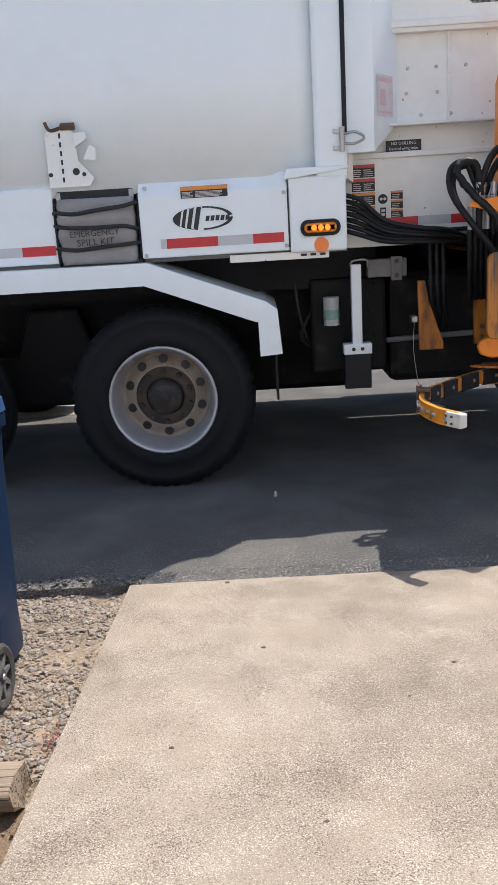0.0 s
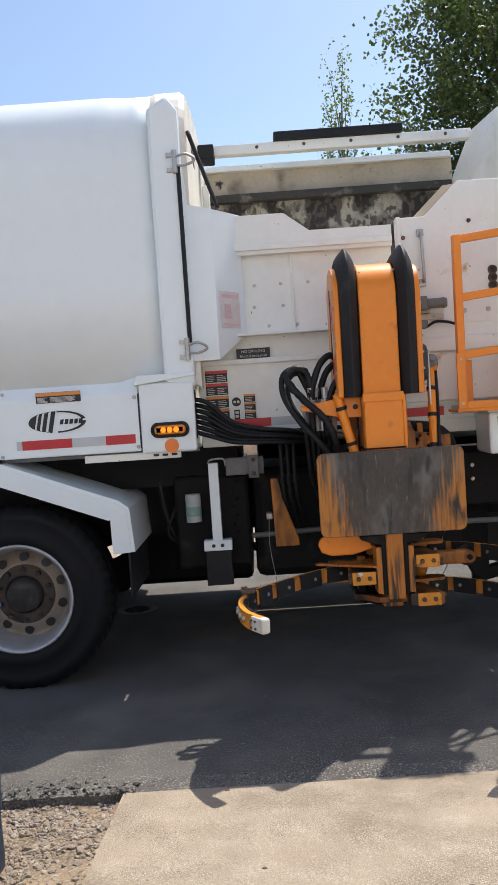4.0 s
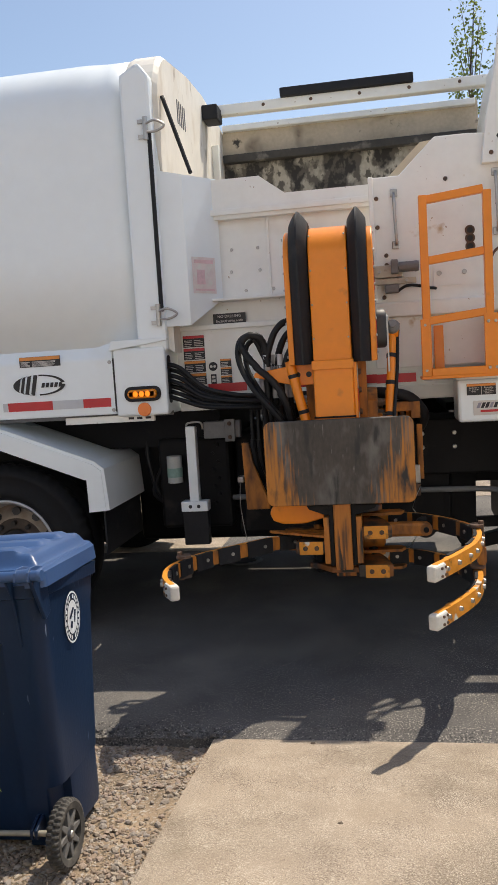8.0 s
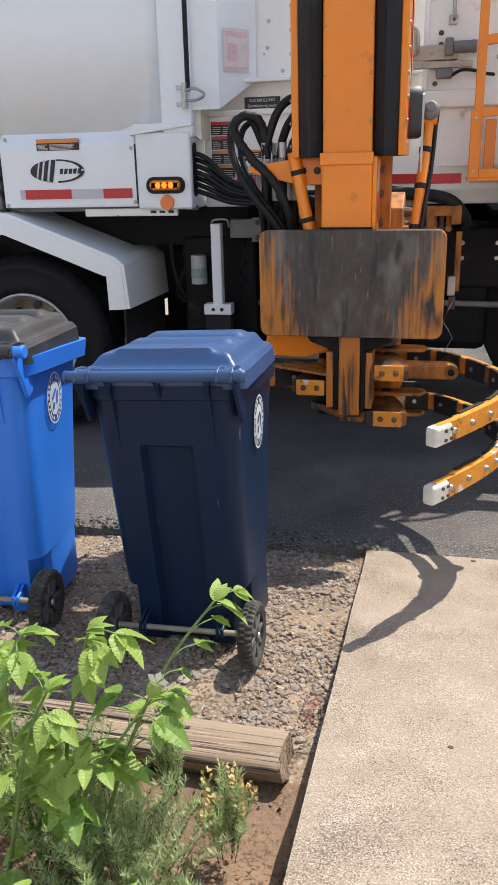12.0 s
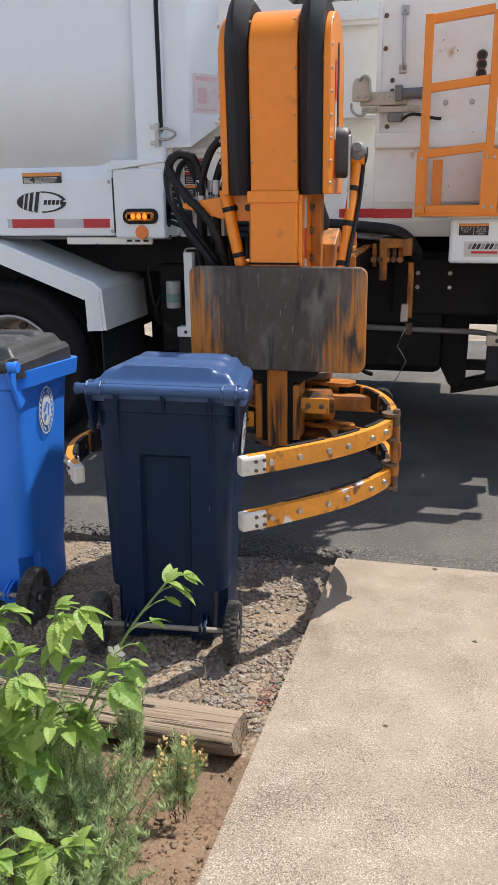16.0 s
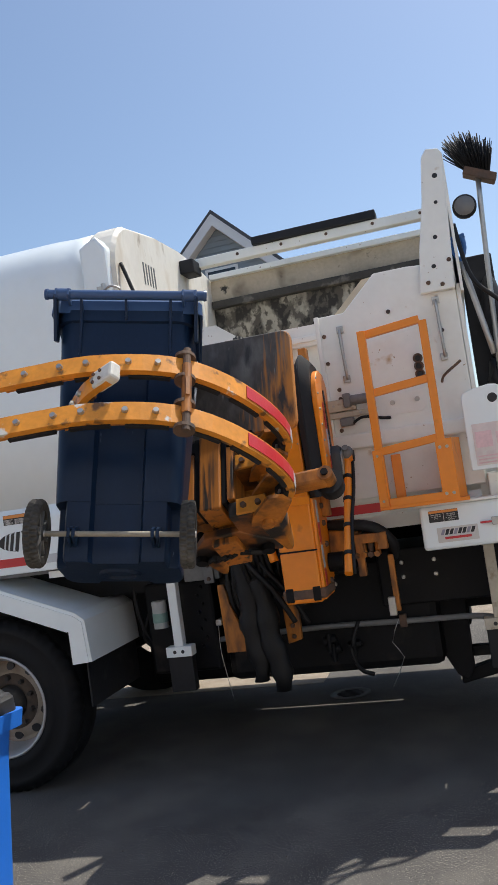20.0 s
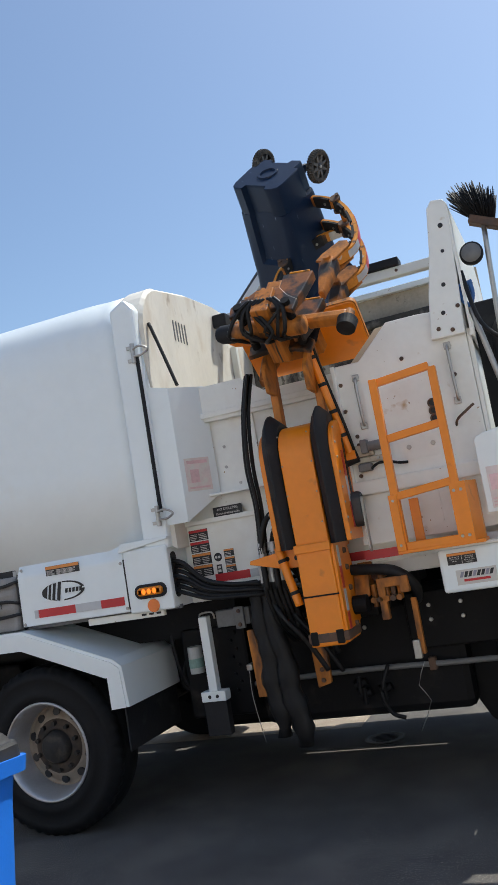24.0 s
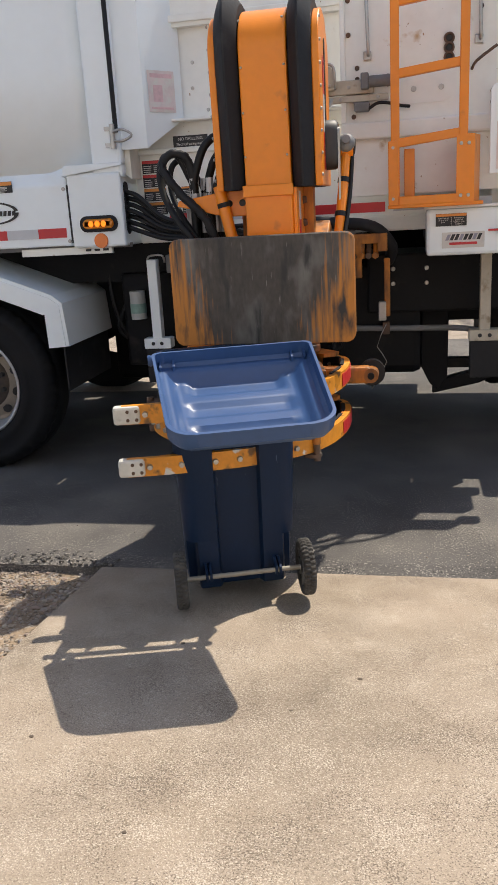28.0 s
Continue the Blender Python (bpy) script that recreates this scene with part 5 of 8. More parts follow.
# toolbox front
tl = flat("warning_label", 2.655, 2.8, 1.29, 1.348, -0.082, ink, label="black warning label with an orange strip")
flat("label_strip", 2.656, 2.799, 1.335, 1.347, -0.0845, ink_orange, tl)
for k, text in enumerate(("Stand clear of", "the arm at all", "times.")):
    words("label_text", text, 2.69, -0.0856, 1.327 - 0.0095 * k, 0.0105, ink_pale, tl, 0.85)
for k, text in enumerate(("Permanezca", "alejado del", "brazo en todo", "momento.")):
    words("label_text", text, 2.764, -0.0856, 1.327 - 0.0095 * k, 0.0105, ink_pale, tl, 0.85)
flat("label_rule", 2.7265, 2.7285, 1.291, 1.334, -0.0845, ink_pale, tl)
mk_ = flat("maker_sticker", 2.685, 2.885, 1.185, 1.26, -0.082, ink_pale, label="pale sticker with slanted dark bars")
for k in range(8):
    bm = blank()
    x = 2.7 + 0.021 * k
    bm.faces.new([bm.verts.new(v) for v in ((x, -0.0858, 1.222), (x + 0.016, -0.0858, 1.222), (x + 0.028, -0.0858, 1.25), (x + 0.012, -0.0858, 1.25))])
    part("sticker_bar", bm, ink if k % 3 else ink_grey, mk_)
flat("sticker_bar", 2.72, 2.85, 1.2, 1.212, -0.0848, red_tape, mk_)
bm = blank()
box(bm, 2.955, 2.99, -0.105, -0.08, 1.245, 1.285, 0.004)
lt = part("toolbox_latch", bm, steel, truck)
bm = blank()
box(bm, 2.9, 2.96, -0.1, -0.088, 1.258, 1.268, 0.002)
part("latch_pin", bm, red_tape, lt)
bm = blank()
box(bm, 3.025, 3.03, -0.06, 0.15, 1.13, 1.42)
part("bracket_plate", bm, white_old, truck)
bm = blank()
box(bm, 2.6, 3.03, -0.095, 0.2, 1.372, 1.385, 0.004)
part("toolbox_top", bm, white_old, truck)

# under the body
for x in (1.085, 1.135):
    dot("bolt", x, 0.18, 0.71, 0.011, ink, truck, 0.004)
    dot("bolt", x + 1.81, 0.18, 0.71, 0.011, ink, truck, 0.004)
bm = blank()
tube(bm, [(1.08, 0.22, 1.18), (1.1, 0.21, 1.2), (1.17, 0.21, 1.2), (1.18, 0.22, 1.16)], 0.006, 6)
part("leg_pin", bm, steel, truck)
# dirty white bracket; the grey also paints in the shade it stands in
bm = blank()
box(bm, 1.18, 1.4, 0.24, 0.3, 1.1, 1.2, 0.006)
box(bm, 1.31, 1.37, 0.22, 0.25, 1.08, 1.21, 0.004)
wb = part("bolted_bracket", bm, frame_grey, truck, "bolted chassis bracket, its dirt and shade painted grey")
for z in (1.105, 1.185):
    dot("bolt", 1.34, 0.22, z, 0.013, rust, wb, 0.01)
bm = blank()
box(bm, 0.42, 0.95, 0.03, 0.06, 1.235, 1.275, 0.004)
sb = part("slotted_bar", bm, white_old, truck)
for k in range(3):
    bm = blank()
    box(bm, 0.8 + 0.05 * k, 0.83 + 0.05 * k, 0.026, 0.031, 1.25, 1.262)
    part("slot", bm, ink, sb)
bm = blank()
cyl(bm, (0.975, 0.3, 0.84), (0.975, 0.3, 1.0), 0.045, seg=20)
cn = part("canister", bm, tape_white, truck, "pale oil canister with a grey-green label")
bm = blank()
cyl(bm, (0.975, 0.3, 0.875), (0.975, 0.3, 0.93), 0.0465, seg=20)
part("canister_label", bm, label_teal, cn)
bm = blank()
box(bm, 0.86, 1.3, 0.36, 0.5, 0.55, 1.1, 0.02)
part("valve_block", bm, black_metal, truck)
for k in range(8):
    dot("bolt", 1.2 + 0.03 * (k % 2), 0.36, 0.7 + 0.05 * k, 0.012, black_metal, truck, 0.012)
bm = blank()
tube(bm, [(1.3, 0.4, 0.72), (1.9, 0.38, 0.74), (2.5, 0.38, 0.73), (2.8, 0.4, 0.72), (2.98, 0.38, 0.69), (3.06, 0.34, 0.69), (3.15, 0.3, 0.735)], 0.017, 10)
part("cross_pipe", bm, frame_grey, truck, "horizontal steel pipe")
bm = blank()
box(bm, 2.38, 2.42, 0.36, 0.41, 0.7, 0.77, 0.004)
part("pipe_clamp", bm, rust, truck)
for x in (2.44, 2.62, 2.05, 1.95):
    for z in (0.98, 1.06):
        dot("bolt", x, 0.36, z, 0.013, steel, truck, 0.01)
bm = blank()
box(bm, 2.3, 3.35, 0.37, 0.9, 0.82, 1.14, 0.012)
part("frame_panel", bm, black_metal, truck)
bm = blank()
prism(bm, [(2.58, 0.82), (2.58, 0.5), (2.645, 0.37), (2.7, 0.33), (2.745, 0.41), (2.75, 0.82)], "y", 0.55, 0.62, bevel=0.008)
part("outrigger_bracket", bm, black_metal, truck, "black steel outrigger bracket")
bm = blank()
prism(bm, [(2.66, 0.3), (2.66, 0.37), (2.9, 0.435), (3.12, 0.53), (3.37, 0.645), (3.45, 0.68), (3.45, 0.63), (3.12, 0.45), (2.93, 0.36)], "y", 0.6, 0.68, bevel=0.008)
part("diagonal_arm", bm, black_metal, truck, "black diagonal steel arm")
bm = blank()
box(bm, 2.73, 2.91, 0.62, 0.68, 0.45, 0.51, 0.006)
part("cross_strut", bm, black_metal, truck)
# added black block that hides the sunlit road beyond the truck
bm = blank()
box(bm, 0.4, 1.28, 1.35, 2.3, 0.26, 1.12, 0.04)
part("far_tank", bm, black_metal, truck)
# added black block on the far side keeps sun off the ground underneath
bm = blank()
box(bm, 1.36, 2.72, 1.98, 2.38, 0.36, 1.28, 0.03)
part("far_locker", bm, black_metal, truck)
bm = blank()
box(bm, 2.62, 4.05, 0.92, 2.35, 1.15, 1.2, 0.01)
part("frame_deck", bm, black_metal, truck)
bm = blank()
box(bm, 2.97, 3.72, 0.8, 1.75, 0.3, 0.82, 0.05)
part("fuel_tank", bm, black_metal, truck, "dusty black fuel tank under the frame")
bm = blank()
box(bm, 3.0, 3.2, 0.3, 0.9, 1.1, 1.3, 0.015)
part("valve_cabinet", bm, black_metal, truck)
bm = blank()
tube(bm, [(3.1, 0.35, 0.585), (3.28, 0.35, 0.65), (3.44, 0.36, 0.72)], 0.03, 12)
dr = part("drag_link", bm, rubber, truck, "dusty black diagonal link")
bm = blank()
cyl(bm, (3.14, 0.35, 0.6), (3.26, 0.35, 0.644), 0.037, seg=14)
part("link_sleeve", bm, frame_grey, dr)
bm = blank()
tube(bm, [(2.15, 0.35, 0.76), (2.1, 0.3, 0.62), (2.13, 0.32, 0.5), (2.2, 0.34, 0.46)], 0.012, 8)
part("hose_loop", bm, hose_m, truck)
for k, (x, z) in enumerate(((1.94, 0.66), (2.08, 0.62), (1.96, 0.6))):
    bm = blank()
    cyl(bm, (x, 0.35, z), (x + 0.07, 0.35, z + 0.02), 0.03, 0.022, 12)
    cyl(bm, (x + 0.03, 0.33, z - 0.05), (x + 0.03, 0.33, z + 0.05), 0.014, seg=10)
    part("pipe_coupling", bm, black_metal, truck)
rnd = random.Random(17)
for k in range(7):
    bm = blank()
    x = 0.78 + 0.07 * k
    tube(bm, [(x, 0.45, 1.25), (x + rnd.uniform(-0.05, 0.05), 0.4, 1.0), (x + rnd.uniform(-0.1, 0.1), 0.42, 0.75), (x + 0.2, 0.5, 0.62)], 0.014, 6)
    part("air_line", bm, hose_m, truck)
# dangling wire and angled pulls below the boom
bm = blank()
tube(bm, [(2.41, 0.09, 0.8), (2.36, 0.08, 0.68), (2.41, 0.08, 0.6), (2.33, 0.08, 0.45)], 0.0025, 5, per=2)
part("pull_wire", bm, steel, truck)
bm = blank()
tube(bm, [(1.41, 0.08, 0.86), (1.405, 0.08, 0.7), (1.44, 0.08, 0.45)], 0.002, 5, per=4)
part("pull_wire", bm, steel, truck)
bm = blank()
prism(bm, [(1.43, 1.08), (1.47, 1.08), (1.49, 0.97), (1.57, 0.74), (1.57, 0.7), (1.44, 0.7)], "y", 0.08, 0.11, bevel=0.004)
part("stop_bracket", bm, orange_worn, truck, "orange tapered stop bracket")
for k in range(3):
    bm = blank()
    x = 1.5 + 0.035 * k
    tube(bm, [(x, 0.1, 1.3), (x, 0.08, 1.1), (x + 0.01, 0.1, 0.95), (x + 0.05, 0.2, 0.8)], 0.013, 8)
    cyl(bm, (x, 0.08, 1.05), (x, 0.08, 1.1), 0.018, seg=8)
    part("hydraulic_hose", bm, hose_m, truck)
bm = blank()
box(bm, 1.395, 1.43, 0.075, 0.145, 0.855, 0.89, 0.006)
part("stop_nut", bm, steel, truck)
bm = blank()
prism(bm, [(1.76, 1.1), (1.86, 1.1), (1.85, 0.72), (1.77, 0.7)], "y", 0.18, 0.22, bevel=0.004)
part("boom_leg", bm, orange_worn, truck, "worn orange boom leg")
for z in (0.74, 0.8, 1.0):
    dot("bolt", 1.81, 0.18, z, 0.014, rust, truck, 0.012)
# the fixed boom housing that the mast slides out of
bm = blank()
box(bm, 1.8, 2.2, 0.28, 1.9, 1.1, 1.3, 0.01)
part("boom_housing", bm, black_metal, truck, "dark boom housing under the hopper")
bm = blank()
prism(bm, [(2.25, 1.05), (2.29, 1.05), (2.29, 1.22), (2.37, 1.22), (2.37, 1.18), (2.42, 1.18), (2.42, 1.27), (2.25, 1.27)], "y", 0.0, 0.05, bevel=0.005)
part("c_bracket", bm, orange_worn, truck)
bm = blank()
box(bm, 2.4, 2.43, 0.08, 0.12, 0.84, 1.14, 0.004)
pb = part("pull_bar", bm, orange_worn, truck, "thin orange pull bar")
bm = blank()
box(bm, 2.37, 2.41, 0.06, 0.1, 0.82, 0.92, 0.006)
part("bar_end", bm, steel, pb)
bm = blank()
tube(bm, [(1.95, 0.15, 1.34), (2.15, 0.05, 1.33), (2.35, 0.02, 1.3), (2.44, 0.08, 1.2), (2.42, 0.15, 1.12)], 0.03, 10)
part("hose_sleeve", bm, rubber, truck)
for k in range(5):
    bm = blank()
    x = 2.22 + 0.035 * k
    cyl(bm, (x, 0.05, 1.12 + 0.012 * k), (x, 0.05, 1.24), 0.014, seg=10)
    cyl(bm, (x, 0.0, 1.16), (x, 0.06, 1.16), 0.017, seg=6)
    part("valve", bm, rust if k % 2 else orange_worn, truck)
# grime runs and scuffs as thin worn films on the side panels are in the paint; drip edge below
bm = blank()
box(bm, -4.9, 1.05, 0.06, 0.09, 1.262, 1.285)
part("drip_edge", bm, frame_grey, truck)


# ---- lifting mast and gripper ----
MX = 2.0
bm = blank()
box(bm, MX - 0.095, MX + 0.095, -0.45, -0.2, 0.98, 1.5, 0.01)
mast = part("lift_mast", bm, orange, truck, "orange lifting mast")


def hump(y0, top, back=0.0, low=1.48, lean=0.02):
    """The outline of a cover from the side: upright front, rounded crown, sloping back."""
    pts = [(y0 + lean, low), (y0, low + 0.45)]
    for a in range(0, 91, 6):
        r = radians(a)
        pts.append((y0 + 0.16 * (1 - math.cos(r)), top - 0.16 + 0.16 * math.sin(r)))
    return pts + [(y0 + 0.26, top - 0.015), (back, top - 0.12), (back, low)]


bm = blank()
prism(bm, hump(-0.455, 2.16, -0.02, 1.47), "x", MX - 0.092, MX + 0.092, bevel=0.008)
part("front_cover", bm, orange, mast, "orange sheet cover")
for sx in (-1, 1):
    bm = blank()
    xc = MX + sx * 0.14
    loft(bm, [[(x, y, z) for y, z in hump(y0, top, -0.03, 1.5, 0.035)] for x, y0, top in ((xc - 0.044, -0.445, 2.19), (xc - 0.03, -0.468, 2.21), (xc - 0.004, -0.496, 2.238), (xc + 0.004, -0.496, 2.238), (xc + 0.03, -0.468, 2.21), (xc + 0.044, -0.445, 2.19))])
    crease(bm, 24)
    part("rubber_bumper", bm, rubber, mast, "black rubber bumper")
    bm = blank()
    prism(bm, hump(-0.44, 2.15, -0.08, 1.5), "x", MX + sx * 0.198 - 0.014, MX + sx * 0.198 + 0.014, bevel=0.005)
    part("side_cover", bm, orange, mast, "orange sheet side cover")
    # long slot with a dark inside, rivets, red and white strip on the outer face
    xo = MX + sx * 0.2125
    bm = blank()
    loft(bm, [[(x, p[0], p[1]) for p in rounded(-0.262, -0.228, 1.62, 2.05, 0.016, 0)] for x in (xo - 0.002 * sx, xo + 0.0025 * sx)])
    part("slot", bm, ink, mast)
    for k, (z, m_) in enumerate(((1.63, red_tape), (1.77, silver_tape), (1.91, red_tape))):
        bm = blank()
        box(bm, min(xo, xo + 0.002 * sx), max(xo, xo + 0.002 * sx), -0.322, -0.286, z - 0.069, z + 0.069)
        part("reflective_strip", bm, m_, mast)
    for k in range(8):
        z = 1.54 + 0.08 * k
        bm = blank()
        cyl(bm, (xo, -0.425 + 0.002 * k, z), (xo + 0.006 * sx, -0.425 + 0.002 * k, z), 0.007, 0.005, 8)
        part("rivet", bm, steel, mast)
        if k % 2:
            bm = blank()
            cyl(bm, (MX + sx * 0.082, -0.457, z), (MX + sx * 0.082, -0.461, z), 0.005, 0.003, 8)
            part("rivet", bm, steel, mast)

bm = blank()
prism(bm, [(-0.12, 2.02), (0.12, 2.02), (0.1, 2.19), (-0.1, 2.19)], "y", -0.07, -0.05, bevel=0.004, m=Matrix.Translation((MX, 0, 0)))
tb = part("top_bracket", bm, orange, mast, "orange plate behind the covers")
bm = blank()
prism(bm, [(-0.05, 2.15), (0.05, 2.15), (0.045, 2.175), (-0.045, 2.175)], "y", -0.074, -0.07, m=Matrix.Translation((MX, 0, 0)))
part("slot", bm, ink_pale, tb)

# gripper, its origin at the middle of the plate's face when lowered
bm = blank()
box(bm, -0.042, 0.042, 0.02, 0.16, -0.53, -0.2, 0.006)
box(bm, -0.05, 0.05, 0.161, 0.34, -0.6, -0.22, 0.006)
grip = part("gripper", bm, column_orange, truck, "worn orange gripper carriage")
bm = blank()
loft(bm, [[(p[0], y, p[1]) for p in rounded(-0.355 + s, 0.355 - s, -0.205 + s, 0.205 - s, 0.035, 0)] for y, s in ((0.03, 0.0), (0.004, 0.0), (0.0, 0.004))])
plate = part("push_plate", bm, plate_m, truck, "scraped black rubber push plate on orange steel")


def rounded_slab(u, w, h, z, sgn):
    """A chamfered cross-section of a finger's root at u along it."""
    a = math.radians(55 if sgn > 0 else -36)
    d = Vector((-math.sin(a), math.cos(a)))
    n = Vector((d.y, -d.x))
    return [(d.x * u + n.x * p * w, d.y * u + n.y * p * w, z + q * h) for p, q in ((-1, -0.6), (-0.6, -1), (0.6, -1), (1, -0.6), (1, 0.6), (0.6, 1), (-0.6, 1), (-1, 0.6))]


def finger(name, ctrl, levels, hx, hy, joint):
    """A curved finger of one or two bands; ctrl is its line from the hinge to the tip, joint the share of it at the knuckle."""
    root = part(name, blank(), orange_worn, truck, "curved orange gripper finger")
    root.location = (hx, hy, 0)
    pts = [Vector((p.x, p.y)) for p in smooth_path([(a, b, 0) for a, b in ctrl], 6)]
    n = len(pts)
    kj = int(n * joint)

    def side(i, off):
        d = (pts[min(i + 1, n - 1)] - pts[max(i - 1, 0)]).normalized()
        return pts[i] + Vector((-d.y, d.x)) * off

    def strip(bm, i0, i1, o0, o1, z0, z1, mi=0):
        loft(bm, [[(side(i, o0).x, side(i, o0).y, z0), (side(i, o0).x, side(i, o0).y, z1), (side(i, o1).x, side(i, o1).y, z1), (side(i, o1).x, side(i, o1).y, z0)] for i in range(i0, i1 + 1)], mi=mi)

    sgn = 1 if ctrl[2][0] > 0 else -1
    for z in levels:
        bm = blank()
        strip(bm, 0, n - 1, -0.011, 0.011, z - 0.033, z + 0.033)
        bmesh.ops.recalc_face_normals(bm, faces=bm.faces)
        part("band", bm, band_orange, root, "scuffed orange steel band")
        # rubber pads in short lengths along the inner face, orange spacers between them
        cuts = [int(n * 0.1 + (n - 5 - n * 0.1) * k / 7) for k in range(8)]
        for i0, i1 in zip(cuts, cuts[1:]):
            bm = blank()
            strip(bm, i0, i1 - 1, *sorted((-0.026 * sgn, -0.0115 * sgn)), z - 0.04, z + 0.036)
            bmesh.ops.recalc_face_normals(bm, faces=bm.faces)
            part("grip_pad", bm, rubber, root)
            bm = blank()
            strip(bm, i1 - 1, i1, *sorted((-0.02 * sgn, -0.0115 * sgn)), z - 0.032, z + 0.032)
            bmesh.ops.recalc_face_normals(bm, faces=bm.faces)
            part("pad_spacer", bm, orange_worn, root)
            q, e = side((i0 + i1 - 1) // 2, -0.026 * sgn), side((i0 + i1 - 1) // 2, -0.031 * sgn)
            bm = blank()
            cyl(bm, (q.x, q.y, z), (e.x, e.y, z), 0.009, seg=8)
            part("pad_screw", bm, steel, root)
        # reflective strips on the outer face of the inner half
        for i0, i1, mat in ((int(n * 0.2), int(n * 0.36), red_tape), (int(n * 0.12), int(n * 0.2), silver_tape)):
            bm = blank()
            strip(bm, i0, i1, 0.0125 * sgn, 0.0145 * sgn, z - 0.024, z + 0.024)
            bmesh.ops.recalc_face_normals(bm, faces=bm.faces)
            part("reflective_strip", bm, mat, root)
        for k in range(6):
            i = kj + 2 + int((n - 6 - kj) * k / 5)
            d = (pts[min(i + 1, n - 1)] - pts[i - 1]).normalized()
            q = side(i, 0.011 * sgn)
            e = side(i, 0.022 * sgn)
            bm = blank()
            cyl(bm, (q.x, q.y, z), (e.x, e.y, z), 0.011, 0.009, 10)
            part("bolt", bm, steel, root)
        # knuckle
        c, e = side(kj, -0.014), side(kj, 0.03 * sgn)
        bm = blank()
        for dz in (-0.045, 0.045):
            cyl(bm, (pts[kj].x, pts[kj].y, z + dz - 0.006), (pts[kj].x, pts[kj].y, z + dz + 0.006), 0.034, seg=16)
        cyl(bm, (side(kj, 0.02 * sgn).x, side(kj, 0.02 * sgn).y, z - 0.065), (side(kj, 0.02 * sgn).x, side(kj, 0.02 * sgn).y, z + 0.065), 0.013, seg=12)
        part("knuckle", bm, rust, root)
        # pale tip
        d = (pts[-1] - pts[-4]).normalized()
        m = Matrix.Translation((pts[-1].x, pts[-1].y, z)) @ Matrix.Rotation(math.atan2(d.y, d.x), 4, "Z")
        bm = blank()
        box(bm, -0.062, 0.03, -0.021, 0.021, -0.032, 0.032, 0.01, m=m)
        part("finger_tip", bm, tip_white, root, "worn pale plastic tip")
        bm = blank()
        for dx in (-0.05, -0.02):
            for dz in (-0.015, 0.015):
                cyl(bm, m @ Vector((dx, 0.021 * sgn, dz)), m @ Vector((dx, 0.026 * sgn, dz)), 0.006, seg=8)
        part("tip_screw", bm, rust, root)
    if len(levels) == 2:
        bm = blank()
        p = side(kj, 0.02 * sgn)
        cyl(bm, (p.x, p.y, levels[1]), (p.x, p.y, levels[0]), 0.016, seg=12)
        box(bm, p.x - 0.02, p.x + 0.02, p.y - 0.006, p.y + 0.006, levels[1] + 0.06, levels[0] - 0.06)
        part("link_post", bm, orange_worn, root)
    # the arm that carries the finger on the gripper
    for z in levels:
        bm = blank()
        loft(bm, [rounded_slab(u, w, h, z, sgn) for u, w, h in ((-0.02, 0.05, 0.05), (0.0, 0.055, 0.055), (0.1, 0.046, 0.05), (0.22, 0.026, 0.036), (0.27, 0.016, 0.03))])
        crease(bm, 40)
        part("finger_arm", bm, orange_worn, root)
    # hinge cheeks
    for z in levels:
        bm = blank()
        for dz in (-0.045, 0.045):
            prism(bm, [(-0.05, -0.05), (0.02, -0.06), (0.15 * sgn, -0.045), (0.17 * sgn, 0.0), (0.15 * sgn, 0.04), (0.0, 0.05)] if sgn > 0 else [(0.05, -0.05), (0.0, 0.05), (-0.15, 0.04), (-0.17, 0.0), (-0.15, -0.045), (-0.02, -0.06)], "z", z + dz - 0.007, z + dz + 0.007)
        cyl(bm, (0, 0, z - 0.07), (0, 0, z + 0.07), 0.022, seg=14)
        part("hinge_cheek", bm, orange_worn, root)
    return root


tip_white = surf("worn_white_plastic", (0.62, 0.6, 0.55), 0.55, var=0.15, scale=14, bump=0.2, bscale=60, stain=(0.3, 0.27, 0.22), stain_scale=20, stain_at=0.6)
finger_r = finger("finger", [(0, 0), (0.19, 0.03), (0.37, -0.15), (0.47, -0.4), (0.43, -0.66), (0.32, -0.88), (0.22, -1.04)], (-0.35, -0.54), 0.13, 0.3, 0.5)
finger_l = finger("finger", [(0, 0), (-0.2, -0.09), (-0.41, -0.3), (-0.55, -0.47), (-0.61, -0.66), (-0.585, -0.84), (-0.52, -0.96)], (-0.42,), -0.14, 0.26, 0.55)


# ---- mast details ----
bm = blank()
prism(bm, [(-0.44, 1.5), (-0.16, 1.5), (-0.1, 1.3), (0.04, 1.24), (0.04, 1.1), (-0.16, 1.06), (-0.2, 0.99), (-0.44, 0.99)], "x", MX + 0.095, MX + 0.112, bevel=0.004)
part("side_plate", bm, orange, mast, "orange mast side plate")
for z, mat in ((1.08, red_tape), (1.2, silver_tape), (1.32, red_tape), (1.43, silver_tape)):
    bm = blank()
    box(bm, MX + 0.112, MX + 0.1145, -0.39, -0.35, z - 0.058, z + 0.055)
    part("reflective_strip", bm, mat, mast)
for z in (1.06, 1.14, 1.25, 1.36, 1.45):
    bm = blank()
    cyl(bm, (MX + 0.112, -0.26, z), (MX + 0.126, -0.26, z), 0.016, 0.013, 8)
    part("bolt", bm, rust, mast)
bm = blank()
box(bm, MX - 0.105, MX + 0.118, -0.453, -0.19, 1.0, 1.05, 0.008)
part("foot_clamp", bm, rust, mast, "dirty clamp at the mast foot")
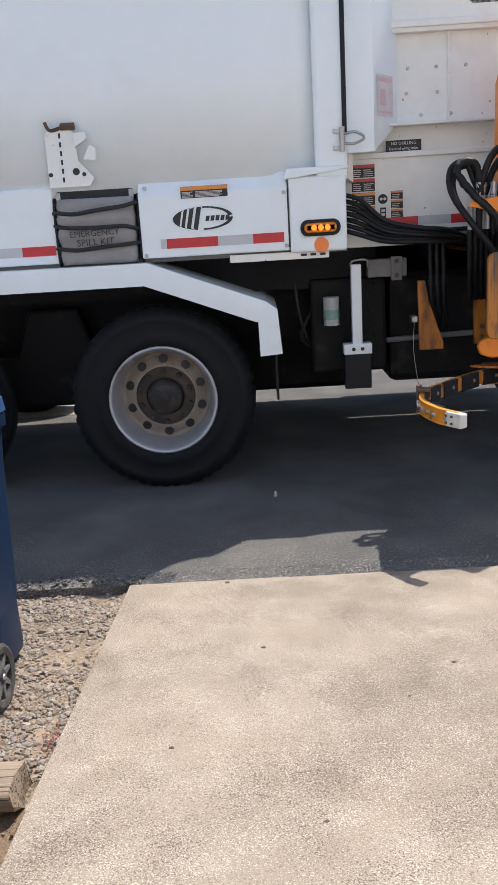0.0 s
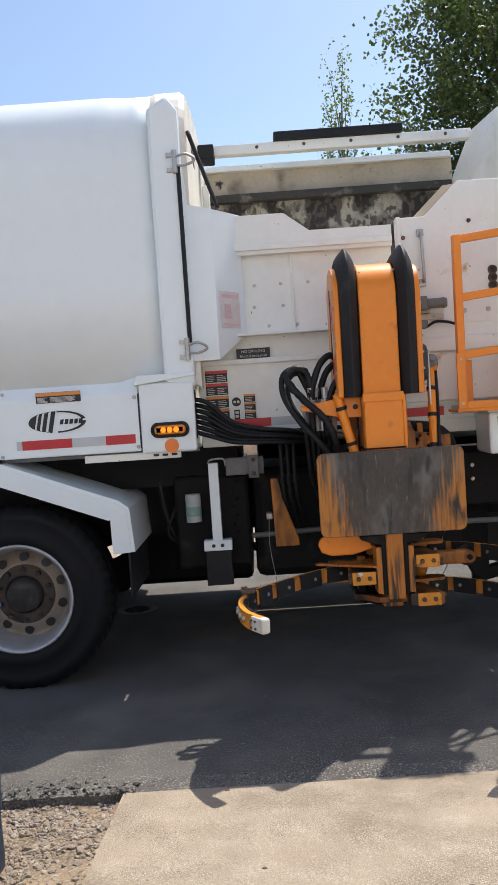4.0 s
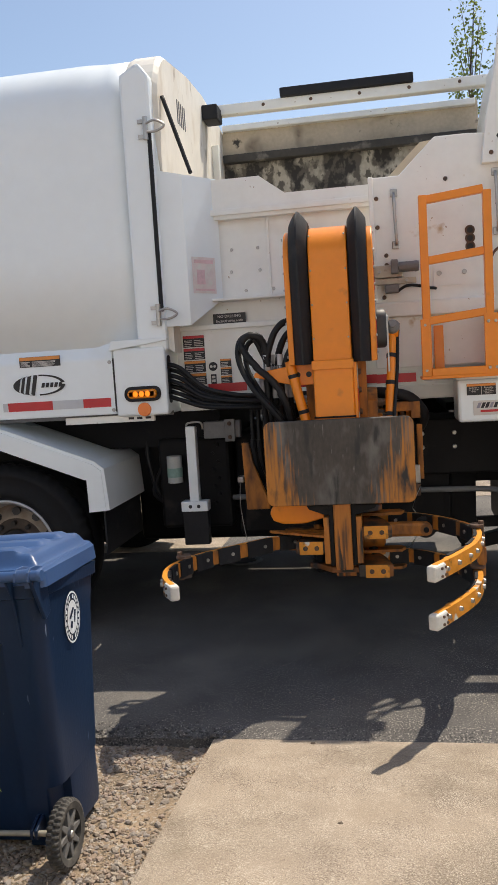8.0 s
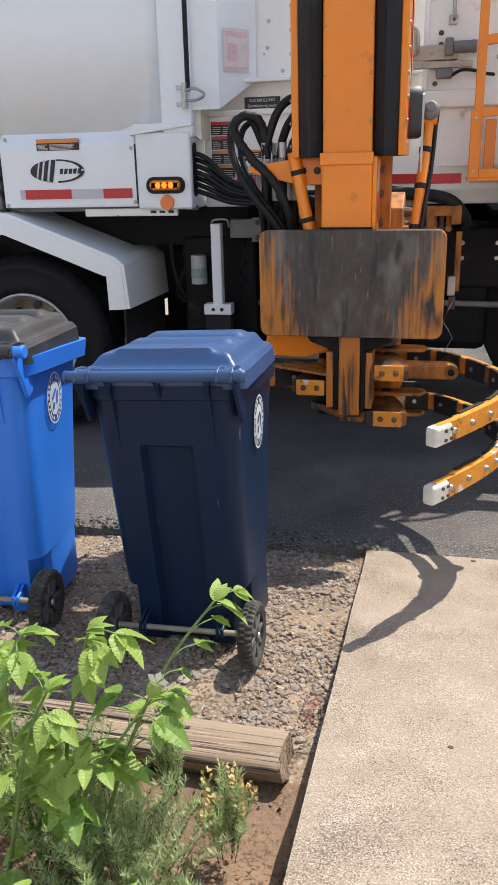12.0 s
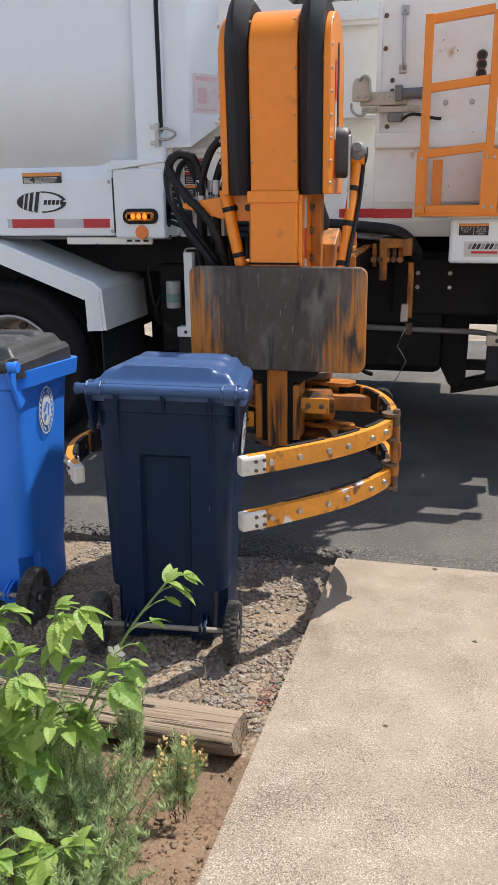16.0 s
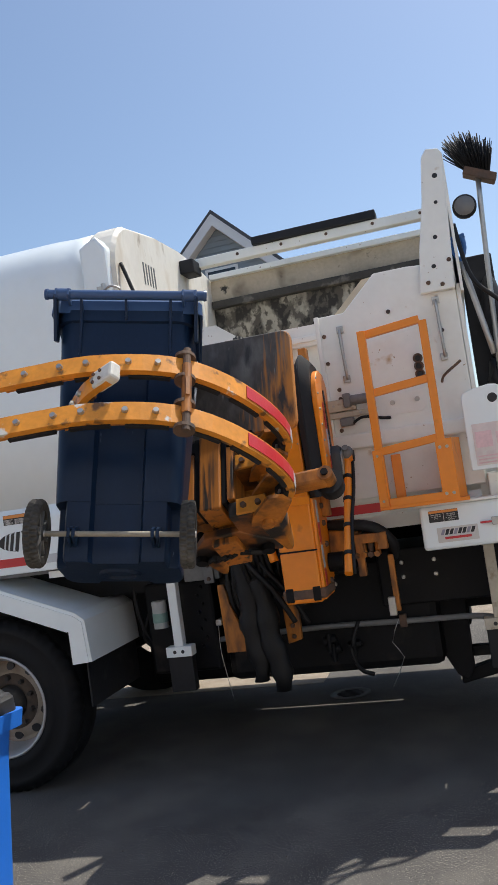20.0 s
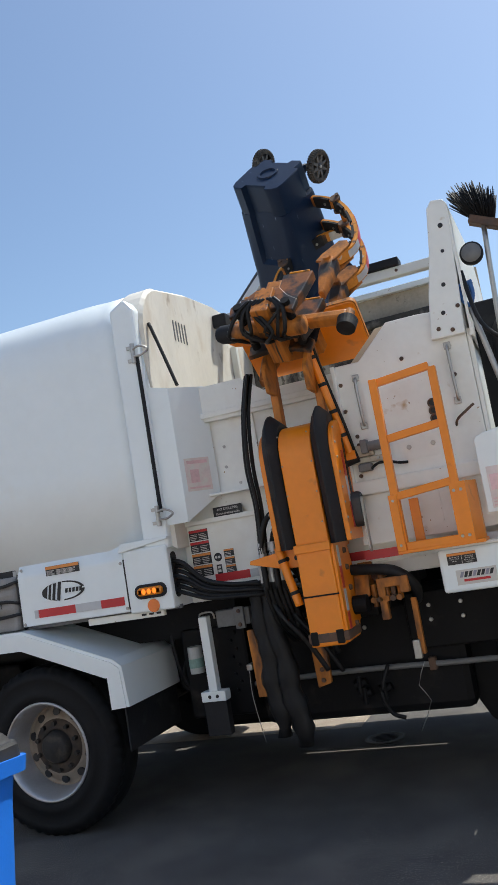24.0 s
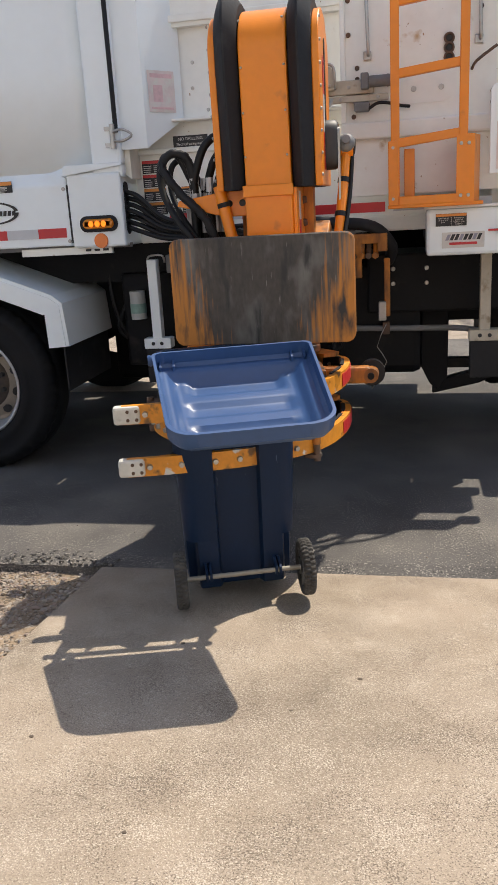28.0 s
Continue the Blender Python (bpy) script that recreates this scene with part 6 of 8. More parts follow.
for x in (-0.07, 0.07):
    bm = blank()
    box(bm, MX + x - 0.02, MX + x + 0.02, -0.458, -0.44, 0.99, 1.06, 0.006)
    part("clamp_bolt", bm, black_metal, mast)
bm = blank()
box(bm, MX - 0.1, MX + 0.1, -0.456, -0.19, 1.238, 1.246)
part("strap_band", bm, black_metal, mast)
bm = blank()
box(bm, MX - 0.1, MX + 0.1, -0.462, -0.44, 1.47, 1.515, 0.004)
part("cover_hem", bm, orange, mast)
# inner boom that slides with the mast
bm = blank()
box(bm, MX - 0.2, MX + 0.215, -0.14, 1.3, 1.07, 1.205, 0.008)
boom = part("sliding_boom", bm, black_metal, mast, "black sliding boom edged with worn orange rails")
for sx in (-0.2, 0.2):
    bm = blank()
    box(bm, MX + sx - 0.022, MX + sx + 0.022, -0.14, 1.28, 1.207, 1.225, 0.004)
    part("boom_rail", bm, orange_worn, boom, "worn orange boom rail")
bm = blank()
box(bm, MX - 0.16, MX + 0.16, -0.12, 1.25, 1.208, 1.235, 0.006)
part("hose_track", bm, rubber, boom)
# swivel disc and its grey arm beside the cover
bm = blank()
loft(bm, [[(x, p[0], p[1]) for p in rounded(-0.305 + d, -0.195 - d, 1.56 + d, 1.75 - d, 0.054 - d, 0, 8)] for x, d in ((2.214, 0.0), (2.25, 0.0), (2.262, 0.01))])
crease(bm, 40)
part("swivel_housing", bm, frame_dark, mast, "dull black swivel housing")
bm = blank()
loft(bm, [[(x, p[0], p[1]) for p in rounded(-0.285, -0.235, 1.42, 1.72, 0.022, 0)] for x in (2.262, 2.27)])
part("disc_arm", bm, steel, mast, "grey steel disc arm")
# hose bracket with two holes
bm = blank()
prism(bm, [(1.6, 1.452), (1.605, 1.472), (1.8, 1.5), (1.91, 1.5), (1.91, 1.4), (1.8, 1.4)], "y", -0.352, -0.34, bevel=0.003)
part("hose_bracket", bm, orange, mast, "orange triangular hose bracket")
for x in (1.82, 1.875):
    dot("hole", x, -0.352, 1.452, 0.014, ink, mast, 0.003, 14)
bm = blank()
box(bm, 1.66, 1.91, -0.34, -0.2, 1.44, 1.455)
part("bracket_shelf", bm, orange, mast)
# hoses looping beside the mast, with crimped steel ends
rnd = random.Random(23)
slack = []
loops = [((1.575, -0.28), 1.66, 0.11), ((1.605, -0.24), 1.64, 0.07), ((1.68, -0.3), 1.7, 0.12), ((1.715, -0.25), 1.66, 0.08), ((1.75, -0.3), 1.6, 0.05)]
for (x, y), zt, w in loops:
    bm = blank()
    if x < 1.66:
        tube(bm, [(x + 0.09, y, 1.3), (x + 0.085, y, 1.5), (x + 0.06, y, zt - 0.08), (x + 0.015, y - 0.01, zt), (x - 0.05, y, zt - 0.03), (x - 0.05, y - 0.02, zt - 0.14), (x + 0.03, y - 0.07, zt - 0.28), (x + 0.14, y - 0.07, zt - 0.42), (x + 0.22, y - 0.02, zt - 0.6)], 0.0125 if w < 0.1 else 0.0155, 8)
    else:
        tube(bm, [(x - 0.02, y, 1.3), (x - 0.02, y, 1.5), (x - 0.015, y, zt - 0.15), (x + 0.03, y, zt - 0.03), (x + 0.09, y + 0.02, zt + 0.02), (x + 0.14, y + 0.06, zt - 0.02)], 0.017, 8)
    hs = part("hydraulic_hose", bm, hose_m, mast, "black looping hydraulic hose")
    if x < 1.66:
        slack.append(hs)
    bm = blank()
    xe = x + 0.087 if x < 1.66 else x - 0.02
    cyl(bm, (xe, y, 1.49), (xe, y, 1.56), 0.0165, seg=10)
    cyl(bm, (xe, y, 1.475), (xe, y, 1.5), 0.019, seg=6)
    part("hose_end", bm, rim_steel, mast)
bm = blank()
tube(bm, [(1.665, -0.3, 1.5), (1.655, -0.3, 1.6), (1.63, -0.31, 1.65), (1.58, -0.32, 1.66), (1.545, -0.33, 1.63), (1.555, -0.345, 1.585), (1.62, -0.36, 1.5), (1.71, -0.37, 1.41), (1.76, -0.36, 1.3), (1.79, -0.3, 1.15)], 0.018, 10, per=10)
for v in bm.verts:
    v.co += Vector((bump_noise(v.co.x, v.co.z, 60, 1), bump_noise(v.co.y, v.co.z, 60, 4), bump_noise(v.co.x, v.co.y, 60, 7))) * 0.006
slack.append(part("hose_sleeve", bm, hose_m, mast, "black wrapped hose sleeve"))
for k in range(6):
    bm = blank()
    x = 1.63 + 0.028 * k
    tube(bm, [(x, -0.26, 1.44), (x, -0.25, 1.3), (x + 0.02, -0.18, 1.1), (x + 0.06, -0.05, 0.98)], 0.014, 8)
    part("hydraulic_hose", bm, hose_m, mast)
for k in range(6):
    x = 1.63 + 0.028 * k
    bm = blank()
    cyl(bm, (x, -0.262, 1.34), (x, -0.262, 1.425), 0.0165, seg=10)
    cyl(bm, (x, -0.262, 1.425), (x, -0.262, 1.45), 0.019, seg=6)
    part("hose_end", bm, rim_steel, mast)
# orange rods with black bands either side
bm = blank()
tube(bm, [(1.785, -0.37, 1.52), (1.82, -0.38, 1.36), (1.86, -0.39, 1.2)], 0.024, 10)
part("link_rod", bm, orange, mast, "orange rod with black bands")
for k, t_ in enumerate((0.2, 0.75)):
    bm = blank()
    a = Vector((1.785, -0.37, 1.52)).lerp(Vector((1.86, -0.39, 1.2)), t_)
    cyl(bm, a, a + Vector((0.004, 0, -0.018)), 0.027, seg=12)
    part("rod_band", bm, rubber, mast)
bm = blank()
box(bm, 1.9, 1.93, -0.4, -0.36, 1.2, 1.5, 0.004)
part("guide_bar", bm, orange_worn, mast)
bm = blank()
cyl(bm, (0, 0, 0), (0, 0, -0.7), 0.021, seg=12)
cyl(bm, (-0.03, 0, 0), (0.03, 0, 0), 0.034, seg=14)
swing_rod = part("swing_rod", bm, orange, truck, "orange swinging rod with black bands")
bm = blank()
cyl(bm, (-0.07, 0, 0.01), (0.035, 0, 0.01), 0.036, 0.03, 14)
crease(bm, 40)
part("swivel_joint", bm, rubber, swing_rod, "black swivel joint")
bm = blank()
bmesh.ops.create_uvsphere(bm, u_segments=20, v_segments=12, radius=0.036, matrix=Matrix.Translation((0.0, -0.03, 0.012)))
cyl(bm, (0, -0.052, 0.012), (0, -0.074, 0.012), 0.02, 0.017, 16)
crease(bm, 40)
part("swivel_cap", bm, frame_grey, swing_rod, "dull grey swivel cap")
for z in (-0.12, -0.26, -0.42, -0.58):
    bm = blank()
    cyl(bm, (0, 0, z), (0, 0, z - 0.02), 0.025, seg=12)
    part("rod_band", bm, rubber, swing_rod)
bm = blank()
tube(bm, [(0.026, 0, -0.02), (0.03, 0.0, -0.2), (0.022, -0.02, -0.44), (0.028, 0, -0.7)], 0.009, 6)
part("hose", bm, hose_m, swing_rod)
bm = blank()
prism(bm, [(-0.2, 1.18), (0.0, 1.2), (0.02, 1.33), (-0.03, 1.36), (-0.16, 1.3)], "x", MX + 0.115, MX + 0.2, bevel=0.006)
part("valve_body", bm, orange_worn, mast, "worn orange valve block")
for y, z in ((-0.12, 1.2), (-0.02, 1.22), (-0.08, 1.28)):
    bm = blank()
    cyl(bm, (MX + 0.2, y, z), (MX + 0.235, y, z), 0.022, 0.016, 10)
    part("valve_cap", bm, rust, mast)
bm = blank()
cyl(bm, (MX + 0.115, -0.24, 1.15), (MX + 0.19, -0.24, 1.15), 0.05, seg=20)
part("roller", bm, black_metal, mast)
for z in (1.18, 1.28):
    bm = blank()
    prism(bm, [(-0.12, z - 0.015), (0.0, z - 0.015), (0.0, z + 0.06), (-0.02, z + 0.06), (-0.02, z + 0.005), (-0.12, z + 0.005)], "x", MX + 0.24, MX + 0.27, bevel=0.003)
    part("c_clamp", bm, orange_worn, mast)

# the slack hoses that rise with the gripper, and the hose sock that hangs below
bm = blank()
for dx, dy in ((0, 0), (0.02, 0.01), (-0.016, 0.014), (0.006, -0.016)):
    tube(bm, [(dx - 0.02, dy, -0.52), (dx, dy, -0.25), (dx * 1.2 - 0.012, dy, 0.0), (dx + 0.015, dy, 0.28), (dx + 0.06, dy + 0.04, 0.52)], 0.0115, 7)
riser = part("hose_riser", bm, hose_m, truck, "black hydraulic hoses rising to the gripper")
sock = None
for x0, lean, z0, z1, wide in ((-0.035, 0.05, 0.48, -0.4, 0.05), (0.03, 0.1, 0.45, -0.46, 0.055), (0.0, 0.06, 0.4, -0.25, 0.045)):
    bm = blank()
    rr = []
    for k in range(19):
        f = k / 18
        w = wide * (0.75 + 0.45 * min(f * 1.6, 1)) * (1 + 0.12 * math.sin(k * 1.9 + x0 * 40)) * (1 - 0.35 * (f > 0.93))
        rr.append([(x0 + lean * f + 0.008 * math.sin(k * 0.9) + w * (1 + 0.3 * bump_noise(k * 1.3 + x0 * 9, j, 0.8, 3)) * math.cos(2 * math.pi * j / 14), (0.03 if x0 == 0 else 0) + w * 0.8 * math.sin(2 * math.pi * j / 14), z0 + (z1 - z0) * f) for j in range(14)])
    loft(bm, rr[::-1], smooth=True)
    sock_leg = part("hose_sock", bm, hose_m, sock or truck, "" if sock else "black fabric hose sock")
    sock = sock or sock_leg
# ---- gripper details ----
def rounded_bar(x, y, z, r, n=16):
    return [(x, y + r * math.cos(2 * math.pi * k / n), z + r * math.sin(2 * math.pi * k / n)) for k in range(n)]


for z in (-0.27, -0.56):
    bm = blank()
    prism(bm, [(-0.19, 0.25), (-0.13, 0.21), (-0.07, 0.14), (0.07, 0.14), (0.13, 0.21), (0.19, 0.25), (0.18, 0.33), (0.08, 0.3), (-0.08, 0.3), (-0.18, 0.33)], "z", z - 0.015, z + 0.015, bevel=0.005)
    part("cross_plate", bm, grease_orange, grip)
bm = blank()
prism(bm, [(-0.085, 0.03), (-0.085, 0.13), (-0.36, 0.21), (-0.385, 0.2), (-0.37, 0.175)], "z", -0.374, -0.362, bevel=0.003)
part("arm_gusset", bm, column_orange, grip)
bm = blank()
prism(bm, [(-0.365, -0.262), (-0.355, -0.235), (-0.325, -0.215), (-0.13, -0.215), (-0.085, -0.29), (-0.19, -0.318), (-0.3, -0.318), (-0.35, -0.3)], "y", 0.125, 0.165, bevel=0.008)
part("paddle_bar", bm, orange, grip, "rounded orange paddle bar")
bm = blank()
box(bm, 0.06, 0.4, 0.18, 0.24, -0.41, -0.34, 0.015)
cyl(bm, (0.4, 0.175, -0.375), (0.4, 0.245, -0.375), 0.03, seg=20)
lv = part("side_lever", bm, orange_worn, grip, "worn orange side lever")
bm = blank()
cyl(bm, (0.4, 0.24, -0.375), (0.4, 0.3, -0.375), 0.055, 0.05, 20)
part("lever_roller", bm, rubber, lv, "black rubber roller")
bm = blank()
cyl(bm, (0.4, 0.165, -0.375), (0.4, 0.255, -0.375), 0.014, seg=12)
part("lever_pin", bm, black_metal, grip)
bm = blank()
prism(bm, [(-0.17, -0.21), (0.17, -0.21), (0.16, -0.23), (0.08, -0.26), (-0.08, -0.26), (-0.16, -0.23)], "y", 0.03, 0.2, bevel=0.004)
part("plate_yoke", bm, black_metal, grip)
for sx in (-1, 1):
    for z in ((-0.35, -0.54) if sx > 0 else (-0.42,)):
        bm = blank()
        box(bm, min(sx * 0.1, sx * 0.215), max(sx * 0.1, sx * 0.215), 0.02, 0.032, z - 0.032, z + 0.032, 0.004)
        part("knuckle_plate", bm, band_orange, grip)
        bm = blank()
        prism(bm, [(sx * 0.066, 0.033), (sx * 0.235, 0.033), (sx * 0.2, 0.2), (sx * 0.16, 0.3), (sx * 0.1, 0.3), (sx * 0.066, 0.14)][::sx], "z", z - 0.03, z + 0.03, bevel=0.006)
        part("knuckle_link", bm, grease_orange, grip, "greasy blackened orange link")
        for dx in (0.13, 0.185):
            dot("bolt", sx * dx, 0.02, z, 0.012, rust, grip, 0.012)
    bm = blank()
    box(bm, min(sx * 0.043, sx * 0.064), max(sx * 0.043, sx * 0.064), 0.028, 0.15, -0.51, -0.2, 0.003)
    part("column_flange", bm, black_metal, grip)
    bm = blank()
    box(bm, min(sx * 0.065, sx * 0.092), max(sx * 0.065, sx * 0.092), 0.024, 0.15, -0.5, -0.27, 0.003)
    part("column_cheek", bm, column_orange, grip)
    bm = blank()
    cyl(bm, (sx * 0.135, 0.28, -0.6), (sx * 0.135, 0.28, -0.3), 0.024, seg=16)
    part("hinge_pin", bm, black_metal, grip)
    bm = blank()
    prism(bm, [(0.16, -0.24), (0.36, -0.2), (0.42, -0.08), (0.36, 0.02), (0.3, -0.06), (0.2, -0.16)], "x", sx * 0.12 - 0.012, sx * 0.12 + 0.012, bevel=0.004)
    part("lift_ear", bm, orange_worn, grip)
rnd = random.Random(41)
for k in range(9):
    bm = blank()
    x = -0.14 + 0.034 * k
    tube(bm, [(x, 0.3, -0.36), (x + rnd.uniform(-0.05, 0.05), 0.36 + rnd.uniform(-0.02, 0.03), -0.42), (x + rnd.uniform(-0.08, 0.08), 0.35 + rnd.uniform(-0.02, 0.05), -0.5), (x + rnd.uniform(-0.06, 0.06), 0.31, -0.58), (x * 0.5, 0.25, -0.6)], rnd.uniform(0.008, 0.0125), 7, per=5)
    part("hose", bm, hose_m, grip)
bm = blank()
loft(bm, [rounded_bar(x, 0.29, -0.43, r) for x, r in ((-0.27, 0.03), (-0.255, 0.044), (-0.12, 0.055), (0.12, 0.055), (0.19, 0.05), (0.2, 0.03))])
crease(bm, 30)
part("rocker_beam", bm, orange_worn, grip, "worn orange rocker beam")
bm = blank()
loft(bm, [rounded_bar(-x, 0.29, -0.43, r) for x, r in ((0.215, 0.049), (0.22, 0.054), (0.29, 0.05), (0.315, 0.036), (0.322, 0.012))])
crease(bm, 40)
part("beam_cap", bm, rubber, grip, "black greasy beam end")
# the orange steel behind the rubber face
bm = blank()
loft(bm, [[(p[0], y, p[1]) for p in rounded(-0.35, 0.35, -0.2, 0.2, 0.035, 0)] for y in (0.031, 0.045)])
part("backing_plate", bm, orange, plate, "orange steel backing plate")
bm = blank()
prism(bm, [(-0.12, 0.046), (0.12, 0.046), (0.1, 0.11), (-0.1, 0.11)], "z", -0.17, 0.05, bevel=0.006)
part("plate_boss", bm, orange_worn, plate)


# the two bars that carry the gripper above the mast
bm = blank()
for sx in (-0.13, 0.13):
    box(bm, MX + sx - 0.022, MX + sx + 0.022, -0.24, -0.17, 1.15, 2.05, 0.006)
lift_link = part("lift_link", bm, orange_worn, truck, "worn orange lifting bars")


# ---- wheeled carts ----
def cart_ring(z, hx, y0, y1, r, back_dent=0.0, front_dent=0.0, n=6):
    """A rounded outline with a sunk middle on the back and on the front; the rim falls towards the front."""
    pts = [(-0.084, y0), (-0.074, y0 + back_dent), (0.074, y0 + back_dent), (0.084, y0)]
    for cx, cy, a0 in ((hx - r, y0 + r, 270), (hx - r, y1 - r, 0)):
        pts += [(cx + r * math.cos(radians(a0 + 90 * k / n)), cy + r * math.sin(radians(a0 + 90 * k / n))) for k in range(n + 1)]
    pts += [(0.105, y1), (0.088, y1 - front_dent), (-0.088, y1 - front_dent), (-0.105, y1)]
    for cx, cy, a0 in ((-hx + r, y1 - r, 90), (-hx + r, y0 + r, 180)):
        pts += [(cx + r * math.cos(radians(a0 + 90 * k / n)), cy + r * math.sin(radians(a0 + 90 * k / n))) for k in range(n + 1)]
    fall = 0.07 * step((z - 0.62) / 0.2)
    return [(x, y, z - fall * (y - 0.05)) for x, y in pts]


def lid_half(y, y0, y1):
    """Half the lid's width at y, with rounded corners."""
    w = 0.256 - 0.045 * (y - y0)
    for d, r in ((y - y0, 0.022), (y1 - y, 0.075)):
        if d < r:
            w -= r - math.sqrt(max(r * r - (r - d) ** 2, 0.0))
    return w


def lid_top(x, y, y0, y1):
    """Height of the lid's skin: a rolled edge, a raised field and three broad ribs across it."""
    e = min(lid_half(y, y0, y1) - abs(x), y - y0, y1 - y)
    z = 0.012 * step(e / 0.012) + 0.038 * step((e - 0.024) / 0.04)
    for yc, hw, hx in ((0.135, 0.05, 0.165), (0.275, 0.048, 0.18), (0.415, 0.046, 0.175)):
        z += 0.016 * step((hw - abs(y - yc)) / 0.022) * step((hx - abs(x)) / 0.03)
    return z - 0.03 * y


def lid_shell(lid, lid_m):
    bm = blank()
    y0, y1, nx, ny = 0.038, 0.552, 44, 52
    ys = [y0 + (y1 - y0) * (0.5 - 0.5 * math.cos(math.pi * (0.12 + 0.76 * j / ny))) for j in range(ny + 1)]
    lo, hi = ys[0], ys[-1]
    ys = [y0 + (y - lo) / (hi - lo) * (y1 - y0) for y in ys]
    xs = [math.sin(math.pi / 2 * (2 * i / nx - 1) * 0.9) / math.sin(math.pi / 2 * 0.9) for i in range(nx + 1)]
    top = [[bm.verts.new((u * lid_half(y, y0, y1), y, lid_top(u * lid_half(y, y0, y1), y, y0, y1))) for u in xs] for y in ys]
    low = []
    for y in ys:
        yy = y0 + 0.006 + (y - y0) / (y1 - y0) * (y1 - y0 - 0.012)
        low.append([bm.verts.new((u * (lid_half(y, y0, y1) - 0.006), yy, lid_top(u * lid_half(y, y0, y1), y, y0, y1) - 0.007)) for u in xs])
    for j in range(ny):
        for i in range(nx):
            bm.faces.new((top[j][i], top[j][i + 1], top[j + 1][i + 1], top[j + 1][i]))
            bm.faces.new((low[j][i], low[j + 1][i], low[j + 1][i + 1], low[j][i + 1]))

    def rim(g):
        return g[0][:-1] + [row[-1] for row in g[:-1]] + g[-1][:0:-1] + [row[0] for row in g[:0:-1]]
    a, d = rim(top), rim(low)
    b = [bm.verts.new((v.co.x * 1.012, v.co.y + (0.004 if v.co.y > 0.3 else 0), v.co.z - 0.046)) for v in a]
    c = [bm.verts.new((v.co.x, v.co.y, v.co.z - 0.039)) for v in d]
    for p, q in ((a, b), (b, c), (c, d)):
        for k in range(len(p)):
            bm.faces.new((p[k], p[(k + 1) % len(p)], q[(k + 1) % len(p)], q[k]))
    crease(bm, 40)
    part("lid_shell", bm, lid_m, lid)


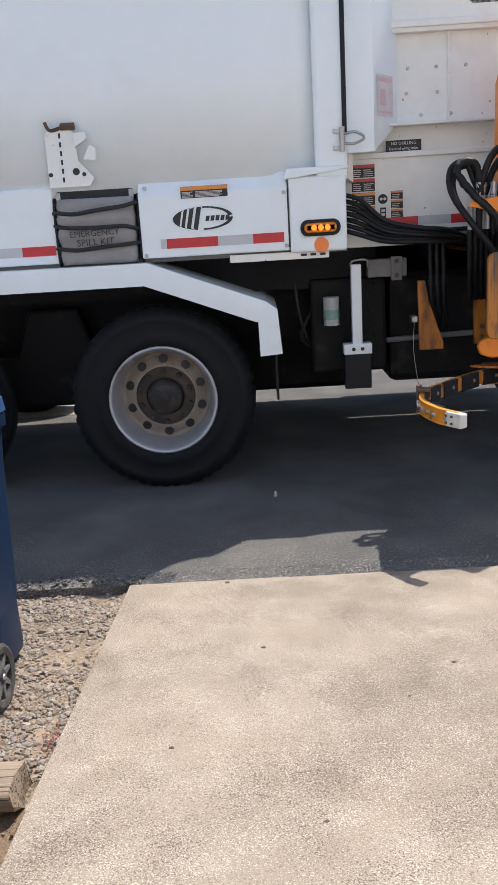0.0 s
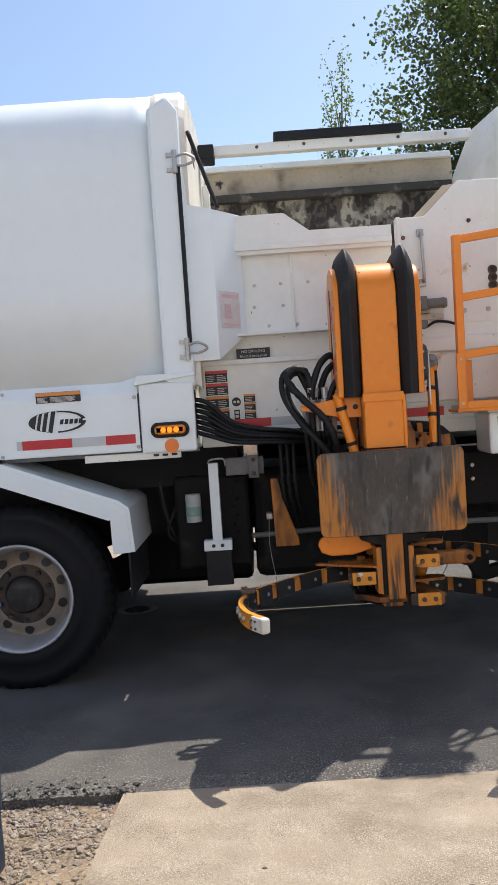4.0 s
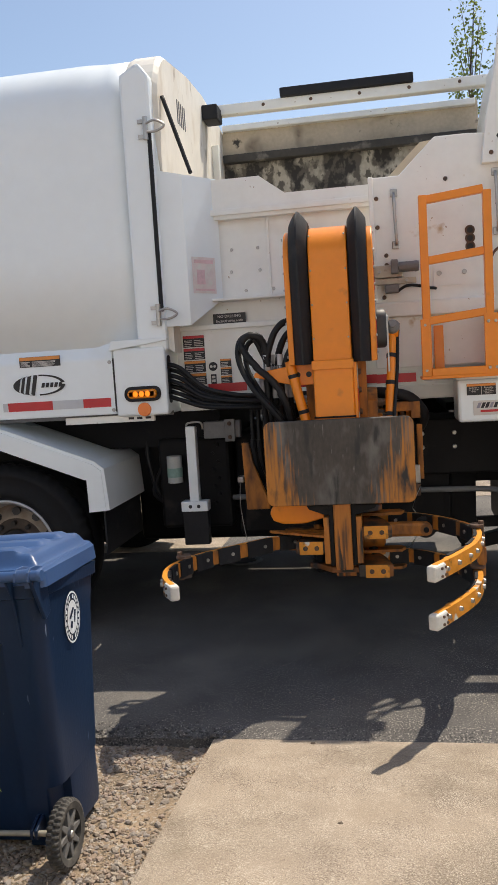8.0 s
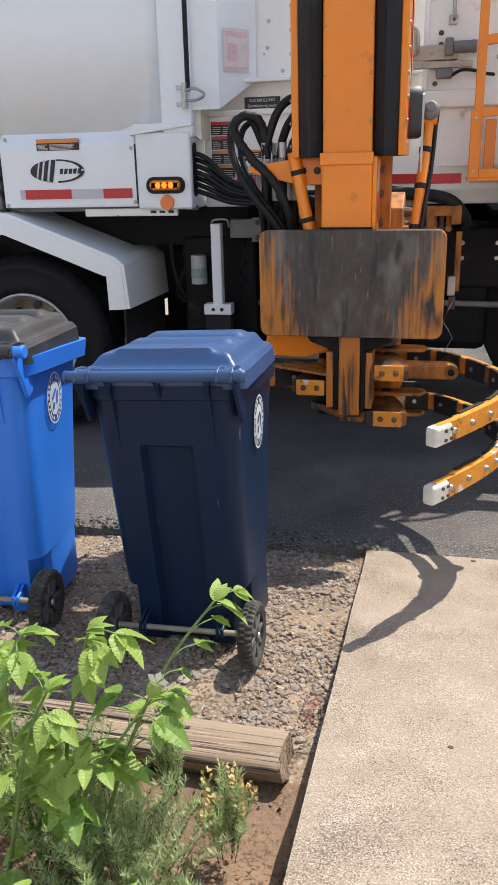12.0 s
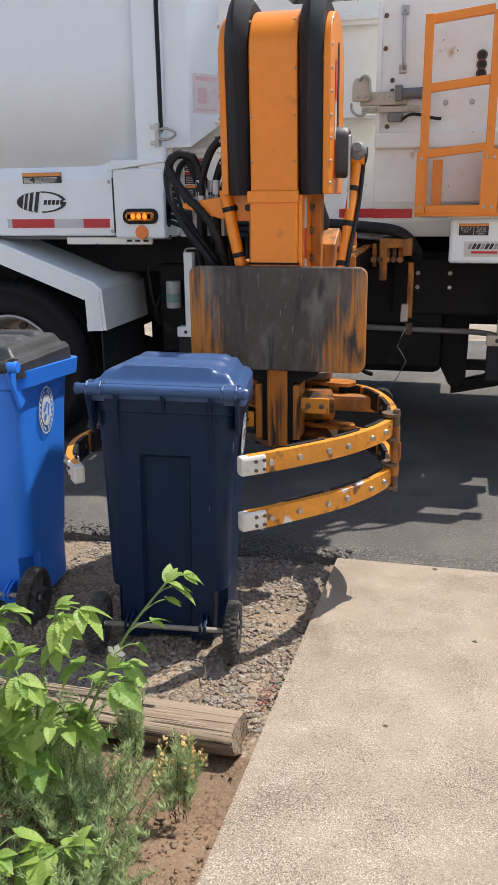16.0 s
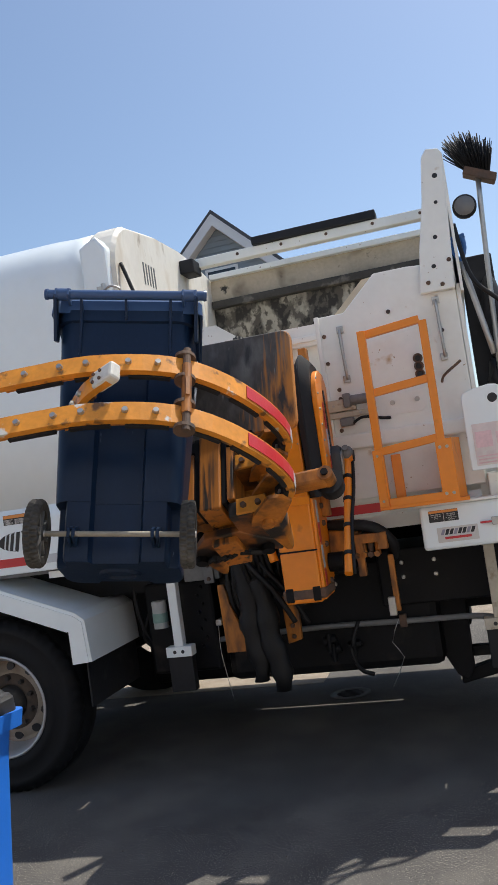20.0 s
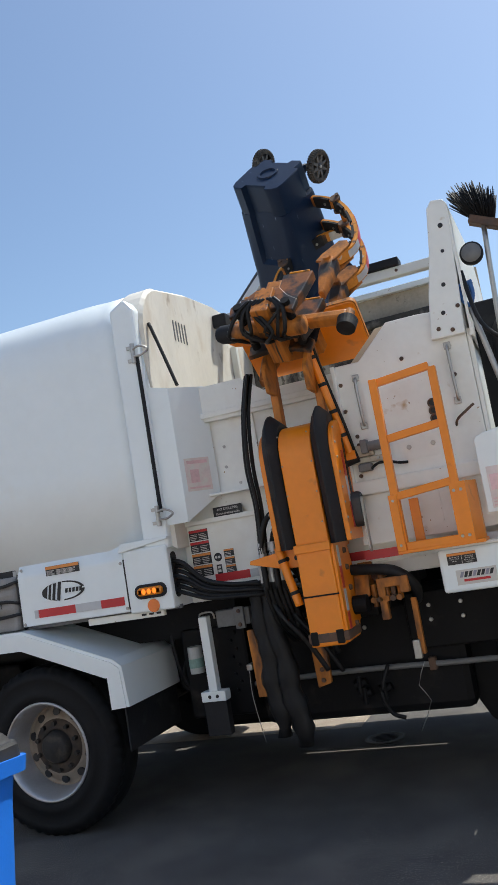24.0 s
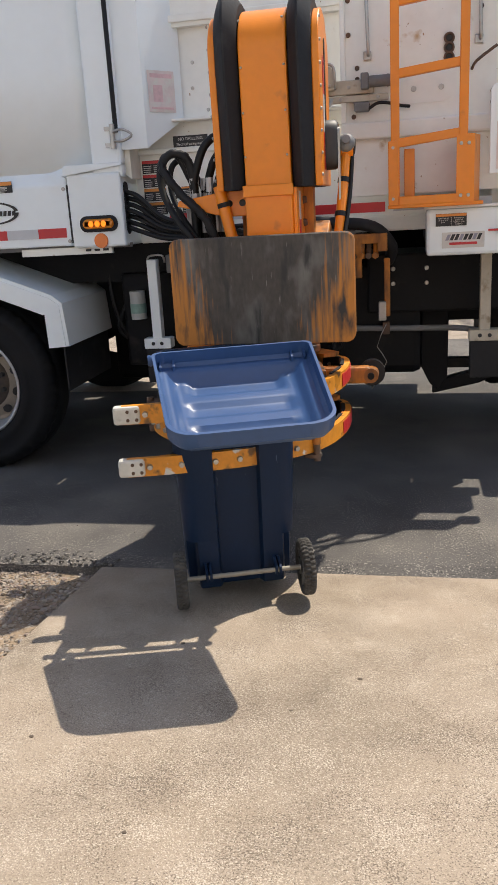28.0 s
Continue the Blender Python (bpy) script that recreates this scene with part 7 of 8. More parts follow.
def detail_cart(c, lid, body_m, lid_m):
    # hinge ears in pairs near both ends, each with a knuckle round the bar
    for sx in (-1, 1):
        for dx in (0.192, 0.234):
            bm = blank()
            prism(bm, [(-0.022, -0.012), (0.0, -0.024), (0.03, -0.022), (0.075, -0.012), (0.075, 0.012), (0.04, 0.022), (0.0, 0.024), (-0.018, 0.014)], "x", sx * dx - 0.004, sx * dx + 0.004, bevel=0.0015)
            part("hinge_ear", bm, lid_m, lid)
        bm = blank()
        cyl(bm, (sx * 0.196, 0, 0), (sx * 0.23, 0, 0), 0.021, seg=16)
        crease(bm, 40)
        part("hinge_knuckle", bm, lid_m, lid)
        # curved gusset from the bar down the back, and the side cheek
        bm = blank()
        prism(bm, [(-0.006, 0.915), (0.05, 0.89), (0.062, 0.86), (0.064, 0.7), (0.05, 0.69), (0.041, 0.78), (0.028, 0.85)], "x", sx * 0.15 - 0.004, sx * 0.15 + 0.004, bevel=0.0015)
        part("back_gusset", bm, body_m, c)
        bm = blank()
        prism(bm, [(-0.014, 0.936), (0.05, 0.91), (0.09, 0.885), (0.09, 0.79), (0.052, 0.775), (0.026, 0.83), (-0.012, 0.905)], "x", sx * 0.236 - 0.006, sx * 0.236 + 0.006, bevel=0.003)
        part("side_cheek", bm, body_m, c)
        bm = blank()
        for dx in (0.12, 0.135):
            prism(bm, [(0.018, 0.09), (0.06, 0.08), (0.1, 0.07), (0.1, 0.135), (0.07, 0.138), (0.018, 0.118)], "x", sx * dx - 0.005, sx * dx + 0.005, bevel=0.002)
        part("axle_clip", bm, body_m, c)
    bm = blank()
    prism(bm, [(-0.004, 0.91), (0.05, 0.89), (0.05, 0.835), (0.036, 0.85)], "x", -0.004, 0.004, bevel=0.0015)
    part("back_gusset", bm, body_m, c)
    # moulded ring under the base
    bm = blank()
    loft(bm, [rounded(-0.07, 0.07, 0.18, 0.32, 0.069, 0.031, 6), rounded(-0.066, 0.066, 0.184, 0.316, 0.065, 0.02, 6), rounded(-0.052, 0.052, 0.198, 0.302, 0.051, 0.02, 6), rounded(-0.048, 0.048, 0.202, 0.298, 0.047, 0.031, 6)], caps=(False, False))
    crease(bm, 30)
    part("base_ring", bm, body_m, c)
    # round city seal in plain shapes on either flank: ring, ring of bars, disc with a slanted figure
    for sx in (-1, 1):
        def at(y, z, off):
            return (sx * (0.2265 + (z - 0.71) * 0.05 + off), y, z)

        def annulus(r0, r1, off):
            bm = blank()
            rings = [[bm.verts.new(at(0.26 + 0.7 * r * math.cos(2 * math.pi * k / 40), 0.72 + r * math.sin(2 * math.pi * k / 40), off)) for k in range(40)] for r in (r0, max(r1, 0.001))]
            for k in range(40):
                bm.faces.new((rings[0][k], rings[0][(k + 1) % 40], rings[1][(k + 1) % 40], rings[1][k]))
            return bm
        seal = part("round_seal", annulus(0.086, 0.08, 0.004), seal_white, c, "white printed round seal")
        part("seal_disc", annulus(0.056, 0.0, 0.004), seal_white, seal)
        bm = blank()
        for k in range(22):
            if k in (5, 16):
                continue
            a0, a1 = 2 * math.pi * (k + 0.18) / 22, 2 * math.pi * (k + 0.82) / 22
            bm.faces.new([bm.verts.new(at(0.26 + 0.7 * r * math.cos(a), 0.72 + r * math.sin(a), 0.004)) for a, r in ((a0, 0.062), (a1, 0.062), (a1, 0.075), (a0, 0.075))])
        part("seal_bars", bm, seal_white, seal)
        for ring_ in (((0.232, 0.722), (0.262, 0.752), (0.274, 0.747), (0.244, 0.716)), ((0.268, 0.7), (0.276, 0.698), (0.286, 0.738), (0.274, 0.742)), ((0.238, 0.69), (0.252, 0.684), (0.258, 0.706), (0.246, 0.71))):
            bm = blank()
            bm.faces.new([bm.verts.new(at(y, z, 0.0055)) for y, z in ring_])
            part("seal_mark", bm, body_m, seal)


seal_white = surf("white_seal_print", (0.6, 0.64, 0.68), 0.5, var=0.2, scale=40, bump=0)


def cart(body_m, lid_m, label, wheel_label="black ribbed cart wheel", rim_m=None):
    c = thing("wheeled_cart", label, "cart", "wheeled carts on the verge")
    bm = blank()
    rings = [cart_ring(0.2225, 0.2025, 0.079, 0.427, 0.055, 0.03, 0.036), cart_ring(0.26, 0.2045, 0.075, 0.4325, 0.056, 0.03, 0.034), cart_ring(0.5, 0.213, 0.06, 0.462, 0.06, 0.032, 0.03), cart_ring(0.555, 0.2155, 0.0575, 0.468, 0.06, 0.032, 0.026), cart_ring(0.58, 0.216, 0.057, 0.471, 0.06, 0.032, 0.0),
             cart_ring(0.69, 0.2205, 0.0515, 0.4815, 0.06, 0.028), cart_ring(0.705, 0.221, 0.051, 0.482, 0.06, 0.0), cart_ring(0.8, 0.227, 0.047, 0.495, 0.062), cart_ring(0.842, 0.23, 0.045, 0.502, 0.062), cart_ring(0.846, 0.24, 0.036, 0.522, 0.066), cart_ring(0.886, 0.242, 0.036, 0.526, 0.066),
             cart_ring(0.886, 0.222, 0.062, 0.492, 0.055), cart_ring(0.69, 0.213, 0.09, 0.46, 0.05), cart_ring(0.5, 0.205, 0.1, 0.43, 0.05), cart_ring(0.24, 0.195, 0.11, 0.385, 0.05)]
    loft(bm, rings)
    crease(bm, 32)
    part("bin_body", bm, body_m, c)
    # the foot, cut back round the wheels and at the front
    foot = [(-0.156, 0.081), (-0.084, 0.081), (-0.074, 0.111), (0.074, 0.111), (0.084, 0.081), (0.156, 0.081), (0.162, 0.09), (0.163, 0.165), (0.168, 0.172), (0.196, 0.175), (0.201, 0.19), (0.202, 0.36), (0.19, 0.4), (0.155, 0.424), (0.1, 0.426), (0.086, 0.39), (-0.086, 0.39), (-0.1, 0.426), (-0.155, 0.424), (-0.19, 0.4), (-0.202, 0.36), (-0.201, 0.19), (-0.196, 0.175), (-0.168, 0.172), (-0.163, 0.165), (-0.162, 0.09)]
    bm = blank()
    loft(bm, [[(x * k, 0.25 + (y - 0.25) * k, z) for x, y in foot] for k, z in ((0.96, 0.03), (0.978, 0.034), (0.988, 0.05), (1.0, 0.224))])
    crease(bm, 35)
    part("bin_foot", bm, body_m, c)
    # lift-and-push bar along the back, held off the rim
    bm = blank()
    cyl(bm, (-0.268, 0, 0.925), (0.268, 0, 0.925), 0.0165, seg=16)
    for sx in (-1, 1):
        cyl(bm, (sx * 0.262, 0, 0.925), (sx * 0.272, 0, 0.925), 0.02, 0.017, 16)
    crease(bm, 40)
    part("push_bar", bm, rim_m or lid_m, c)
    if rim_m:
        bm = blank()
        loft(bm, [cart_ring(0.838, 0.243, 0.034, 0.53, 0.068), cart_ring(0.842, 0.256, 0.03, 0.548, 0.07), cart_ring(0.898, 0.262, 0.03, 0.556, 0.07), cart_ring(0.898, 0.246, 0.04, 0.532, 0.066)], caps=(False, False))
        crease(bm, 32)
        part("rim_band", bm, rim_m, c)
    lid = part("lid", blank(), lid_m, c, "hinged plastic lid")
    lid.location = (0, 0.0, 0.925)
    lid_shell(lid, lid_m)
    detail_cart(c, lid, body_m, lid_m)
    bm = blank()
    cyl(bm, (-0.24, 0.03, 0.104), (0.24, 0.03, 0.104), 0.009, seg=12)
    crease(bm, 40)
    part("axle", bm, axle_dull, c, "dull pale axle")
    for sx in (-1, 1):
        bm = blank()
        m = Matrix.Translation((sx * 0.23, 0.03, 0.104)) @ Matrix.Rotation(radians(90), 4, "Z")
        rings = lathe(bm, [(0.072, -0.018), (0.092, -0.022), (0.1, -0.02), (0.105, -0.013), (0.105, -0.003), (0.103, 0.0), (0.105, 0.003), (0.105, 0.013), (0.1, 0.02), (0.092, 0.022), (0.072, 0.018)], 144, m=m, closed=True, smooth=False)
        hubc = Vector((sx * 0.23, 0.03, 0.104))
        for j in (2, 3, 4, 6, 7, 8):
            for k, v in enumerate(rings[j]):
                if (k + (2 if j > 5 else 0)) % 4 < 2:
                    d = v.co - hubc
                    v.co -= Vector((0, d.y, d.z)).normalized() * 0.006
        w = part("wheel", bm, dusty_rubber, c, wheel_label)
        bm = blank()
        lathe(bm, [(0.0, -0.021), (0.018, -0.02), (0.026, -0.013), (0.026, 0.013), (0.018, 0.02), (0.0, 0.021)], 20, m=m)
        part("wheel_hub", bm, black_lid, w)
        bm = blank()
        lathe(bm, [(0.024, -0.003), (0.074, -0.003), (0.074, 0.003), (0.024, 0.003)], 40, m=m, closed=True)
        part("wheel_web", bm, black_lid, w)
        for k in range(8):
            bm = blank()
            prism(bm, [(-0.012, 0.022), (0.012, 0.022), (0.006, 0.076), (-0.006, 0.076)], "y", -0.016, 0.016, bevel=0.002, m=m @ Matrix.Rotation(2 * math.pi * k / 8, 4, "Y"))
            part("spoke", bm, spoke_grey, w)
        for o in (-1, 1):
            bm = blank()
            cyl(bm, m @ Vector((0, o * 0.02, 0)), m @ Vector((0, o * 0.024, 0)), 0.011, 0.009, 14)
            part("hub_cap", bm, steel, w)
    return c, lid


axle_dull = surf("dull_axle_steel", (0.3, 0.27, 0.22), 0.6, metal=0.2, var=0.2, scale=20, bump=0.1)
spoke_grey = surf("grey_wheel_plastic", (0.12, 0.117, 0.112), 0.6, var=0.15, scale=12, bump=0.1, bscale=60)
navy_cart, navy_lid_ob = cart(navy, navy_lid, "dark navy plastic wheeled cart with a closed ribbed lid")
blue_cart, _ = cart(blue, black_lid, "bright blue plastic wheeled cart with a black lid", rim_m=blue)
blue_cart.matrix_basis = pose(0.97, -2.12, -0.005, -0.5, -0.5, 3.4) @ Matrix.Scale(1.045, 4)


# ---- verge and planting ----
def stuff_mesh(name, verts, faces, material, label, category="", parent=None, kind="stuff"):
    me = bpy.data.meshes.new(name)
    me.from_pydata(verts, [], faces)
    me.materials.append(material)
    ob = new(name, me)
    ob.parent = parent
    return tagged(ob, label, category, kind=kind)


def scatter_stones(name, n, x0, x1, y0, y1, r0, r1, floor_z, material, label, seed, keep=lambda x, y: True):
    g = (1 + 5 ** 0.5) / 2
    base = np.array([(-1, g, 0), (1, g, 0), (-1, -g, 0), (1, -g, 0), (0, -1, g), (0, 1, g), (0, -1, -g), (0, 1, -g), (g, 0, -1), (g, 0, 1), (-g, 0, -1), (-g, 0, 1)]) / 1.9
    tri = [(0, 11, 5), (0, 5, 1), (0, 1, 7), (0, 7, 10), (0, 10, 11), (1, 5, 9), (5, 11, 4), (11, 10, 2), (10, 7, 6), (7, 1, 8), (3, 9, 4), (3, 4, 2), (3, 2, 6), (3, 6, 8), (3, 8, 9), (4, 9, 5), (2, 4, 11), (6, 2, 10), (8, 6, 7), (9, 8, 1)]
    rs = np.random.RandomState(seed)
    vs, fs = [], []
    for _ in range(n):
        x, y = rs.uniform(x0, x1), rs.uniform(y0, y1)
        if not keep(x, y):
            continue
        r = r0 + (r1 - r0) * rs.rand() ** 2.6
        p = base * (1 + rs.uniform(-0.28, 0.28, (12, 1))) * r * np.array([rs.uniform(0.8, 1.35), rs.uniform(0.7, 1.1), rs.uniform(0.5, 0.8)])
        a = rs.uniform(0, 6.28)
        c, s = math.cos(a), math.sin(a)
        p = p @ np.array([[c, s, 0], [-s, c, 0], [0, 0, 1]])
        k = len(vs)
        vs += [tuple(q) for q in p + np.array([x, y, floor_z(x, y) + r * 0.22])]
        fs += [(a_ + k, b_ + k, c_ + k) for a_, b_, c_ in tri]
    return stuff_mesh(name, vs, fs, material, label, "gravel")


def verge_z(x, y):
    z = 0.004 - 0.05 * min(max((y + 1.9) / 0.65, 0), 1) + 0.012 * bump_noise(x, y, 4) + 0.008 * bump_noise(x, y, 13, 2)
    if y < -2.72:
        z = 0.02 + 0.025 * bump_noise(x, y, 3, 7) + 0.012 * bump_noise(x, y, 11, 4) - 0.075 * (y > -2.9)
    return z


scatter_stones("gravel", 24000, -0.2, 2.2, -2.53, -1.26, 0.0028, 0.012, verge_z, pebble, "loose grey and tan crushed gravel", 3, lambda x, y: bump_noise(x, y, 4.5, 8) > -0.22)
scatter_stones("gravel", 500, 1.2, 2.18, -2.3, -1.3, 0.009, 0.015, verge_z, pebble, "loose grey and tan crushed gravel", 5)
scatter_stones("soil_crumb", 2600, 1.2, 2.19, -3.6, -2.66, 0.002, 0.008, verge_z, soil, "dry brown soil crumbs", 6)
scatter_stones("road_grit", 500, 0.6, 2.25, -1.27, -1.12, 0.005, 0.015, lambda x, y: -0.004, asphalt, "loose asphalt crumbs along the broken road edge", 7)
scatter_stones("road_grit", 260, -1.0, 5.0, -1.2, 0.6, 0.003, 0.006, lambda x, y: 0.0, pebble, "loose grit on the road", 8)

# weathered timber edging
rs = np.random.RandomState(12)
bm = blank()
rr = []
for k in range(60):
    x = -0.6 + 2.73 * k / 59
    ring_ = []
    for j in range(40):
        a = 2 * math.pi * j / 40
        cy, cz = math.cos(a), math.sin(a)
        q = (abs(cy) ** 7 + abs(cz) ** 7) ** (1 / 7)
        y, z = -2.6 + 0.072 * cy / q, 0.012 + 0.078 * cz / q
        y += 0.06 * step((0.035 - z) / 0.035) * (cy < 0)
        wob = 0.005 * bump_noise(x * 0.9, j * 0.35, 1, 4) + 0.0035 * bump_noise(x * 1.4, j * 2.3, 1, 9) - 0.004 * (bump_noise(x * 0.6, j * 3.1, 1, 17) > 0.35)
        end = 0.01 * bump_noise(j * 0.8, 1, 0.9, 2) - 0.02 * max(cz, 0) if k == 59 else 0
        ring_.append((x + end, y + wob * cy * 1.4, z + wob * cz * 1.4))
    rr.append(ring_)
loft(bm, rr, smooth=True)
bmesh.ops.recalc_face_normals(bm, faces=bm.faces)
for f in bm.faces:
    if len(f.verts) > 4:
        f.smooth = False
timber = tagged(part("timber_edging", bm, timber_m), "weathered cracked brown timber edging beam", "beam")
for k in range(26):
    bm = blank()
    side = k % 3 == 0
    y = -2.662 + 0.005 * k
    z = 0.0905 if not side else 0.02 + 0.0025 * k
    y = y if not side else -2.6735
    x0 = 0.5 + 1.1 * rs.rand()
    x1 = min(x0 + 0.2 + 0.5 * rs.rand(), 2.1)
    tube(bm, [(x0, y, z), ((x0 + x1) / 2, y + (0.002 if not side else 0), z + (0.002 if side else 0)), (x1, y, z)], 0.0024, 4, per=4)
    part("grain_crack", bm, bark, timber)

# dark joint along the slab and small marks on it
bm = blank()
box(bm, 2.178, 2.204, -3.9, -1.28, -0.08, -0.035)
tagged(part("slab_joint", bm, soil), "dark soil joint along the slab", "joint", kind="structure")
rs = np.random.RandomState(31)
for x, y, r in ((2.767, -1.967, 0.009), (2.522, -2.569, 0.008), (3.358, -2.145, 0.008), (3.182, -2.349, 0.006), (2.62, -1.3, 0.01), (3.9, -1.8, 0.007), (2.9, -2.9, 0.006)):
    bm = blank()
    bmesh.ops.create_icosphere(bm, subdivisions=1, radius=r)
    for v in bm.verts:
        v.co = Vector((v.co.x * rs.uniform(0.7, 1.4), v.co.y * rs.uniform(0.6, 1.1), v.co.z * 0.3 + 0.001)) + Vector((x, y, slab_z(y)))
    tagged(part("debris_bit", bm, bark), "small dark bit of debris on the concrete", "debris", "debris on the slab")
bm = blank()
tube(bm, [(2.205, -3.27, slab_z(-3.27)), (2.266, -3.294, slab_z(-3.294) + 0.0004), (2.33, -3.3, slab_z(-3.3)), (2.37, -3.318, slab_z(-3.318) - 0.0004)], 0.0008, 5, per=2)
tagged(part("slab_crack", bm, bark), "thin dark crack in the concrete", "crack", kind="structure")

# fallen twig and red leaves by the slab edge
bm = blank()
tube(bm, [(1.86, -2.22, 0.025), (1.91, -2.26, 0.04), (1.94, -2.33, 0.03)], 0.002, 5)
tube(bm, [(1.91, -2.26, 0.04), (1.95, -2.25, 0.055)], 0.0014, 5, per=1)
tagged(part("dead_twig", bm, bark), "thin dead brown twig on the gravel", "twig")
bm = blank()
rnd = random.Random(77)
for k in range(45):
    c = Vector((2.16 + rnd.gauss(-0.015, 0.012), -2.36 + rnd.gauss(0, 0.035), 0.016 + rnd.uniform(0, 0.02)))
    d = Vector((rnd.uniform(-1, 1), rnd.uniform(-1, 1), rnd.uniform(-0.3, 0.3))).normalized() * 0.006
    e = d.cross(Vector((0, 0, 1))).normalized() * 0.0035
    bm.faces.new([bm.verts.new(c + v) for v in (-d, e, d, -e)])
tagged(part("red_weed", bm, weed_red), "small red creeping weed by the slab edge", "weed", kind="stuff")


# bramble: leaves with toothed edges along arching canes
def leaf_mesh(name, length, seed):
    """A drooping toothed leaflet, pleated along its slanting side veins."""
    rs = np.random.RandomState(seed)
    n, bend = 22, rs.uniform(0.28, 0.42)
    verts, faces = [], []
    for k in range(n + 1):
        u = k / n
        w = 0.27 * length * (math.sin(math.pi * u ** 0.72) ** 0.8 if 0 < k < n else 0.02)
        for v in (-1, -0.55, 0, 0.55, 1):
            tooth = 1 + (0.16 * (k % 2) - 0.04) * (abs(v) == 1)
            vein = abs(((u + 0.16 * (1 - abs(v))) * 8) % 1 - 0.5) * 2
            z = -bend * length * u * u + 0.3 * w * abs(v) - 0.02 * length * vein * (v != 0) * min(u * 5, (1 - u) * 4, 1)
            verts.append((v * w * tooth, length * (u - 0.035 * abs(v) * (1 - u)), z))
    for k in range(n):
        for c in range(4):
            a = 5 * k + c
            faces.append((a, a + 1, a + 6, a + 5))
    me = bpy.data.meshes.new(name)
    me.from_pydata(verts, [], faces)
    me.materials.append(leaf_m)
    return me


leaf_kinds = [leaf_mesh("leaf", 0.1, k) for k in range(2)] + [leaf_mesh("leaf", 0.075, 5), leaf_mesh("leaf", 0.055, 7)]


def sprig(plant, at, ahead, up, scale, rnd, count=3):
    """A compound leaf: one end leaflet and pairs beside it."""
    ahead = Vector(ahead).normalized()
    side = ahead.cross(Vector(up)).normalized()
    for k in range(count):
        d = (ahead + side * (0, 1.1, -1.1, 1.6, -1.6)[k] + Vector((0, 0, rnd.uniform(-0.75, 0.05)))).normalized()
        x = d.cross(Vector(up) + Vector((rnd.uniform(-0.3, 0.3), rnd.uniform(-0.3, 0.3), 0))).normalized()
        z = x.cross(d)
        ob = new("leaf", leaf_kinds[rnd.randrange(2) if k == 0 else rnd.randrange(1, 3)])
        s = scale * rnd.uniform(0.8, 1.15)
        ob.matrix_basis = Matrix(((x.x * s, d.x * s, z.x * s, at[0]), (x.y * s, d.y * s, z.y * s, at[1]), (x.z * s, d.z * s, z.z * s, at[2]), (0, 0, 0, 1)))
        ob.parent = plant


bramble = thing("bramble_bush", "bright green bramble with toothed leaves on arching canes", "plant")
rnd = random.Random(6)
canes = [
    [(1.78, -3.02, 0.02), (1.85, -2.99, 0.3), (1.94, -2.94, 0.52), (2.04, -2.9, 0.665)],
    [(1.72, -3.0, 0.02), (1.72, -2.97, 0.3), (1.76, -2.95, 0.5), (1.79, -2.95, 0.6)],
    [(1.68, -3.05, 0.02), (1.62, -3.0, 0.3), (1.6, -2.97, 0.48), (1.63, -2.93, 0.56)],
    [(1.7, -3.06, 0.02), (1.78, -3.03, 0.25), (1.87, -3.0, 0.4), (1.92, -2.97, 0.47)],
    [(1.6, -3.0, 0.02), (1.52, -2.95, 0.25), (1.46, -2.9, 0.4), (1.4, -2.86, 0.46)],
    [(1.66, -3.02, 0.02), (1.68, -3.03, 0.2), (1.75, -3.02, 0.32), (1.82, -3.0, 0.36)],
    [(1.5, -2.9, 0.02), (1.42, -2.85, 0.2), (1.36, -2.8, 0.36), (1.3, -2.75, 0.4)],
    [(1.62, -3.12, 0.02), (1.66, -3.1, 0.22), (1.7, -3.08, 0.42), (1.74, -3.05, 0.52)],
    [(1.75, -3.3, 0.02), (1.8, -3.27, 0.1), (1.86, -3.24, 0.16), (1.92, -3.2, 0.18)],
    [(1.68, -3.32, 0.02), (1.7, -3.32, 0.12), (1.75, -3.3, 0.2), (1.8, -3.3, 0.22)],
]
for ci, ctrl in enumerate(canes):
    bm = blank()
    tube(bm, ctrl, 0.0055, 6, taper=0.45)
    part("cane", bm, stem_m, bramble)
    path = smooth_path(ctrl, 8)
    n = len(path)
    for i in range(5 if ci else 9, n - 1, 2):
        a = rnd.uniform(0, 6.28) if ci else (0.9 if i % 2 else 3.9)
        d = Vector((math.cos(a), math.sin(a) * 0.8, rnd.uniform(0.0, 0.4)))
        e = path[i] + d * rnd.uniform(0.04, 0.08)
        bm = blank()
        tube(bm, [path[i], path[i].lerp(e, 0.5) + Vector((0, 0, 0.008)), e], 0.0018, 4, per=3)
        part("leaf_stalk", bm, stem_m, bramble)
        sprig(bramble, e, d + Vector((0, 0, -0.2)), (0, 0, 1), rnd.uniform(0.6, 0.92) * (1 if ci else 0.72), rnd)
    tip = path[-1]
    d = path[-1] - path[-3]
    for k in range(4):
        dd = d.normalized() + Vector((rnd.uniform(-0.6, 0.7), rnd.uniform(-0.6, 0.6), rnd.uniform(-0.1, 0.5)))
        sprig(bramble, tip, dd, (0, 0, 1), 0.5, rnd, 1)
bm = blank()
for k in range(5):
    a = 2 * math.pi * k / 5
    c = Vector((1.93, -2.96, 0.5))
    bm.faces.new([bm.verts.new(c + Vector((0.022 * math.cos(a + b) * r, 0.006 * r, 0.022 * math.sin(a + b) * r))) for b, r in ((0, 0.1), (-0.5, 0.8), (0, 1.1), (0.5, 0.8))])
part("blossom", bm, flower_white, bramble, "small white faded blossom")


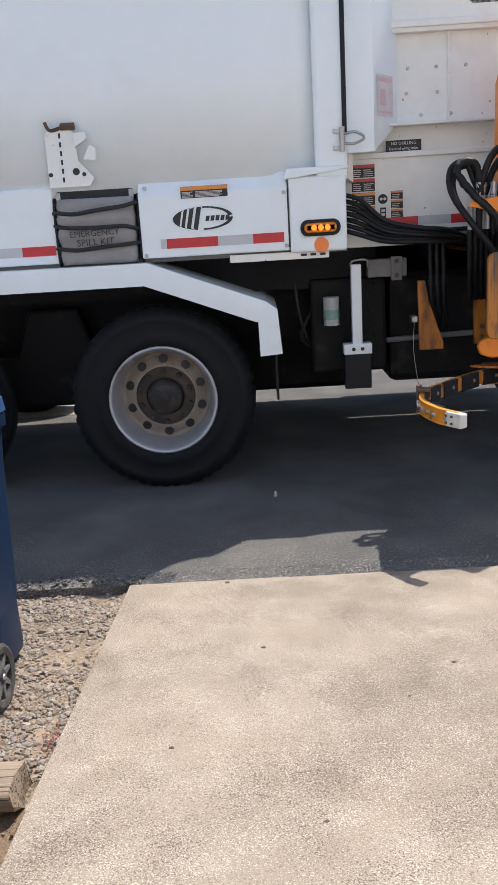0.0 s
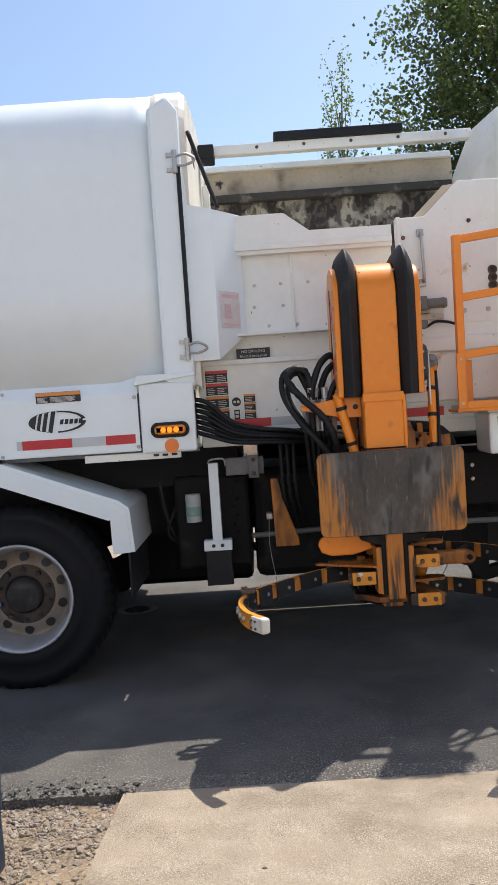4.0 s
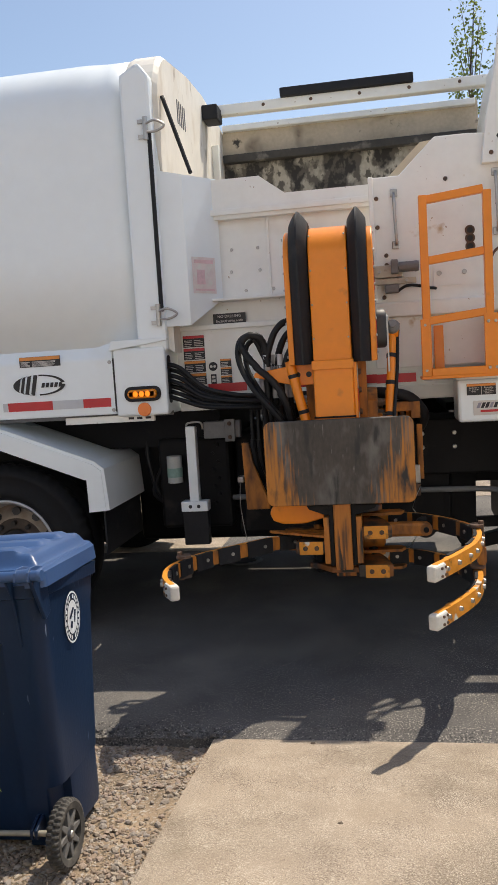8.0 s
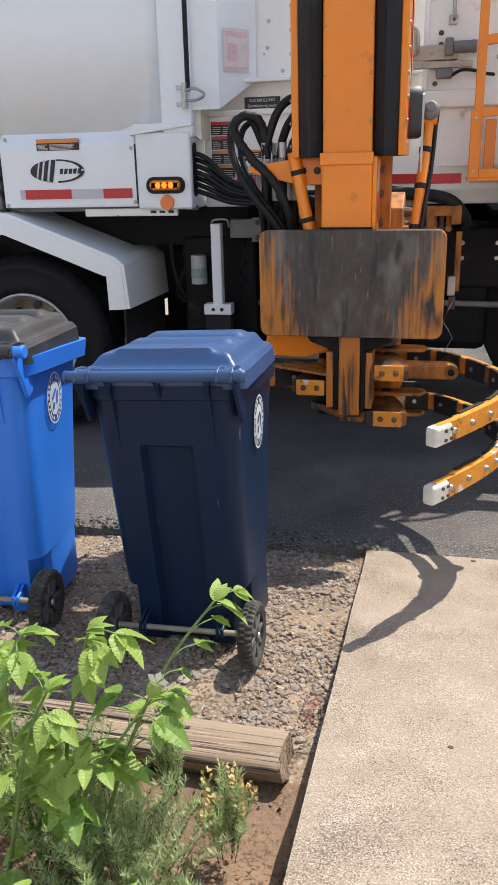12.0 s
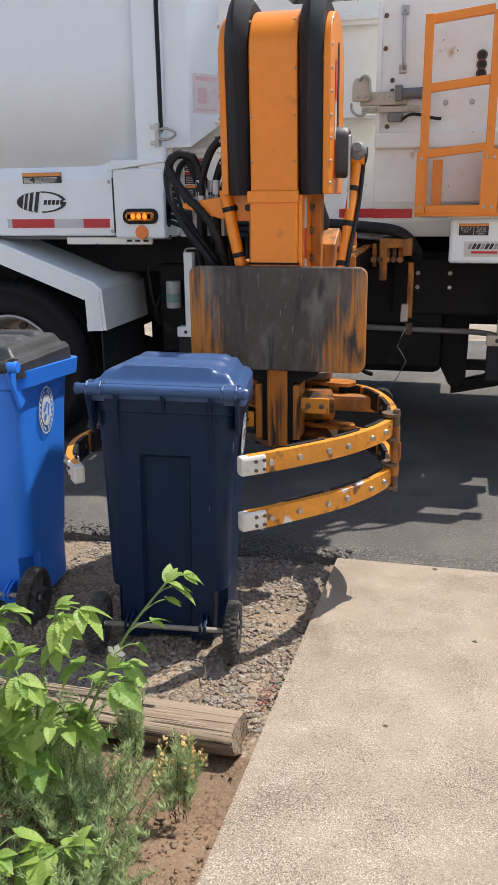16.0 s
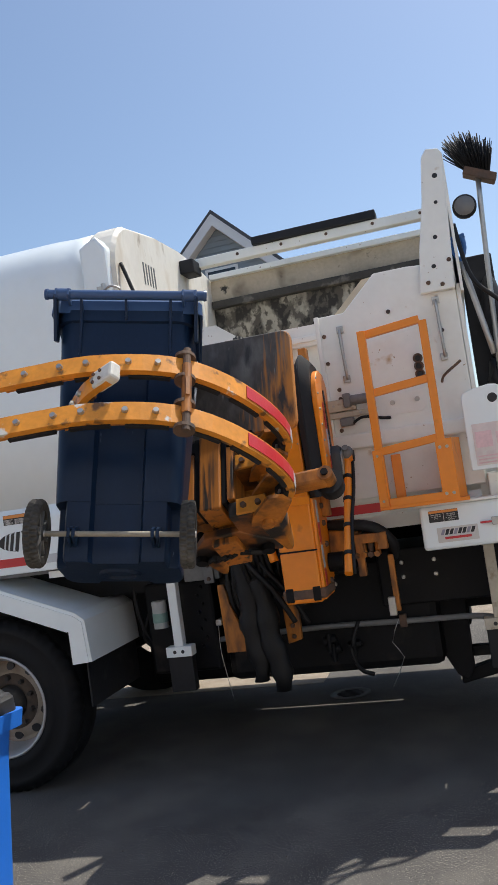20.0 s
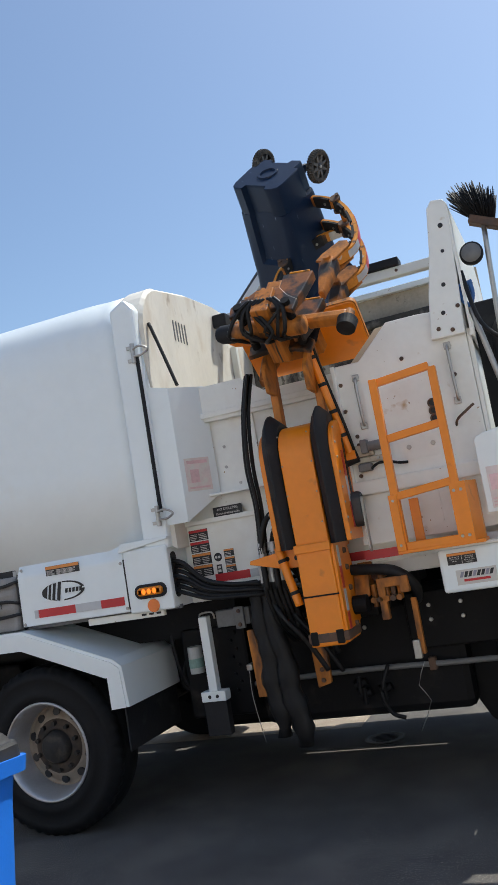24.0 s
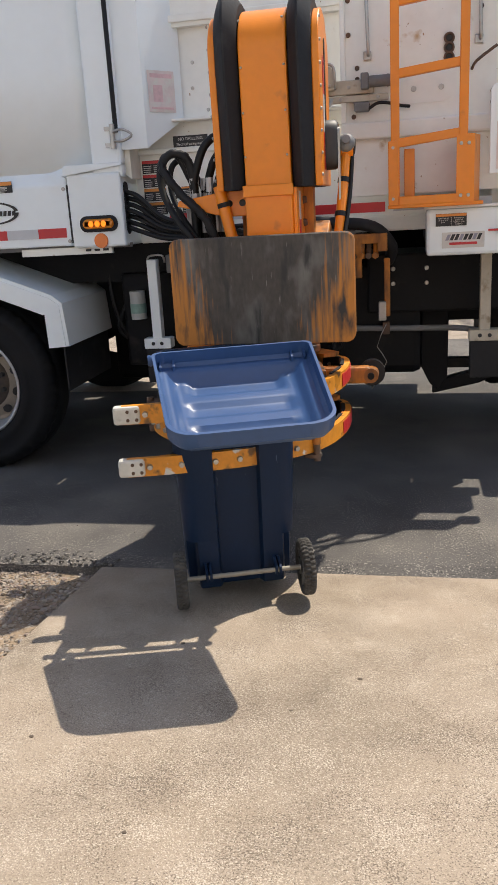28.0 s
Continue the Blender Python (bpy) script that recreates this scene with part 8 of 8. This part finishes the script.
# lavender-like herb clumps
def herb(name, base, n, spread, height, seed, label, flowers=0):
    rnd = random.Random(seed)
    h = thing(name, label, "herb", "herb clumps in the soil bed", at=base)
    vs, fs, sv, sf, fv, ff = [], [], [], [], [], []

    def blade(v, f, c, d, w):
        d = Vector(d)
        s = d.cross(Vector((rnd.uniform(-1, 1), rnd.uniform(-1, 1), rnd.uniform(-1, 1)))).normalized() * w
        k = len(v)
        v += [tuple(c - s * 0.4), tuple(c + d * 0.5 + s), tuple(c + d), tuple(c + d * 0.5 - s)]
        f.append((k, k + 1, k + 2, k + 3))

    for k in range(n):
        a, r = rnd.uniform(0, 6.28), spread * rnd.random() ** 0.6
        foot = Vector((r * 0.5 * math.cos(a), r * 0.5 * math.sin(a), 0))
        top = Vector((r * 1.1 * math.cos(a), r * 1.1 * math.sin(a), height * rnd.uniform(0.55, 1.0) * (1 - 0.35 * (r / spread) ** 2)))
        m = 16
        for i in range(m + 1):
            u = i / m
            p = foot.lerp(top, u) + Vector((0, 0, 0.03 * math.sin(math.pi * u)))
            if i:
                blade(sv, sf, q, p - q, 0.0018)
            q = p
            if u > 0.15:
                for _ in range(7):
                    b = rnd.uniform(0, 6.28)
                    blade(vs, fs, p, Vector((math.cos(b), math.sin(b), rnd.uniform(0.6, 2.2))).normalized() * rnd.uniform(0.014, 0.03), 0.0014)
        if k < flowers:
            for _ in range(26):
                b = rnd.uniform(0, 6.28)
                blade(fv, ff, top + Vector((0.006 * math.cos(b), 0.006 * math.sin(b), rnd.uniform(-0.015, 0.04))), Vector((math.cos(b), math.sin(b), 0.6)).normalized() * 0.012, 0.005)
    stuff_mesh("foliage", vs, fs, herb_m, "", "", h)
    stuff_mesh("stem_tuft", sv, sf, bark, "", "", h)
    if ff:
        stuff_mesh("flower_head", fv, ff, flower_m, "dry yellow flower heads", "", h)


herb("lavender_clump", (2.03, -2.86, -0.01), 34, 0.085, 0.25, 3, "small grey-green herb clump with dry yellow flower heads", 11)
herb("lavender_clump", (1.86, -3.03, 0.0), 110, 0.2, 0.27, 4, "wide grey-green herb clump under the bramble")
herb("lavender_clump", (1.68, -2.92, 0.0), 110, 0.22, 0.32, 5, "wide grey-green herb clump under the bramble")
herb("lavender_clump", (1.93, -3.26, 0.0), 95, 0.17, 0.21, 6, "low grey-green herb clump beside the driveway")
herb("lavender_clump", (1.4, -2.9, 0.0), 60, 0.22, 0.3, 7, "grey-green herb clump behind the timber edging")
herb("lavender_clump", (1.86, -2.74, 0.0), 24, 0.045, 0.36, 8, "thin upright grey-green herb sprig by the timber")
herb("lavender_clump", (1.72, -3.45, 0.0), 95, 0.2, 0.25, 9, "wide grey-green herb clump under the bramble")

# ---- across the road ----
bm = blank()
lathe(bm, [(0.0, 0.0), (0.125, 0.0), (0.128, 0.004), (0.145, 0.004), (0.15, 0.0)], 40, m=Matrix.Translation((1.82, 1.7, 0.004)) @ Matrix.Rotation(radians(90), 4, "X"))
mh = tagged(part("manhole_cover", bm, iron_cover), "round worn iron manhole cover in the road", "manhole cover")
for k in range(6):
    bm = blank()
    box(bm, -0.1 + 0.008 * abs(k - 2.5) ** 2, 0.1 - 0.008 * abs(k - 2.5) ** 2, -0.006, 0.006, 0.004, 0.009, m=Matrix.Translation((1.82, 1.62 + 0.032 * k, 0)))
    part("tread_bar", bm, black_metal, mh)

bm = blank()
xs = [-60 + 2.0 * i for i in range(61)]
prof_b = [(7.6, -0.03), (8.0, 0.12), (8.6, 0.6), (9.2, 1.1), (9.9, 1.28), (14, 1.3), (40, 1.6), (120, 1.6)]
grid = [[bm.verts.new((x, y, z + (0.12 * bump_noise(x, y, 0.6, 3) if 0 < j < 7 else 0))) for x in xs] for j, (y, z) in enumerate(prof_b)]
for a, b in zip(grid, grid[1:]):
    for i in range(len(xs) - 1):
        bm.faces.new((a[i], a[i + 1], b[i + 1], b[i])).smooth = True
tagged(part("far_bank", bm, soil), "dry tan earth bank across the road", "bank", kind="structure")


def tree(name, label, foot, height, crown, leaves, leaf, seed, limbs=9, rise=0.35, girth=1.0, mat=tree_leaf):
    """crown: middle and radii; leaves lie in clumps at the ends of the limbs."""
    rnd = random.Random(seed)
    t = thing(name, label, "tree", "trees across the road", at=foot)
    (cx, cy, cz), (rx, ry, rz) = crown
    bm = blank()
    tube(bm, [(0, 0, -0.1), (0.05, 0, height * 0.3), (cx * 0.6, cy * 0.6, height * 0.6), (cx, cy, height * 0.93)], (height * 0.018 + 0.02) * girth, 10, taper=0.25)
    trunk = part("trunk", bm, bark, t)
    ends = []
    for k in range(limbs):
        a, u = 2.4 * k + rnd.uniform(-0.3, 0.3), (k + 0.5) / limbs
        b = Vector((cx * u, cy * u, cz - rz * 0.8 + 1.4 * rz * u))
        e = Vector((cx + rx * 0.75 * math.cos(a) * math.sin(math.pi * (0.15 + 0.75 * u)), cy + ry * 0.75 * math.sin(a) * math.sin(math.pi * (0.15 + 0.75 * u)), b.z + rise * rz))
        bm = blank()
        tube(bm, [b, b.lerp(e, 0.5) + Vector((0, 0, 0.1)), e], (0.012 + height * 0.004) * girth, 6, taper=0.3)
        part("limb", bm, bark, trunk)
        ends += [b.lerp(e, 0.6), e]
    vs, fs = [], []
    clumps = [e + Vector((rnd.gauss(0, rx * 0.2), rnd.gauss(0, ry * 0.2), rnd.gauss(0, rz * 0.16))) for e in ends for _ in range(6)]
    for k in range(leaves):
        c = clumps[k % len(clumps)] + Vector((rnd.gauss(0, rx * 0.08), rnd.gauss(0, ry * 0.08), rnd.gauss(0, rz * 0.06)))
        d = Vector((rnd.gauss(0, 1), rnd.gauss(0, 1), rnd.gauss(-0.4, 0.7))).normalized() * leaf * rnd.uniform(0.7, 1.3)
        s = d.cross(Vector((rnd.gauss(0, 1), rnd.gauss(0, 1), rnd.gauss(0, 1)))).normalized() * leaf * 0.42
        q = len(vs)
        vs += [tuple(c), tuple(c + d * 0.45 + s), tuple(c + d), tuple(c + d * 0.45 - s)]
        fs.append((q, q + 1, q + 2, q + 3))
    stuff_mesh("crown", vs, fs, mat, "", "", t)


tree("maple_tree", "large leafy maple with dark green leaves", (7.75, 11.0, 1.2), 8.2, ((0.0, 0.0, 5.0), (2.5, 2.3, 3.6)), 42000, 0.085, 3, 26)
tree("sapling_tree", "thin young tree with fine pale green leaves", (4.75, 10.5, 1.2), 5.9, ((-0.1, 0.0, 4.1), (0.42, 0.42, 1.7)), 1300, 0.055, 5, 14, rise=0.8, girth=0.3, mat=tree_leaf_pale)
tree("young_tree", "young tree with thin bright green foliage", (6.1, 10.4, 1.2), 4.0, ((-0.2, 0.0, 2.3), (1.1, 0.9, 1.7)), 5200, 0.085, 8, 12, mat=tree_leaf_pale)
tree("young_tree", "young tree with thin bright green foliage", (8.0, 13.0, 1.2), 5.0, ((-0.2, 0.0, 2.9), (1.6, 1.2, 2.0)), 5200, 0.1, 9, 12, mat=tree_leaf_pale)

# the house whose gable shows over the hopper
house = thing("gabled_house", "house with a grey-blue gable and white trim", "house")
HX, HY, HZ = -3.19, 18.0, 9.58
bm = blank()
prism(bm, [(-6.6, 1.2), (0.3, 1.2), (0.3, 6.35), (HX, HZ - 0.1), (-6.6, 6.35)], "y", HY, HY + 9)
part("wall", bm, siding, house)
for sx in (-1, 1):
    bm = blank()
    d = Vector((sx * 3.9, -3.9 * 0.97)).normalized()
    p0, p1 = Vector((HX, HZ)), Vector((HX, HZ)) + d * 5.6
    off = Vector((0, 0.14))
    prism(bm, [tuple(p0), tuple(p1), tuple(p1 + off), tuple(p0 + off)], "y", HY - 0.35, HY + 9.3)
    part("roof", bm, shingle, house)
    bm = blank()
    dn = Vector((0, -0.34))
    prism(bm, [tuple(p0), tuple(p1), tuple(p1 + dn), tuple(p0 + dn)], "y", HY - 0.4, HY - 0.33)
    part("barge_board", bm, trim_white, house, "white barge board")
    bm = blank()
    prism(bm, [tuple(p0 + dn * 0.9), tuple(p1 + dn * 0.9), tuple(p1 + dn), tuple(p0 + dn)], "y", HY - 0.33, HY)
    part("soffit", bm, trim_white, house)
for k in range(22):
    z = 6.0 + 0.16 * k
    hw = (HZ - 0.2 - z) / 0.97
    if hw > 0.2:
        bm = blank()
        box(bm, HX - min(hw, 3.4), HX + min(hw, 3.4), HY - 0.02, HY, z, z + 0.14)
        part("siding_board", bm, siding, house)
bm = blank()
box(bm, HX - 0.5, HX + 0.5, HY - 0.05, HY - 0.02, 7.0, 8.1, 0.01)
wn = part("window", bm, trim_white, house)
bm = blank()
box(bm, HX - 0.42, HX + 0.42, HY - 0.06, HY - 0.05, 7.08, 8.02)
part("pane", bm, pane_dark, wn)
tree("leafy_shrub", "bright green leafy shrub on the bank", (6.1, 10.7, 1.1), 3.4, ((0.0, 0.0, 1.6), (0.9, 0.8, 1.8)), 7000, 0.075, 19, 16, mat=shrub_leaf)
tree("leafy_shrub", "tall dense bright green leafy shrub on the bank", (4.95, 10.9, 1.1), 3.6, ((0.0, 0.0, 1.7), (1.0, 0.8, 1.9)), 6500, 0.085, 15, 16, mat=shrub_leaf)


# ---- what moves ----
def between(rows, t):
    """The values at t seconds, eased between the rows."""
    if t <= rows[0][0]:
        return rows[0][1:]
    for a, b in zip(rows, rows[1:]):
        if t <= b[0]:
            k = (t - a[0]) / (b[0] - a[0])
            k = k * k * (3 - 2 * k) * 0.5 + k * 0.5
            return tuple(u + (v - u) * k for u, v in zip(a[1:], b[1:]))
    return rows[-1][1:]


TRUCK = [(0, 2.253), (0.5, 2.215), (1, 2.070), (1.5, 1.823), (2, 1.632), (2.5, 1.515), (3, 1.468), (3.5, 1.448), (4, 1.449), (4.3, 1.463), (4.5, 1.462), (6.5, 1.061), (7, 0.886), (7.5, 0.786), (8, 0.724), (8.5, 0.599), (9, 0.459), (9.3, 0.391), (9.5, 0.335), (10, 0.267), (10.5, 0.260), (11, 0.257), (11.5, 0.174), (13.5, 0.012), (14, -0.059), (14.5, -0.094), (15, -0.071), (15.5, -0.028), (16, -0.025), (16.5, -0.010), (17, 0.000), (17.5, -0.017), (18, -0.027), (18.5, -0.008), (19, 0.033), (19.5, 0.033), (20, 0.030), (20.5, 0.012), (21, 0.004), (21.5, 0.010), (23.5, 0.081), (24, 0.112), (24.5, 0.165), (25, 0.239), (25.5, 0.342), (26, 0.486), (26.5, 0.680), (27, 0.900), (27.5, 0.967), (28, 0.965)]
MAST = [(0, 0.0, 0.02), (7.5, 0.0, 0.0), (8, 0.0, -0.04), (9.3, -0.01, -0.3), (11, -0.03, -0.57), (13.5, -0.02, -0.7), (15, -0.02, -0.76), (17, -0.06, -0.94), (18, -0.07, -1.2), (18.5, -0.06, -1.2), (19, -0.08, -0.7), (19.5, -0.03, -0.1), (20, 0.0, 0.18), (25.4, 0.0, 0.24), (25.8, 0.0, 0.15), (26, 0.01, 0.08), (26.5, 0.02, 0.0), (27, 0.01, -0.17), (28, -0.01, -0.52)]
# the gripper in the truck's space: place and turn
GRIP = [(0, 2.01, -0.48, 1.03, 0, 0, 0), (7.5, 2.01, -0.5, 1.03, 0, 0, 0), (8, 2.01, -0.55, 1.03, 0, 0, 0), (9.3, 2.0, -0.8, 1.02, 0, 0, 0), (11, 1.99, -1.07, 1.03, 0, 0, 0), (13.5, 2.01, -1.17, 1.04, 0, 0, 0), (15, 2.005, -1.25, 1.025, 0, 0, 0), (17, 1.945, -1.41, 1.03, 0, 0, 0), (18, 1.953, -1.68, 1.025, 0, 0, 0), (18.5, 1.945, -1.73, 1.055, 0, 0, 0),
        (19, 1.92, -1.72, 1.31, -12, -2, -2), (19.5, 1.9, -1.45, 1.6, -22, -4, -2), (20, 1.95, -1.23, 1.99, -32, -4, 0), (20.3, 1.97, -1.05, 2.25, -42, -3, 2), (20.6, 2.03, -0.8, 2.67, -62, 4, 4), (20.9, 1.99, -0.02, 2.86, -90, 6, 2), (21.1, 2.0, 0.12, 2.67, -112, 8, -2), (21.5, 2.05, 0.2, 2.6, -126, 8, -4),
        (24.2, 2.05, 0.2, 2.64, -127, 8, -4), (24.6, 2.03, 0.15, 2.7, -117, 8, -4), (24.8, 1.99, 0.05, 2.82, -95, 7, -1), (25, 2.1, -0.62, 2.77, -72, 6, 0), (25.2, 2.0, -0.93, 2.5, -52, 0, 2), (25.4, 1.965, -1.05, 2.15, -40, -5, 1), (25.6, 1.965, -0.98, 1.79, -28, -6, -1), (25.8, 1.98, -0.84, 1.47, -14, -1, -3), (26, 1.985, -0.75, 1.24, -6, 0, -2), (26.5, 2.02, -0.67, 1.136, 0, 0, 0), (27, 2.02, -0.88, 1.13, 0, 0, 0), (28, 1.98, -1.17, 1.125, 0, 0, 0)]
# the push plate, which tips later than the fingers do
PLATE = [(18.5, 1.95, -1.75, 1.055, 0), (19, 1.93, -1.74, 1.31, -7), (19.5, 1.92, -1.52, 1.61, -11), (20, 1.95, -1.24, 1.99, -17), (20.3, 1.96, -1.0, 2.26, -24), (20.6, 1.97, -0.6, 2.67, -50), (20.9, 2.0, -0.1, 2.92, -88), (21.1, 2.03, 0.05, 2.85, -112), (21.5, 2.08, 0.1, 2.7, -126), (24.2, 2.08, 0.1, 2.67, -127), (24.6, 2.05, 0.05, 2.82, -115),
         (24.8, 2.0, -0.15, 2.92, -90), (25, 1.96, -0.54, 2.76, -58), (25.2, 1.96, -0.92, 2.47, -35), (25.4, 1.96, -1.03, 2.15, -20), (25.6, 1.96, -0.95, 1.81, -12), (25.8, 1.96, -0.8, 1.47, -6), (26, 1.99, -0.73, 1.24, -3), (26.5, 2.02, -0.67, 1.136, 0), (27, 2.02, -0.88, 1.13, 0), (28, 1.98, -1.17, 1.125, 0)]
# the cart in the truck's space: place and turn
CART = [(17.4, 1.767, -2.2, 0.0, -2, 1.5, 8), (18, 1.815, -2.23, 0.012, -4.0, -5.0, -3.0), (18.5, 1.82, -2.235, 0.07, -3.0, -4.5, -4.0), (19, 1.796, -2.467, 0.475, -10.7, 1.6, 5.5), (19.5, 1.75, -2.22, 0.87, -9.5, 5.2, 10.5), (20, 1.84, -2.06, 1.418, -17.5, 8.4, 17.0), (20.3, 1.82, -1.77, 1.79, -19, 9.2, 18.5), (20.6, 1.715, -1.23, 2.687, -29.0, 18.0, 11.0), (20.9, 1.885, -0.841, 3.578, -69.23, 25.445, 1.78), (21.1, 1.964, -0.127, 4.003, -102.166, 26.025, -5.277), (21.5, 2.028, 0.595, 4.139, -123.032, 23.823, -10.183), (24.2, 2.068, 0.579, 4.039, -136.412, 25.129, -19.86), (24.6, 2.042, 0.165, 4.02, -127.856, 28.415, -17.38), (24.8, 1.915, -0.631, 3.738, -101.578, 28.657, -11.14), (25, 1.792, -1.258, 3.006, -45.3, 22.4, 12.1), (25.2, 1.791, -1.608, 2.207, -26.1, 13.8, 16.7), (25.4, 1.786, -1.587, 1.573, -5.58, 5.64, 10.14), (25.6, 1.847, -1.602, 1.071, 1.28, 4.26, 1.66), (25.8, 1.94, -1.596, 0.633, -4.86, -1.12, 13.18), (26, 1.937, -1.308, 0.309, -9.0, -0.2, 22.7), (26.5, 1.974, -1.139, 0.175, -3.05, -2.15, 20.1), (27, 2.005, -1.334, 0.175, 1.0, -2.5, 18.5), (28, 1.951, -1.637, 0.05, 2.0, -0.3, 18.5)]
# the fingers in the gripper's space: turn of either one, place of the first, place of the second
FINGERS = [(0, 2, 0, 0.13, 0.3, 0, -0.14, 0.26, 0), (8, 2, 0, 0.13, 0.3, 0, -0.14, 0.26, 0), (11, 0, 0, 0.13, 0.3, 0, -0.14, 0.26, 0), (14, 0, 0, 0.13, 0.3, 0, -0.14, 0.26, 0), (15, -6, 2, 0.13, 0.3, 0, -0.14, 0.26, 0), (16, -15, 8, 0.131, 0.296, 0, -0.141, 0.262, 0), (17, -16.5, 12, 0.132, 0.294, 0, -0.142, 0.266, 0), (17.5, -30, 22, 0.141, 0.264, 0, -0.151, 0.294, 0), (18, -54, 34, 0.196, 0.092, 0, -0.182, 0.386, 0), (18.5, -55, 36, 0.2, 0.08, 0, -0.19, 0.41, 0), (20.5, -55, 36, 0.2, 0.08, 0, -0.19, 0.41, 0), (20.9, -55, 36, 0.14, -0.16, 0.05, -0.19, 0.21, 0.2), (21.1, -55, 36, 0.1, -0.28, 0.12, -0.19, 0.11, 0.36), (21.5, -55, 40, 0.14, -0.4, 0.2, -0.19, 0.01, 0.4), (24.2, -55, 40, 0.16, -0.4, 0.28, -0.19, 0.01, 0.4), (24.6, -55, 38, 0.14, -0.304, 0.2, -0.19, 0.09, 0.35), (24.8, -55, 36, 0.1, -0.16, 0.06, -0.19, 0.21, 0.3), (25, -52, 36, 0.029, 0.018, 0, -0.19, 0.33, 0.35), (25.2, -55, 36, 0.14, 0.08, 0, -0.19, 0.41, 0.2), (25.4, -55, 36, 0.2, 0.08, 0, -0.19, 0.41, 0), (25.6, -55, 36, 0.2, 0.08, 0, -0.19, 0.41, 0), (26, -54, 34, 0.196, 0.26, 0, -0.182, 0.526, 0), (27, -51, 33, 0.186, 0.305, 0, -0.179, 0.526, 0), (28, -42, 32, 0.121, 0.394, 0, -0.175, 0.525, 0)]
ROD_TILT = [(0, 4), (18.3, 5), (19, 12), (19.5, 10), (20.2, 0), (25.6, 0), (26, 12), (26.6, 4), (28, 5)]
LID = [(0, 0), (20.6, 0), (20.9, 12), (21.1, 26), (21.5, 44), (24.2, 46), (24.6, 38), (24.8, 48), (25, 104), (25.2, 116), (25.4, 176), (25.6, 196), (25.8, 211), (26, 220), (26.5, 213), (27, 205), (28, 196)]


def truck_x(t):
    return between(TRUCK, t)[0]


def in_truck(t):
    return pose(*between(CART, t))


def grip_pose(t):
    return pose(*between(GRIP, t))


def plate_pose(t):
    return grip_pose(t) if t <= 18.4 else pose(*between(PLATE, t))


# the cart at rest, and the nudge that the finger gives it before the grip closes
REST = [(0, 1.706, -2.173, -0.004, -0.7, -2.5, -1.4), (15.2, 1.706, -2.173, -0.004, -0.7, -2.5, -1.4), (16.0, 1.75, -2.2, 0.0, -2, 1.5, 8), (17.4, 1.75, -2.2, 0.0, -2, 1.5, 8)]


def cart_pose(t):
    return pose(*between(REST, t)) if t <= 17.4 else pose(truck_x(t), 0, 0) @ in_truck(t)


def raised(t):
    """0 with the gripper down, 1 with it above the mast."""
    return min(max((grip_pose(t).translation.z - 1.14) / 1.0, 0.0), 1.0)


def rod_up(t):
    """The rod swings up late, once the gripper has passed it."""
    return min(max((grip_pose(t).translation.z - 1.9) / 0.7, 0.0), 1.0)


def finger_pose(t, which):
    """The fingers swing in on their links as they close."""
    a0, a1, x0, y0, z0, x1, y1, z1 = between(FINGERS, t)
    return grip_pose(t) @ (pose(x1, y1, z1, 0, 0, a1) if which else pose(x0, y0, z0, 0, 0, a0))


def motions():
    for carried in (truck, kit, broom, shovel):
        walk(carried, [(t, pose(x, 0, 0)) for t, x in TRUCK])
    times = [round(0.1 * i, 2) for i in range(281)]
    walk(mast, [(t, pose(*between(MAST, t), 0)) for t in times])
    walk(plate, [(t, plate_pose(t)) for t in times])
    walk(lift_link, [(t, pose(*between(MAST, t), min(max(grip_pose(t).translation.z - 1.75, 0), 0.75))) for t in times])
    walk(swing_rod, [(t, pose(between(MAST, t)[0] + 2.29 - 0.05 * rod_up(t), between(MAST, t)[1] - 0.2, 1.64 + 0.3 * rod_up(t), -18 - 154 * rod_up(t), between(ROD_TILT, t)[0] - 10 * rod_up(t), 0)) for t in times])
    walk(riser, [(t, pose(1.98 - 0.31 * raised(t), between(MAST, t)[1] - 0.02 - 0.25 * raised(t), 1.35 + 0.65 * raised(t))) for t in times])
    walk(sock, [(t, pose(1.98 - 0.42 * raised(t), between(MAST, t)[1] - 0.02 - 0.15 * raised(t), 1.3 - 0.42 * raised(t))) for t in times])
    for k, hose_loop in enumerate(slack):
        walk(hose_loop, [(t, pose((0.1 + 0.04 * k) * raised(t), 0.1 * raised(t), -0.24 * raised(t))) for t in times])
    walk(grip, [(t, grip_pose(t)) for t in times])
    walk(finger_r, [(t, finger_pose(t, 0)) for t in times])
    walk(finger_l, [(t, finger_pose(t, 1)) for t in times])
    walk(navy_cart, [(t, cart_pose(t)) for t in times])
    walk(navy_lid_ob, [(t, pose(0, 0, 0.925, between(LID, t)[0], 0, 0)) for t in times])


motions()
